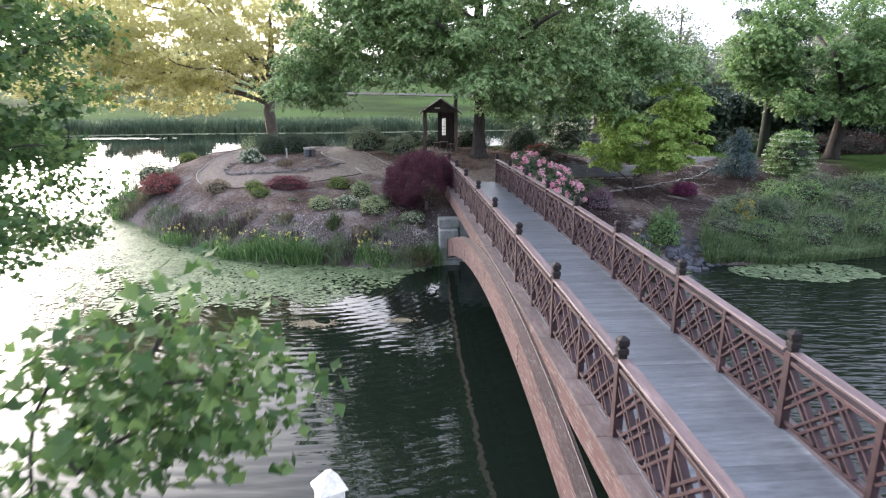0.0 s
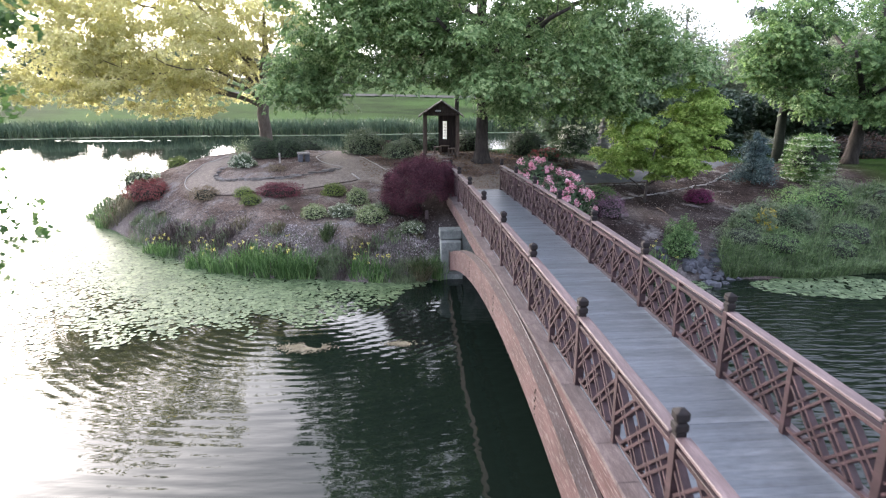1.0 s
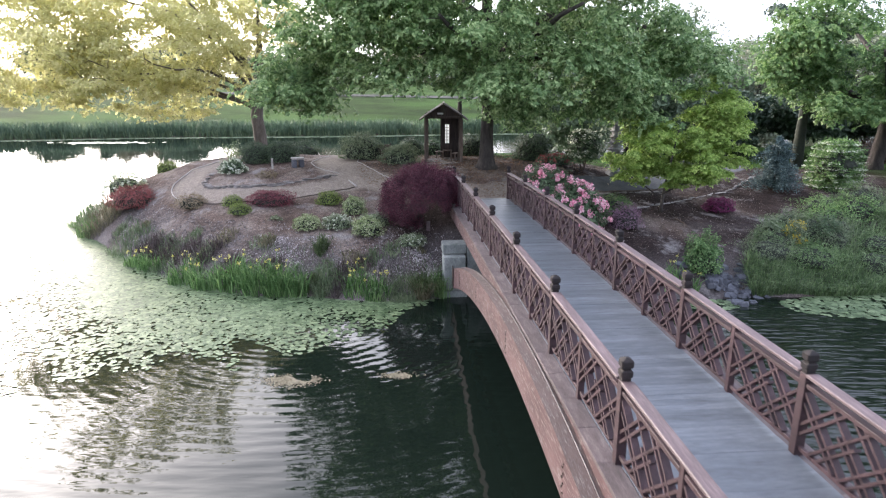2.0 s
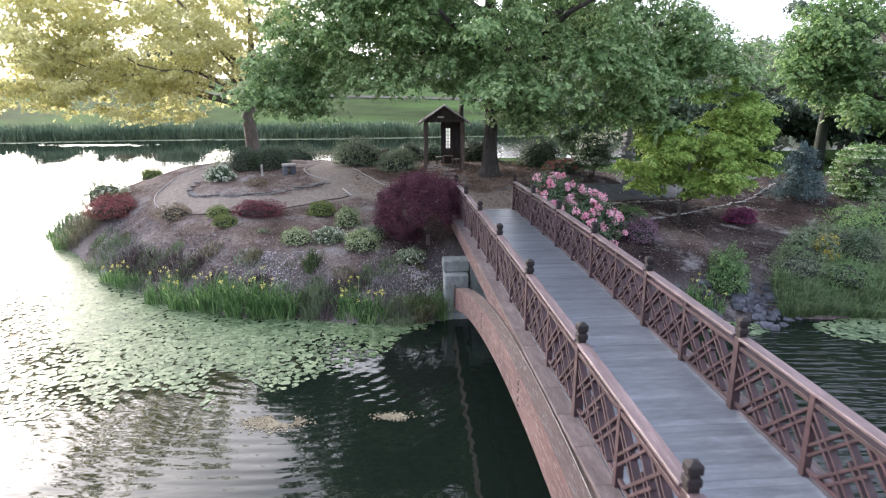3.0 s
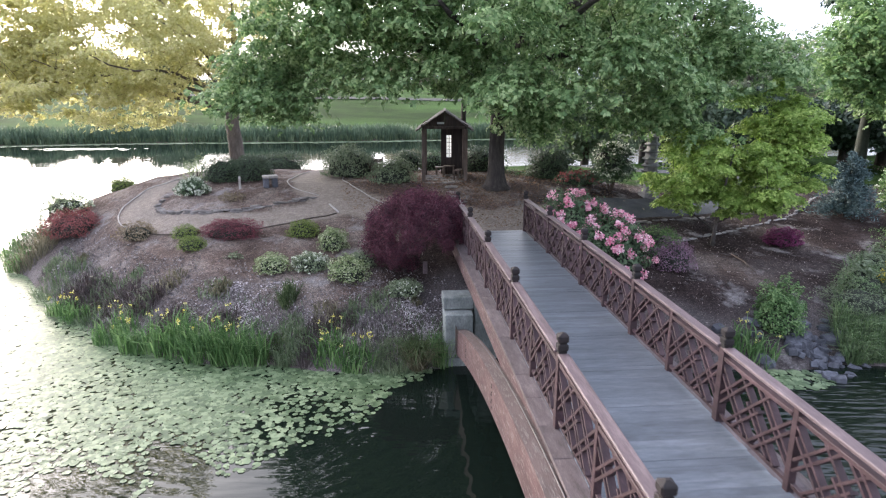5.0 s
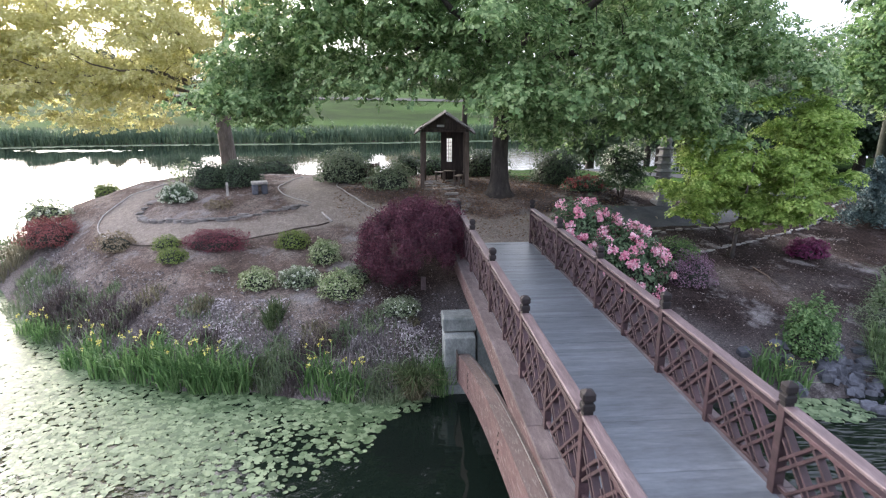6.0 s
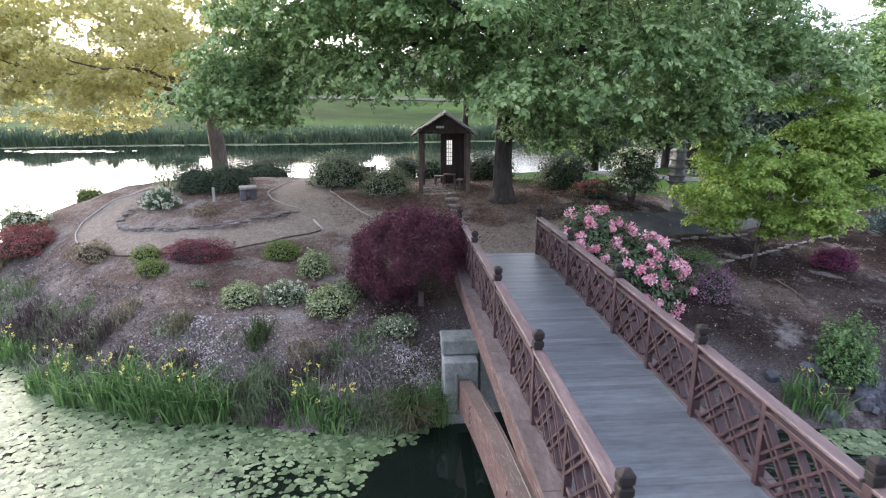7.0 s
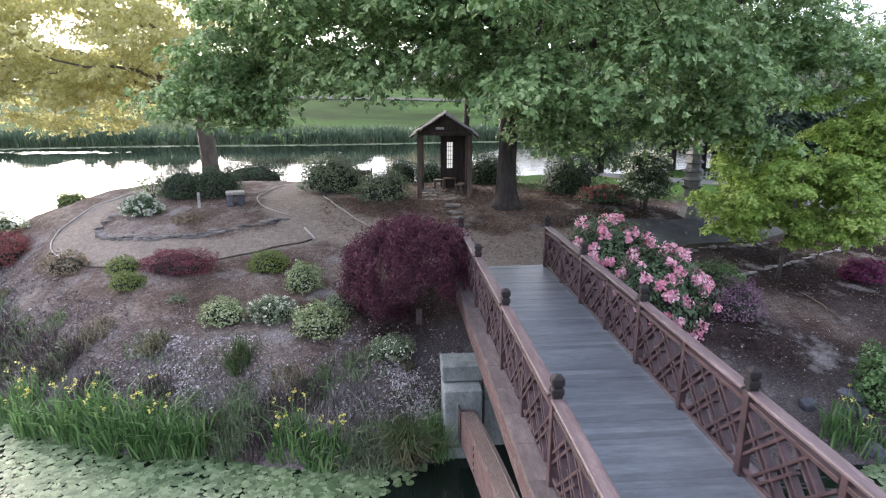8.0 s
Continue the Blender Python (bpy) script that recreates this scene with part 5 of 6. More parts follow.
conifer("blue_fir", 15.05, 32.6, 2.45, 1.15, BLUEFIR, "small blue-green fir tree beside the path", 71, per=300, rows=16, size=0.13)
def tiered_viburnum(x, y, w, h, seed, label, leaf, lift=0.0, tiers=8, shoots=30, flowering=0.8, proud=0.05, tilt=0.3, stem=0.05):
    """A doublefile bush: level tiers of leafy shoots, each lined on top with flat white flower heads."""
    rng = np.random.default_rng(seed)
    ob = thing("viburnum_bush", on_land(x, y, -0.03), label, "shrub")
    bm = bmesh.new()
    for k in range(7):
        t = k * 0.9 + rng.random()
        tube(bm, [(0.08 * math.cos(t), 0.08 * math.sin(t), -0.05), (0.3 * w * math.cos(t), 0.3 * w * math.sin(t), 0.5 * h), (0.5 * w * math.cos(t), 0.5 * w * math.sin(t), 0.85 * h)], [stem, 0.6 * stem, 0.2 * stem], 5)
    part("stem_clump", bm, TWIG, ob)
    # dark filled core in place of the shade between the tiers
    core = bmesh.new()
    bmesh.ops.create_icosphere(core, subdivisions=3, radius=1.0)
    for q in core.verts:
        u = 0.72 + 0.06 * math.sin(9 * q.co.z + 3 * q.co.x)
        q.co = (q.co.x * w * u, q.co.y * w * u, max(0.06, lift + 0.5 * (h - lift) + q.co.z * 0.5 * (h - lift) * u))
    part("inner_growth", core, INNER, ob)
    P, N, Q, M = [], [], [], []
    for k in range(tiers):
        f = (k + 0.6) / tiers
        rr = w * (1 - 0.25 * abs(f - 0.45) ** 1.5 - 0.9 * max(0, f - 0.80) * 2)
        for j in range(shoots):
            t = rng.random() * 6.28
            L = rr * rng.uniform(0.75, 1.08)
            q = rng.random(64) ** 0.45
            z = lift + (h - lift) * f + 0.05 * rng.normal() - 0.10 * q * q
            P.append(np.stack([np.cos(t) * L * q, np.sin(t) * L * q, z], 1) + rng.normal(size=(64, 3)) * np.array((0.09, 0.09, 0.085)))
            N.append(rng.normal(size=(64, 3)) * 0.6 + np.array((0.3 * math.cos(t), 0.3 * math.sin(t), 1.0)))
            for d in (0.55, 0.78, 0.98):
                if rng.random() < flowering:
                    c = np.array((math.cos(t) * L * d, math.sin(t) * L * d, lift + (h - lift) * f + proud - 0.10 * d * d))
                    Q.append(c + rng.normal(size=(9, 3)) * np.array((0.07, 0.07, 0.04 * tilt)))
                    M.append(rng.normal(size=(9, 3)) * tilt + np.array((0, 0, 1.0)))
    P, N, Q, M = (np.concatenate(a) for a in (P, N, Q, M))
    v, f = leaf_arrays(P, N, 0.11 * rng.uniform(0.6, 1.3, len(P)), rng, 0.6)
    part("foliage", soup("foliage", v, f, leaf), None, ob)
    v, f = leaf_arrays(Q, M, 0.085 * rng.uniform(0.6, 1.3, len(Q)), rng, 0.85)
    part("blossom_mass", soup("blossom_mass", v, f, CREAM), None, ob)


tiered_viburnum(18.1, 33.2, 1.2, 2.2, 72, "large tiered viburnum covered in white flower heads", LIGHTLEAF)
tiered_viburnum(6.55, 34.3, 0.9, 1.85, 60, "small viburnum on bare stems with flat white flower heads", RHODLEAF, 0.55, 6, 18, 0.6, 0.15, 1.0, 0.02)
shrub("azalea_bush", 30.5, 38.5, (1.3, 0.9, 0.7), MAGENTA, "magenta flowering azalea at the lawn's edge", 73, 2600, 0.09)
shrub("azalea_bush", 28.0, 44.0, (3.5, 1.5, 1.1), RUST, "rusty red hedge behind the lawn tree", 74, 4200, 0.14)
shrub("azalea_bush", 33.0, 45.0, (3.2, 1.5, 1.2), RUST, "rusty red hedge behind the lawn tree", 75, 4200, 0.14)

# ---- trees ----
# purple lace-leaf maple at the bridge's end
rng = np.random.default_rng(81)
c = np.array([(-0.98, 27.5, 0)])
cl = []
for k in range(380):
    d = rng.normal(size=3)
    d /= np.linalg.norm(d)
    d[2] = abs(d[2]) if rng.random() < 0.72 else -0.5 * abs(d[2])
    q = rng.uniform(0.80, 1.0)
    layer = 0.07 * math.sin(9 * d[2] + 3 * d[0])   # overlapping drooping tiers
    cl.append((-0.90 + 1.62 * d[0] * (q + layer), 27.5 + 1.5 * d[1] * (q + layer), 2.62 + (1.36 * d[2] ** 0.85 if d[2] > 0 else 1.5 * d[2]) * q))
cl = [q for q in cl if not (q[0] > -1.05 and q[2] < 2.55)]
bx, by, bz = on_land(-1.0, 27.5, -0.05)
tree("japanese_maple", (bx, by, bz), [((bx, by, bz), 0.10), ((bx - 0.08, by, bz + 0.6), 0.075), ((bx + 0.05, by + 0.05, bz + 1.3), 0.05)], np.array(cl), REDLACE,
     "dome shaped weeping maple with dark purple leaves", 81, per=230, spread=0.21, flat=1.5, size=0.07, thick=0.03, up=0.2, wide=0.34)
# lime green maple beside the path
rng = np.random.default_rng(82)
bx, by, bz = on_land(9.0, 29.9, -0.05)
cl = np.concatenate([crown_points(rng, 120, (9.5, 30.3, 4.15), (2.9, 2.6, 1.85), 0.3, -0.85), crown_points(rng, 50, (11.2, 30.6, 5.9), (1.5, 1.5, 1.4), 0.2), crown_points(rng, 22, (11.4, 30.2, 4.7), (1.3, 1.5, 1.2), 0.2), crown_points(rng, 12, (7.6, 29.8, 3.9), (1.2, 1.2, 0.5), 0.2)])
cl[:, 2] = np.round(cl[:, 2] / 0.5 - 0.15 * np.hypot(cl[:, 0] - 9.5, cl[:, 1] - 30.2)) * 0.5 + 0.075 * np.hypot(cl[:, 0] - 9.5, cl[:, 1] - 30.2) + 0.17 * rng.normal(size=len(cl))
cl = cl[cl[:, 2] > 3.05]
tree("maple_tree", (bx, by, bz), [((bx, by, bz), 0.075), ((bx + 0.05, by, bz + 0.7), 0.06), ((bx + 0.2, by + 0.1, bz + 1.6), 0.045), ((bx + 0.6, by + 0.4, bz + 3.4), 0.02)], cl, LIMELEAF,
     "small spreading maple with layered bright lime green leaves", 82, per=105, spread=0.6, flat=0.34, size=0.105, thick=0.02, up=1.1, rosette=5,
     limbs=[[((bx, by, bz + 0.6), 0.035), ((bx - 0.8, by + 0.1, bz + 1.2), 0.025), ((bx - 1.8, by + 0.3, bz + 1.8), 0.012)], [((bx, by, bz + 0.8), 0.035), ((bx + 1.0, by - 0.2, bz + 1.4), 0.025), ((bx + 2.0, by - 0.3, bz + 1.9), 0.012)]])
# great oak behind the shelter
rng = np.random.default_rng(83)
bx, by, bz = on_land(1.9, 34.0, -0.1)
cl = np.concatenate([crown_points(rng, 340, (1.6, 34.2, 11.5), (11.2, 8.6, 8.2), 0.45, -0.62),
                     crown_points(rng, 130, (1.8, 31.0, 12.0), (10.0, 5.0, 5.0), 0.4),
                     crown_points(rng, 60, (2.5, 30.5, 7.8), (9.5, 3.5, 2.0), 0.3), crown_points(rng, 22, (6.6, 31.0, 6.2), (2.8, 1.6, 1.2), 0.2), crown_points(rng, 34, (10.4, 32.3, 8.2), (2.4, 2.6, 1.9), 0.2), crown_points(rng, 30, (8.5, 35.5, 8.6), (4.0, 2.0, 2.4), 0.2),
                     crown_points(rng, 14, (3.0, 31.6, 5.9), (1.2, 1.2, 1.0), 0.2), crown_points(rng, 40, (-6.2, 34.0, 7.9), (4.0, 3.5, 1.9), 0.2), crown_points(rng, 26, (-3.2, 30.8, 9.8), (6.5, 2.5, 1.8), 0.2), crown_points(rng, 24, (-6.9, 33.0, 6.6), (2.2, 2.0, 0.8), 0.2),
                     crown_points(rng, 18, (-4.5, 37.8, 9.0), (4.5, 2.0, 2.0), 0.1), crown_points(rng, 36, (4.8, 38.4, 10.0), (4.0, 2.0, 2.4), 0.1)])
cl = cl[~((cl[:, 1] > 34.0) & (cl[:, 2] < 6.8 + 0.5 * (cl[:, 1] - 34.0)))]
cl = cl[~((cl[:, 0] > 8.3) & (cl[:, 2] > 10.6 - 0.2 * (cl[:, 0] - 8.3))) & ~((cl[:, 0] > 10.4) & (cl[:, 2] > 8.6))]   # the crown slopes down to the east
cl = cl[~((np.abs(cl[:, 0] + 0.5) < 1.9) & (cl[:, 2] < 7.0) & (cl[:, 1] < 36.5))]
T = [((bx, by, bz), 0.66), ((bx, by, bz + 0.22), 0.46), ((bx, by, bz + 0.6), 0.36), ((bx, by, bz + 1.4), 0.31), ((bx + 0.05, by + 0.1, bz + 3.2), 0.29), ((bx - 0.1, by + 0.3, bz + 7.0), 0.25), ((bx + 0.1, by + 0.5, bz + 11), 0.2), ((bx, by + 0.5, bz + 15), 0.1)]
LB = []
for t, z0, L, rise in ((170, 4.2, 8.5, 2.6), (205, 5.0, 8.0, 3.2), (250, 4.6, 6.0, 1.8), (300, 4.8, 6.5, 2.0), (345, 4.4, 8.5, 2.2), (20, 5.4, 8.5, 3.5), (75, 5.6, 7.0, 3.0), (120, 6.0, 7.0, 4.0), (190, 8, 6.5, 4), (330, 8, 6.5, 4), (60, 9, 6, 4)):
    a = radians(t)
    LB.append([((bx + f * L * math.cos(a) + 0.25 * math.sin(7 * f + t), by + f * L * math.sin(a) + 0.25 * math.cos(6 * f + t), bz + z0 + rise * f ** 0.8), 0.19 * (1 - 0.8 * f) + 0.02) for f in (0, 0.2, 0.4, 0.6, 0.8, 1.0)])
tree("oak_tree", (bx, by, bz), T, cl, OAK, "great spreading oak with dense drooping green leaf sprays", 83, per=70, spread=1.2, flat=0.42, size=0.15, thick=0.05, limbs=LB, rosette=6, fine_zone=(11.5, 36.0))
# yellow-green tree by the far shore
rng = np.random.default_rng(84)
bx, by, bz = on_land(-11.9, 45.2, -0.1)
cl = np.concatenate([crown_points(rng, 210, (-19.5, 45.5, 9.6), (13.5, 8.5, 4.6), 0.2, -0.85), crown_points(rng, 90, (-23.0, 42.5, 7.4), (9.0, 5.0, 2.5), 0.2), crown_points(rng, 60, (-14.5, 44.0, 9.2), (4.5, 4.5, 3.0), 0.2), crown_points(rng, 40, (-10.3, 45.0, 10.8), (2.5, 3.0, 2.4), 0.2), crown_points(rng, 44, (-20.8, 43.6, 9.3), (3.8, 3.0, 1.8), 0.2), crown_points(rng, 50, (-23.0, 44.0, 10.4), (6.5, 4.0, 2.6), 0.2), crown_points(rng, 130, (-21.0, 45.5, 16.2), (10.5, 7.0, 4.2), 0.2), crown_points(rng, 14, (-17.0, 43.0, 5.4), (4.0, 2.5, 0.7), 0.2), crown_points(rng, 44, (-16.5, 43.0, 7.2), (4.6, 2.2, 1.6), 0.1), crown_points(rng, 30, (-24.0, 42.0, 6.6), (6.0, 2.2, 1.6), 0.1), crown_points(rng, 50, (-16.0, 47.0, 12.0), (5.0, 2.5, 2.4), 0.1), crown_points(rng, 90, (-26.0, 44.0, 12.5), (8.5, 4.0, 3.2), 0.1), crown_points(rng, 120, (-22.5, 50.5, 13.0), (12.0, 1.5, 3.6), 0.1)])
T = [((bx, by, bz), 0.52), ((bx - 0.03, by, bz + 0.8), 0.44), ((bx - 0.12, by, bz + 2.6), 0.40), ((bx - 0.22, by, bz + 3.6), 0.38), ((bx + 0.15, by + 0.3, bz + 6.5), 0.24), ((bx + 0.2, by + 0.3, bz + 10), 0.08)]
LB = []
for t, z0, L, rise in ((176, 4.0, 10.5, 2.8), (192, 4.2, 11.0, 2.2), (165, 4.2, 9.5, 5.2), (205, 4.8, 9.0, 2.0), (150, 4.8, 9.0, 4.8), (178, 5.2, 5.5, 6.5), (230, 5.0, 7.0, 2.0), (100, 6, 6.0, 3.5), (20, 5.5, 4.0, 3.0), (185, 6.5, 8.0, 4.5)):
    a = radians(t)
    LB.append([((bx - 0.15 + f * L * math.cos(a) + 0.2 * math.sin(7 * f + t) * f, by + f * L * math.sin(a), bz + z0 + rise * f ** 0.7 + 0.35 * math.sin(9 * f + t) * f), 0.11 * (1 - 0.88 * f) + 0.012) for f in (0, 0.15, 0.3, 0.45, 0.6, 0.75, 0.9, 1.0)])
tree("spring_tree", (bx, by, bz), T, cl, YELLOWLEAF, "leaning tree with sparse yellow-green spring leaves", 84, bark=GREYBARK, per=41, spread=1.25, flat=0.34, size=0.145, thick=0.045, limbs=LB, rosette=6, fine_zone=(12.5, 47.0), fork=0.36)
# light green tree on the lawn
rng = np.random.default_rng(85)
bx, by, bz = on_land(23.0, 37.8, -0.1)
cl = np.concatenate([crown_points(rng, 215, (23.5, 38.5, 8.6), (8.2, 7.0, 4.8), 0.35, -0.9), crown_points(rng, 40, (19.0, 38.5, 9.8), (2.8, 3.0, 3.6), 0.2), crown_points(rng, 46, (22.5, 36.0, 5.7), (5.4, 2.5, 0.9), 0.2), crown_points(rng, 46, (18.3, 37.8, 8.0), (2.2, 2.4, 2.8), 0.2), crown_points(rng, 40, (23.0, 34.6, 8.2), (4.0, 1.6, 2.2), 0.2)])
cl = cl[(cl[:, 1] < 39.5) | (rng.random(len(cl)) < 0.25)]
T = [((bx, by, bz), 0.55), ((bx + 0.05, by, bz + 0.5), 0.40), ((bx + 0.25, by, bz + 2.0), 0.34), ((bx + 0.5, by, bz + 5), 0.28), ((bx + 0.6, by, bz + 10), 0.14)]
LB = []
for t, z0, L, rise in ((180, 2.6, 6.0, 3.0), (230, 3.0, 5.5, 3.0), (0, 3.0, 6.0, 3.0), (310, 3.4, 5.5, 3.0), (90, 4.0, 5.0, 4.0)):
    a = radians(t)
    LB.append([((bx + 0.3 + f * L * math.cos(a), by + f * L * math.sin(a), bz + z0 + rise * f ** 0.7), 0.18 * (1 - 0.8 * f) + 0.02) for f in (0, 0.25, 0.5, 0.75, 1.0)])
tree("lawn_tree", (bx, by, bz), T, cl, LIGHTLEAF, "broad lawn tree with fresh light green leaves", 85, per=52, spread=1.2, flat=0.40, size=0.165, thick=0.04, limbs=LB, rosette=6, fine_zone=(13.0, 40.0))
# maple on the near bank, whose twigs hang into the view at first; its high crown is added for shade
rng = np.random.default_rng(86)
bx, by, bz = on_land(-7.6, 2.0, -0.1)
near = [(-4.3, 6.0, 7.4), (-4.5, 6.3, 6.7), (-3.9, 5.7, 6.5), (-4.2, 6.0, 5.9), (-4.6, 6.8, 5.5), (-4.8, 7.0, 7.8), (-3.7, 5.2, 7.2), (-4.7, 6.2, 8.1), (-3.6, 5.0, 6.0), (-4.9, 7.4, 6.4), (-4.3, 5.6, 5.4),
        (-0.95, 2.05, 6.28), (-0.8, 2.1, 6.05), (-1.1, 2.0, 6.0), (-0.72, 2.2, 5.95), (-1.25, 1.9, 5.8), (-1.35, 2.1, 6.1), (-1.0, 2.3, 5.7), (-1.5, 2.0, 5.6)]
side = np.stack([-4.75 + 1.5 * rng.random(70) ** 1.5, rng.uniform(5.3, 7.6, 70), rng.uniform(5.4, 8.4, 70)], 1)
side = side[(side[:, 0] < -3.2 - 0.25 * np.abs(side[:, 2] - 7.0)) & (side[:, 0] + 0.72 * (side[:, 1] - 2.6) < -0.45)]
# last two crown groups: unseen behind the camera, added to darken the near deck
cl = np.concatenate([np.array(near), side, crown_points(rng, 60, (-7.8, 2.5, 8.0), (2.8, 3.4, 3.2), 0.3), crown_points(rng, 45, (0.5, -5.0, 11.0), (8.5, 4.0, 3.0), 0.2), crown_points(rng, 60, (3.5, -4.5, 12.5), (7.0, 4.0, 2.5), 0.2)])
T = [((bx, by, bz), 0.30), ((bx, by, bz + 1.0), 0.22), ((bx + 0.1, by, bz + 3.5), 0.17), ((bx, by + 0.2, bz + 6), 0.12), ((bx, by, bz + 8.5), 0.05)]
LB = [[((bx + 0.1, by, bz + 3.3), 0.09), ((bx + 2.5, by + 0.0, bz + 3.6), 0.05), ((bx + 4.6, by - 0.1, bz + 4.0), 0.025), ((bx + 6.2, by - 0.1, bz + 4.3), 0.012)],
      [((bx + 0.1, by, bz + 4.0), 0.09), ((bx + 1.5, by + 2.0, bz + 4.6), 0.05), ((bx + 2.8, by + 4.0, bz + 5.2), 0.02)]]
tree("maple_tree", (bx, by, bz), T, cl, NEARLEAF, "near bank maple with hanging green leafy twigs and an added unseen shading crown", 86, per=150, spread=0.36, flat=0.7, size=0.072, thick=0.02, limbs=LB, lobed=True, up=0.6)

# ---- far woods ----
def far_tree(name, x, y, h, r, leaf, label, seed, per=70, clumps=70, size=0.7, group="far trees", low=0.25):
    rng = np.random.default_rng(seed)
    b = on_land(x, y, -0.1)
    cl = crown_points(rng, clumps, (x, y, b[2] + h * (low + 1) / 2), (r, r, h * (1 - low) / 2), 0.3)
    tree(name, b, [(b, 0.35), ((x, y, b[2] + h * 0.3), 0.28), ((x, y, b[2] + h * 0.85), 0.08)], cl, leaf, label, seed, per=per, spread=r * 0.3, flat=0.7, size=size, thick=0.05, sides=4, group=group)


k = 0
far_rng = np.random.default_rng(500)
for j in range(30):
    k += 1
    x, y = -170 + j * 10.5 + far_rng.normal() * 2.5, 182 + 12 * (j % 2) + far_rng.normal() * 3
    open_sky = 62 < x < 92
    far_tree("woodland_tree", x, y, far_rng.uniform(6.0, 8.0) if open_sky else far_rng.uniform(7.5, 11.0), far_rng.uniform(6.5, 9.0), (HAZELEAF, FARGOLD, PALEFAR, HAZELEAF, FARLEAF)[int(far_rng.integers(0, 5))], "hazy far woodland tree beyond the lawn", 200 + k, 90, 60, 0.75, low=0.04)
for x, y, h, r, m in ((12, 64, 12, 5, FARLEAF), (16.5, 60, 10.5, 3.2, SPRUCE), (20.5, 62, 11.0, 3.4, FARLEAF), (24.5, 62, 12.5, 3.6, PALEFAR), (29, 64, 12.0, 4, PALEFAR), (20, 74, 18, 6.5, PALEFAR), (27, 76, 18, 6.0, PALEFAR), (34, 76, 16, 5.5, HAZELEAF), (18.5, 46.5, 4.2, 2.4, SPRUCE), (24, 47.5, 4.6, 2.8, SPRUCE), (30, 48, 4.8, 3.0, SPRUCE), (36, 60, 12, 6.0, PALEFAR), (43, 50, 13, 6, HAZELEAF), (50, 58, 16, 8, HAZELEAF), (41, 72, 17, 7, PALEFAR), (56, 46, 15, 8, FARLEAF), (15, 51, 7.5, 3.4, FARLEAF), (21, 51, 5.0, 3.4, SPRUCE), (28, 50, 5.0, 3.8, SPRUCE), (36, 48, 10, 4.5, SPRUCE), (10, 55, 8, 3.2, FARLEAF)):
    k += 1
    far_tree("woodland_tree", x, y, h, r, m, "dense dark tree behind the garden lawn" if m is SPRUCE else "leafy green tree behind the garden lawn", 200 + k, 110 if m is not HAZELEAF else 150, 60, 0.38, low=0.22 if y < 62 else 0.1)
bx, by, bz = on_land(0.75, 40.5, -0.1)
rng = np.random.default_rng(87)
tree("young_tree", (bx, by, bz), [((bx, by, bz), 0.17), ((bx, by, bz + 2), 0.14), ((bx + 0.1, by, bz + 5), 0.11), ((bx + 0.1, by, bz + 9), 0.05)], crown_points(rng, 16, (bx, by, bz + 9.0), (2.0, 1.6, 1.8), 0.2), OAK, "slim grey trunk rising behind the shelter roof", 87, per=40, spread=0.9, flat=0.4, size=0.15, thick=0.03, rosette=5)

bx, by, bz = on_land(19.6, 39.2, -0.1)
rng = np.random.default_rng(88)
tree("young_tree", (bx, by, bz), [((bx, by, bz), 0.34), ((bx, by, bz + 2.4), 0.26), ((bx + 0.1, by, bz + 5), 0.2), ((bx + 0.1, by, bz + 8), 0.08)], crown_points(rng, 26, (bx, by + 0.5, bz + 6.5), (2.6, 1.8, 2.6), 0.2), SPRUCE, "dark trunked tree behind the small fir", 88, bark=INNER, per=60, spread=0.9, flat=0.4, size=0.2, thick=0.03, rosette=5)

# ---- waterside plants ----
rng = np.random.default_rng(91)
IR = "yellow flag irises"
for k, (x, y, r, n, h, fl) in enumerate(((-12.4, 28.0, 0.55, 260, 0.75, 3), (-11.6, 27.4, 0.5, 220, 0.8, 3), (-9.6, 25.75, 0.7, 330, 0.95, 7), (-8.5, 25.1, 0.65, 330, 1.0, 5), (-7.5, 24.8, 0.55, 330, 1.05, 4), (-6.6, 24.5, 0.6, 420, 1.15, 4),
                                         (-5.9, 24.35, 0.55, 420, 1.15, 3), (-5.2, 24.3, 0.45, 300, 1.05, 1), (-3.1, 24.1, 0.5, 200, 0.85, 8), (-2.4, 23.9, 0.45, 220, 0.75, 4), (7.7, 24.4, 0.5, 170, 0.8, 3), (8.2, 24.2, 0.4, 120, 0.7, 1), (-16.9, 32.8, 0.6, 260, 0.9, 0), (-18.4, 34.9, 0.7, 300, 0.8, 0))):
    grass_clump("yellow_iris", x, y, r * 0.92, int(n * 0.5), h, 0.036, 0.75, BLADE, "clump of upright yellow flag iris in flower" if fl else "clump of upright green iris blades", 300 + k, "iris", fl + 1 if fl else 0, YELLOWPETAL, 0.6, IR)
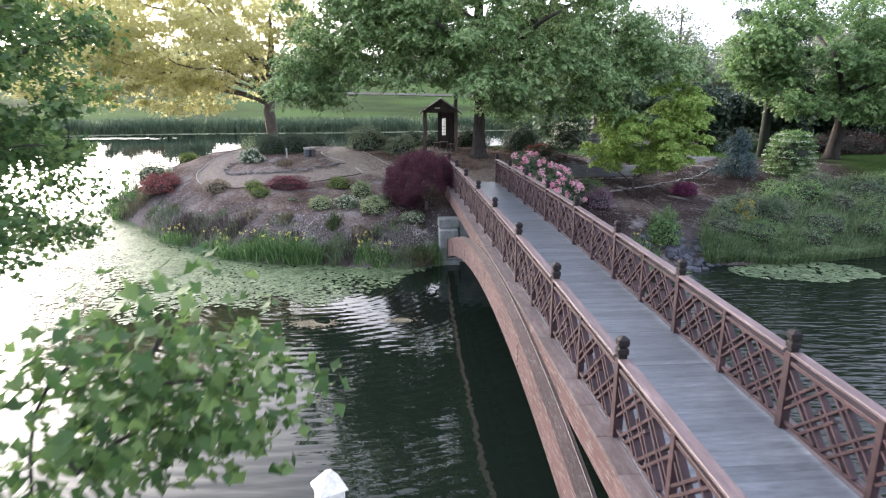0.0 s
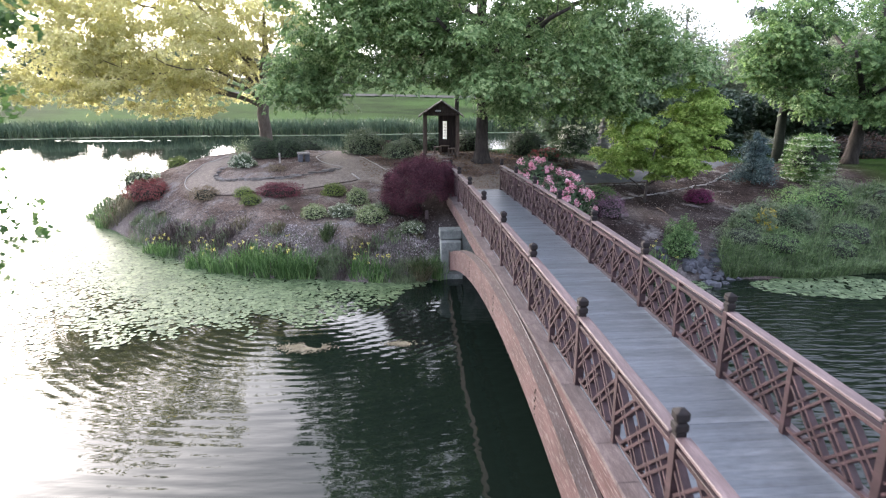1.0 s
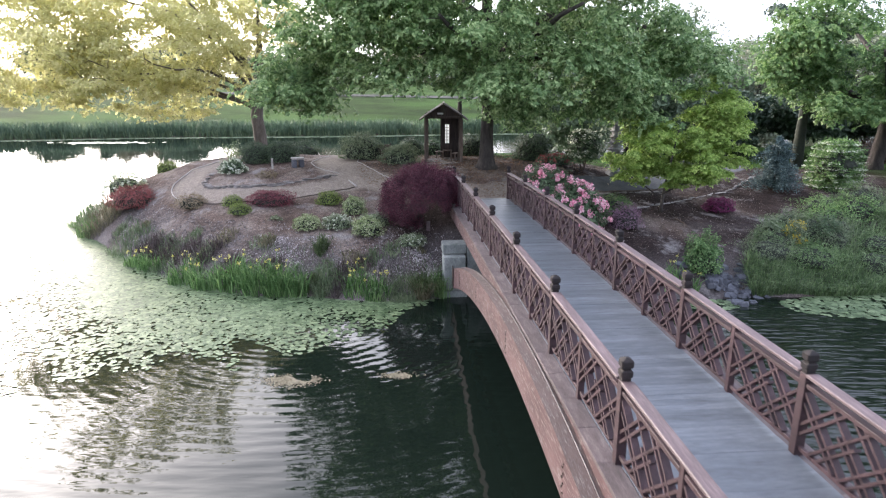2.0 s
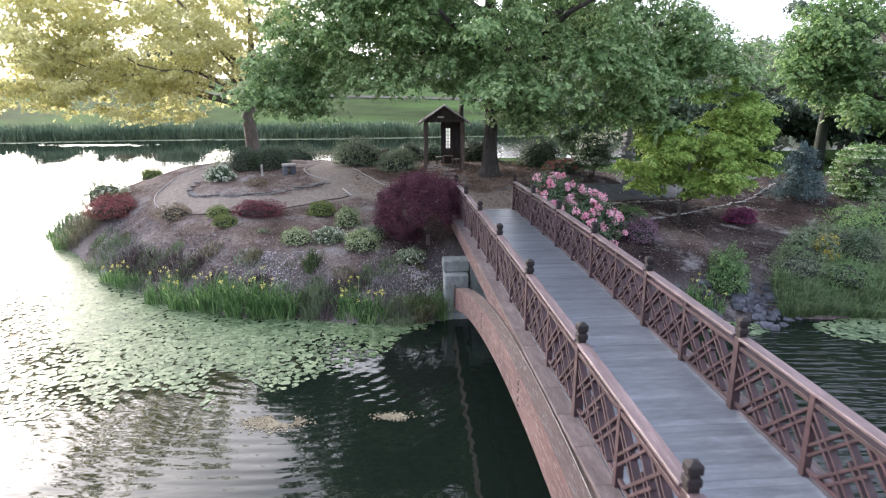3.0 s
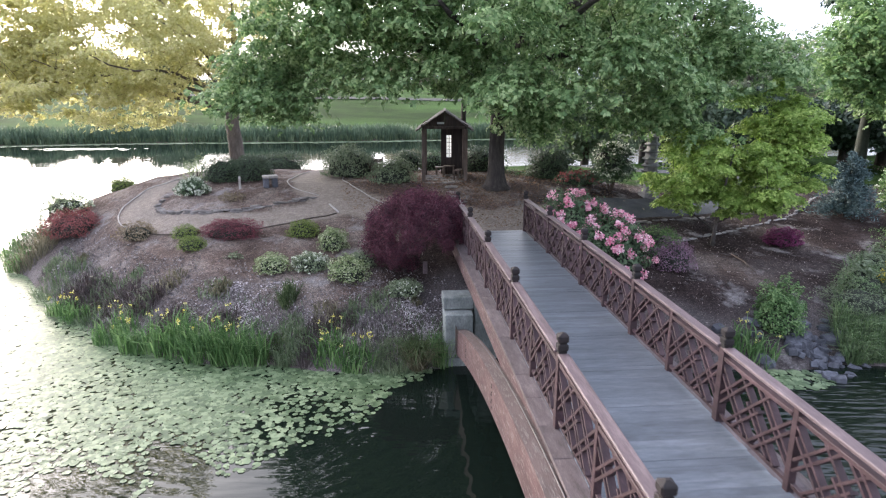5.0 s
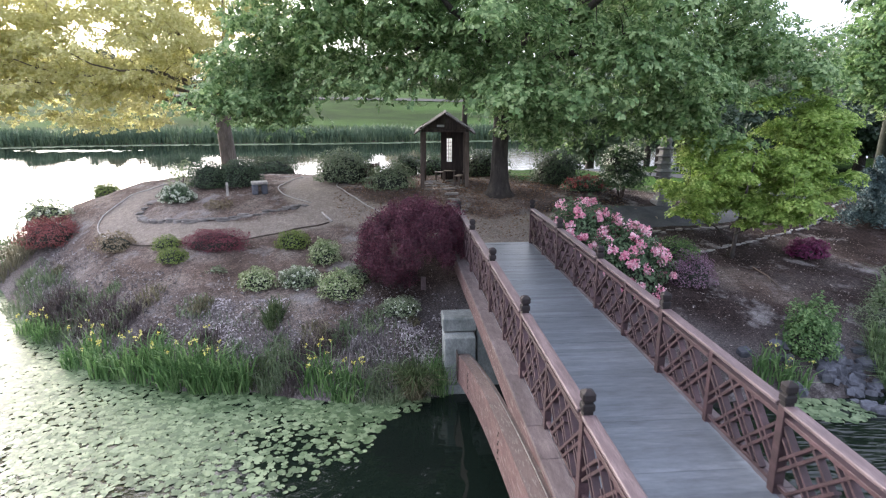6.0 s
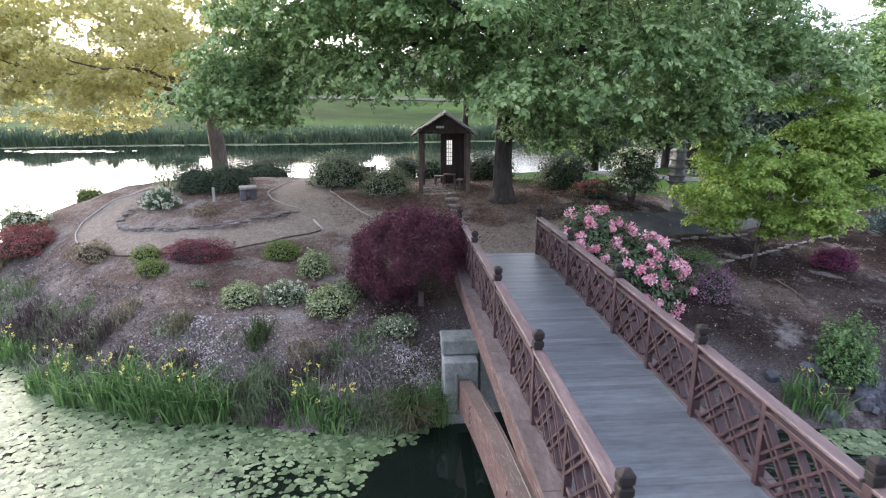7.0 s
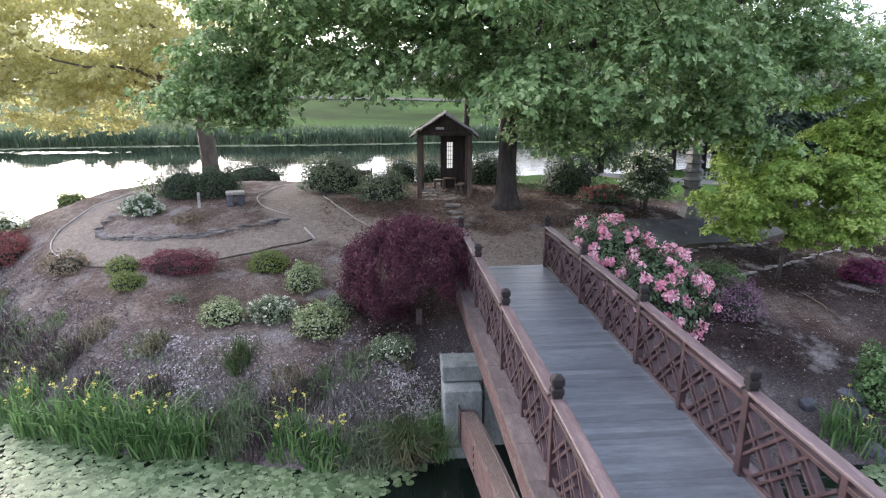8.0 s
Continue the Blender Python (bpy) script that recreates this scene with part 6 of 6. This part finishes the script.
for k, (x, y, r, n, h, m) in enumerate(((-4.55, 25.8, 0.25, 190, 0.75, TUFT), (-0.85, 24.1, 0.16, 420, 1.05, TUFT), (-0.85, 24.0, 0.2, 260, 0.85, DRYBLADE), (-0.2, 24.3, 0.3, 240, 1.0, BLADE), (-1.5, 24.0, 0.45, 260, 0.55, GREYGREEN), (-10.1, 27.3, 0.6, 380, 0.6, DARKWEED), (-9.0, 26.7, 0.5, 300, 0.55, DARKWEED), (-12.1, 28.6, 0.6, 380, 0.7, DARKWEED), (-11.2, 28.1, 0.5, 300, 0.6, DARKWEED), (-3.6, 24.7, 0.4, 220, 0.45, DARKWEED), (-4.3, 24.35, 0.35, 200, 0.45, GREYGREEN), (-3.8, 24.2, 0.3, 160, 0.4, DARKWEED), (-4.7, 24.5, 0.3, 160, 0.5, TUFT), (-1.9, 23.95, 0.35, 180, 0.45, GREYGREEN), (-7.9, 25.6, 0.4, 180, 0.5, DARKWEED), (-6.2, 25.3, 0.4, 160, 0.45, DARKWEED), (-2.9, 25.0, 0.35, 160, 0.4, DARKWEED), (-11.0, 27.6, 0.8, 320, 0.6, REEDBLADE), (-13.6, 30.0, 0.9, 320, 0.7, REEDBLADE),
                                        (-16.2, 33.0, 0.8, 420, 1.1, DRYBLADE), (-17.6, 34.6, 0.8, 320, 0.8, REEDBLADE), (-12.6, 29.2, 0.8, 260, 0.5, PURPLEHAZE), (-10.3, 27.0, 0.8, 260, 0.5, PURPLEHAZE), (-4.2, 24.5, 0.5, 260, 0.6, REEDBLADE), (-2.0, 24.4, 0.7, 260, 0.4, PURPLEHAZE))):
    grass_clump("grass_tuft", x, y, r, n, h, 0.022, 1.3 if m in (TUFT, DRYBLADE) else 0.8, m, "tuft of arching dry grass" if m is DRYBLADE else "tuft of arching green waterside grass" if m in (REEDBLADE, BLADE, TUFT, GREYGREEN) else "clump of dead dark brown weeds" if m is DARKWEED else "low purple grey waterside plant", 340 + k, "grass", group="shore grasses")


def stuff_blades(name, pts, h, w, lean, mat, label, category, seed):
    r = np.random.default_rng(seed)
    v, f = blade_arrays(r, pts, h, w, lean)
    return tagged(part(name, soup(name, v, f, mat), None), label, category, kind="stuff")


wr = np.random.default_rng(92)
for k in range(18):
    x = -14.0 + 0.8 * k + wr.normal() * 0.25
    y = float(np.interp(x, (-15, -12.1, -9.5, -5.5, 0, 1), (31.2, 28.4, 26.0, 24.4, 24.2, 24.6))) + wr.uniform(0.4, 1.7)
    grass_clump("weed_clump", x, y, wr.uniform(0.22, 0.5), 110, wr.uniform(0.28, 0.5), 0.03, 1.1, (GREYGREEN, DRYBLADE, REEDBLADE)[k % 3], "straggling low weeds on the shore slope", 700 + k, "weeds", group="shore weeds")
# big reed bank on the right shore
n = 40000
x = rng.uniform(10.5, 34, n)
y = 23.7 + np.interp(x, (10.5, 14, 18, 22, 30, 34), (0.6, 0.6, 1.7, 2.9, 4.9, 5.3)) + rng.random(n) ** 1.9 * np.interp(x, (10.5, 12.5, 16, 34), (0.9, 3.6, 5.5, 6.5))
keep = wave(x, y, 0.9, 2.2) > -0.75
x, y = x[keep], y[keep]
z = np.maximum(land(x, y), 0) - 0.03
hh = 0.75 + 0.25 * wave(x, y, 0.8, 1.0)
v, f = blade_arrays(rng, np.stack([x, y, z], 1), hh, 0.024, 1.1)
h = len(x)
for k, mt in enumerate((REEDGREEN, REEDGREEN, REEDBLADE)):
    pick = np.concatenate([np.arange(k, h, 3), h + np.arange(k, h, 3)])
    name, what = (("reed_bed", "dense bank of long arching green reeds"), ("grass_bank", "long green grass among the reeds"), ("sedge_bank", "grey-green sedge among the reeds"))[k]
    tagged(part(name, soup(name, v, f[pick], mt), None), what, "reeds", kind="stuff")
# far bank reeds
n = 20000
x = rng.uniform(-80, 30, n)
y = far_bank(x) + rng.random(n) * 3.0 - 0.1
keep = wave(x, y, 0.5, 3.0) + 0.5 * rng.normal(size=n) > -0.45
x, y, n = x[keep], y[keep], int(keep.sum())
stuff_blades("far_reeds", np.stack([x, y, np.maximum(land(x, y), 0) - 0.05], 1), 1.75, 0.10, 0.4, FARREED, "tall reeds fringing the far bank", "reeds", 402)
n = 9000
x = rng.uniform(-80, 30, n)
y = far_bank(x) + rng.random(n) ** 1.5 * 4.5 - 0.15
stuff_blades("far_rough_grass", np.stack([x, y, np.maximum(land(x, y), 0) - 0.05], 1), 1.25, 0.11, 0.8, REEDBLADE, "pale rough grass among the far reeds", "grass", 403)
# ground cover of low plants on the shore slope
n = 22000
x = rng.uniform(-15, 1.0, n)
y = np.interp(x, (-15, -12.1, -9.5, -5.5, 0, 1), (31.2, 28.4, 26.0, 24.4, 24.0, 24.0)) + rng.random(n) ** 1.9 * 3.0
keep = wave(x, y, 1.6, 3.0) + 0.4 * rng.normal(size=n) > -0.05
x, y = x[keep], y[keep]
P = np.stack([x, y, land(x, y) + 0.05 * rng.random(len(x))], 1)
v, f = leaf_arrays(P, rng.normal(size=P.shape) + np.array((0, 0, 1.0)), 0.062 * rng.uniform(0.4, 1.7, len(P)), rng, 0.5)
tagged(part("ground_cover", soup("ground_cover", v, f, PURPLEHAZE), None), "low purple grey ground cover and leaf litter", "ground cover", kind="stuff")


n = 5200
x = rng.uniform(-15, 1.0, n)
y = np.interp(x, (-15, -12.1, -9.5, -5.5, 0, 1), (31.0, 28.3, 25.9, 24.3, 23.9, 23.9)) + rng.random(n) ** 1.6 * 1.7
keep = wave(x, y, 1.2, 8.0) > -0.3
P = np.stack([x, y, land(x, y) - 0.02], 1)[keep]
stuff_blades("shore_grass", P[::2], 0.34, 0.016, 0.9, REEDBLADE, "thin green grass and weeds along the waterline", "grass", 403)
stuff_blades("shore_weeds", P[1::2], 0.30, 0.018, 1.0, PURPLEHAZE, "dry purple grey weeds along the waterline", "weeds", 404)


n = 36000
x, y = rng.uniform(-17, 14, n), rng.uniform(24, 42, n)
off = np.min([near_line(x, y, q) - w for q, w in PATHS] + [near_line(x, y, TARMAC[0]) - 0.9], axis=0)
keep = (inside(x, y) > 0.3) & (off > 0.1) & (wave(x, y, 2.4, 1.0) > -0.55)
P = np.stack([x, y, land(x, y) + 0.012], 1)[keep]
v, f = leaf_arrays(P, 0.5 * rng.normal(size=P.shape) + np.array((0, 0, 1.0)), 0.045 * rng.uniform(0.4, 1.8, len(P)), rng, 0.45)
tagged(part("wood_chips", soup("wood_chips", v, f, CHIP), None), "scattered brown and pale bark chips on the soil", "mulch", kind="stuff")
n = 9000
t, r = rng.random(n) * 6.28, 5.5 * rng.random(n) ** 0.6
x, y = 1.2 + r * np.cos(t), 34.2 + 0.8 * r * np.sin(t)
P = np.stack([x, y, land(x, y) + 0.015], 1)
v, f = leaf_arrays(P, 0.4 * rng.normal(size=P.shape) + np.array((0, 0, 1.0)), 0.07 * rng.uniform(0.5, 1.4, n), rng, 0.6)
tagged(part("leaf_litter", soup("leaf_litter", v, f, BROWNLEAF), None), "fallen brown leaves under the oak", "leaf litter", kind="stuff")


def lily_pads(name, x, y, seed, label, r0=0.09):
    r = np.random.default_rng(seed)
    n = len(x)
    ang = np.linspace(0.25, 2 * math.pi - 0.25, 7)
    t0, rad = r.random(n) * 6.28, r0 * r.uniform(0.55, 1.35, n)
    z = 0.006 + 0.014 * r.random(n)
    tx, ty = r.normal(size=n) * 0.03, r.normal(size=n) * 0.03
    cx = [x + rad * np.cos(t0 + a) for a in ang] + [x]
    cy = [y + rad * np.sin(t0 + a) for a in ang] + [y]
    cz = [z + rad * (np.cos(t0 + a) * tx + np.sin(t0 + a) * ty) for a in ang] + [z]
    v = np.stack([np.stack(cx, 1), np.stack(cy, 1), np.stack(cz, 1)], 2).reshape(-1, 3)
    return tagged(part(name, soup(name, v, np.arange(8 * n).reshape(n, 8), PAD), None), label, "lily pads", kind="stuff")


def scatter(n, lo, hi, test):
    x, y = rng.uniform(lo[0], hi[0], n), rng.uniform(lo[1], hi[1], n)
    k = test(x, y)
    return x[k], y[k]


def left_pads(x, y):
    d = -inside(x, y)
    reach = np.interp(x, (-20, -14, -10, -6, -3.4, -2.0, -1.2, 0), (4.0, 6.5, 5.5, 3.8, 3.0, 1.9, 0.7, 0.0)) * (1 + 0.22 * wave(x, y, 1.9, 2.7))
    dense = np.clip(1.35 - d / np.maximum(reach, 0.01), 0, 1) ** 0.8
    return (d > -0.2) & (rng.random(len(x)) < dense * (0.82 + 0.55 * wave(x, y, 0.9, 1.5)))


x, y = scatter(125000, (-20, 16), (0, 36), left_pads)
lily_pads("lily_pads", x, y, 411, "floating carpet of green water lily pads", 0.070)


def right_pads(x, y):
    a = ((x - 14.0) / 3.0) ** 2 + ((y - 23.4) / 1.5) ** 2
    b = ((x - 8.7) / 1.2) ** 2 + ((y - 23.5) / 0.6) ** 2
    return (np.minimum(a, b) < 0.8 + 0.35 * wave(x, y, 1.7, 0.3)) & (inside(x, y) < 0.1)


x, y = scatter(7500, (7, 20.5), (19, 26), right_pads)
lily_pads("lily_pads", x, y, 412, "patch of green water lily pads by the reeds", 0.085)
x = np.concatenate([rng.uniform(-75, 20, 2600), rng.normal(-41, 2.2, 300)])
y = np.concatenate([far_bank(x[:2600]) - 0.7 - 1.6 * rng.random(2600) ** 2, 80.5 + 0.5 * rng.normal(size=300)])
lily_pads("lily_pads", x, y, 413, "thin line of lily pads along the far bank", 0.3)


def rocks():
    ob = tagged(new("shore_rocks"), "pile of blue grey rocks at the waterline", "rocks")
    r = np.random.default_rng(95)
    for k in range(120):
        x, y = 9.9 + r.normal() * 0.9, 24.75 + r.normal() * 0.5
        s = r.uniform(0.08, 0.24)
        b = slab(bmesh.new(), r, 0, 0, -0.1, s, s * r.uniform(0.6, 1), s * 0.9, r.random() * 6, 6, 0.3)
        part("rock", b, SLATE, ob, m=pose(x, y, max(float(land(x, y)), -0.05) + 0.06 * r.random(), r.normal() * 15, r.normal() * 15, 0))


rocks()
shrub("waterside_bush", 8.95, 25.1, (0.62, 0.6, 0.95), BLADE, "upright bright green bush at the waterline", 67, 4600, 0.08, bumps=0.28)
shrub("waterside_bush", 12.7, 26.2, (0.4, 0.35, 0.6), GREYGREEN, "yellow flowering bush among the reeds", 68, 700, 0.08, blossom=GOLDPETAL, petals=520, petal=0.045, heads=46, head_r=0.09, lift=0.5)


for k, (x, y, r) in enumerate(((13.0, 27.4, 0.7), (15.2, 28.4, 0.85), (14.3, 26.9, 0.6), (12.0, 26.6, 0.6), (16.8, 29.3, 1.0), (20.2, 30.0, 1.2), (22.5, 30.6, 1.3), (25.0, 31.8, 1.3))):
    shrub("bank_shrub", x, y, (r, r * 0.8, 0.75), (GREYGREEN, LIGHTLEAF, RHODLEAF)[k % 3], "straggling grey-green shrub among the reeds", 600 + k, 1700, 0.09, bumps=0.3, group="bank shrubs")
bank = np.random.default_rng(640)
for k in range(34):
    x = 11.4 + 18.0 * (k + bank.random()) / 34
    y = 24.6 + float(np.interp(x, (10.5, 14, 18, 22, 30, 34), (0.6, 0.6, 1.7, 2.9, 4.9, 5.3))) + bank.random() * float(np.interp(x, (11, 13, 16, 34), (0.8, 2.6, 4.2, 5.0)))
    r = bank.uniform(0.55, 1.0)
    shrub("bank_shrub", x, y, (r * 1.15, r, bank.uniform(0.55, 0.85)), (GREYGREEN, REEDGREEN, LIGHTLEAF, REEDGREEN, REEDBLADE, GREYGREEN)[k % 6], "low feathery green shrub on the reed bank", 641 + k, 2400, 0.075, 0.3, bumps=0.3, group="bank shrubs")


def fence_panel():
    ob = thing("wooden_fence", on_land(-3.2, 36.75), "short dark brown board fence panel by the shelter", "fence", rz=12)
    for k in range(4):
        part("board", box(bmesh.new(), (-0.30 + 0.15 * k, -0.012, 0.05), (-0.157 + 0.15 * k, 0.012, 0.72 + 0.01 * (k % 2)), 0.004), HUT_POST, ob)
    for x in (-0.33, 0.33):
        part("post", box(bmesh.new(), (x - 0.03, -0.035, -0.1), (x + 0.03, 0.035, 0.8), 0.005), HUT_WOOD, ob)
    part("rail", box(bmesh.new(), (-0.298, 0.014, 0.56), (0.298, 0.04, 0.63), 0.004), HUT_WOOD, ob)


fence_panel()


def picket_fence(x, y, rz):
    ob = thing("picket_fence", on_land(x, y), "low pale picket fence beyond the lawn path", "fence", rz=rz)
    picket = box(bmesh.new(), (-0.04, -0.012, 0.05), (0.04, 0.012, 0.42), 0.004)
    mesh = None
    for k in range(9):
        m = pose(-0.8 + 0.2 * k, 0, 0)
        if mesh is None:
            mesh = part("picket", picket, CONCRETE, ob, m=m).data
        else:
            part("picket", mesh, None, ob, m=m)
    for z in (0.1, 0.30):
        part("rail", box(bmesh.new(), (-0.85, 0.013, z), (0.85, 0.045, z + 0.05), 0.004), CONCRETE, ob)


picket_fence(13.8, 47.0, -12)
# bleached litter washed up on the shore slope
n = 60000
x = rng.uniform(-14.5, 1.2, n)
y = np.interp(x, (-15, -12.1, -9.5, -5.5, 0, 1.2), (31.2, 28.4, 26.0, 24.4, 24.4, 24.8)) + 0.2 + 1.9 * rng.random(n) ** 1.3
keep = wave(x, y, 0.75, 5.2) + 0.5 * wave(x, y, 2.6, 1.2) + 0.4 * rng.normal(size=n) > 0.62
P = np.stack([x, y, land(x, y) + 0.02], 1)[keep]
v, f = leaf_arrays(P, 0.5 * rng.normal(size=P.shape) + np.array((0, -0.3, 1.0)), 0.06 * rng.uniform(0.4, 1.7, len(P)), rng, 0.55)
tagged(part("shore_litter", soup("shore_litter", v, f, LITTER), None), "pale bleached leaf litter on the shore slope", "leaf litter", kind="stuff")
# floating weed and leaves on the open water
n = 2600
spot = np.array(((-4.15, 17.95, 0.30), (-3.75, 18.05, 0.30), (-3.9, 17.8, 0.35), (-3.5, 17.95, 0.20), (-1.3, 18.2, 0.25)))[rng.integers(0, 5, n)]
x, y = spot[:, 0] + spot[:, 2] * rng.normal(size=n) * 0.75, spot[:, 1] + spot[:, 2] * rng.normal(size=n) * 0.32
keep = (wave(x, y, 3.0, 0.7) > -0.45) & (inside(x, y) < -0.3)
P = np.stack([x, y, 0.006 + 0.008 * rng.random(n)], 1)[keep]
v, f = leaf_arrays(P, 0.08 * rng.normal(size=P.shape) + np.array((0, 0, 1.0)), 0.045 * rng.uniform(0.4, 1.8, len(P)), rng, 0.6)
tagged(part("floating_weed", soup("floating_weed", v, f, ALGAE), None), "brown leaves and weed floating on the pond", "floating weed", kind="stuff")


def stick():
    bm = tube(bmesh.new(), [on_land(9.37, 29.2, 0.03), on_land(9.5, 28.5, 0.06), on_land(9.55, 27.75, 0.03)], [0.02, 0.025, 0.012], 5)
    tube(bm, [on_land(9.5, 28.4, 0.05), on_land(9.25, 27.8, 0.06)], [0.015, 0.008], 5)
    tagged(part("fallen_stick", bm, HUT_POST), "brown forked fallen stick lying on the soil", "stick")


stick()
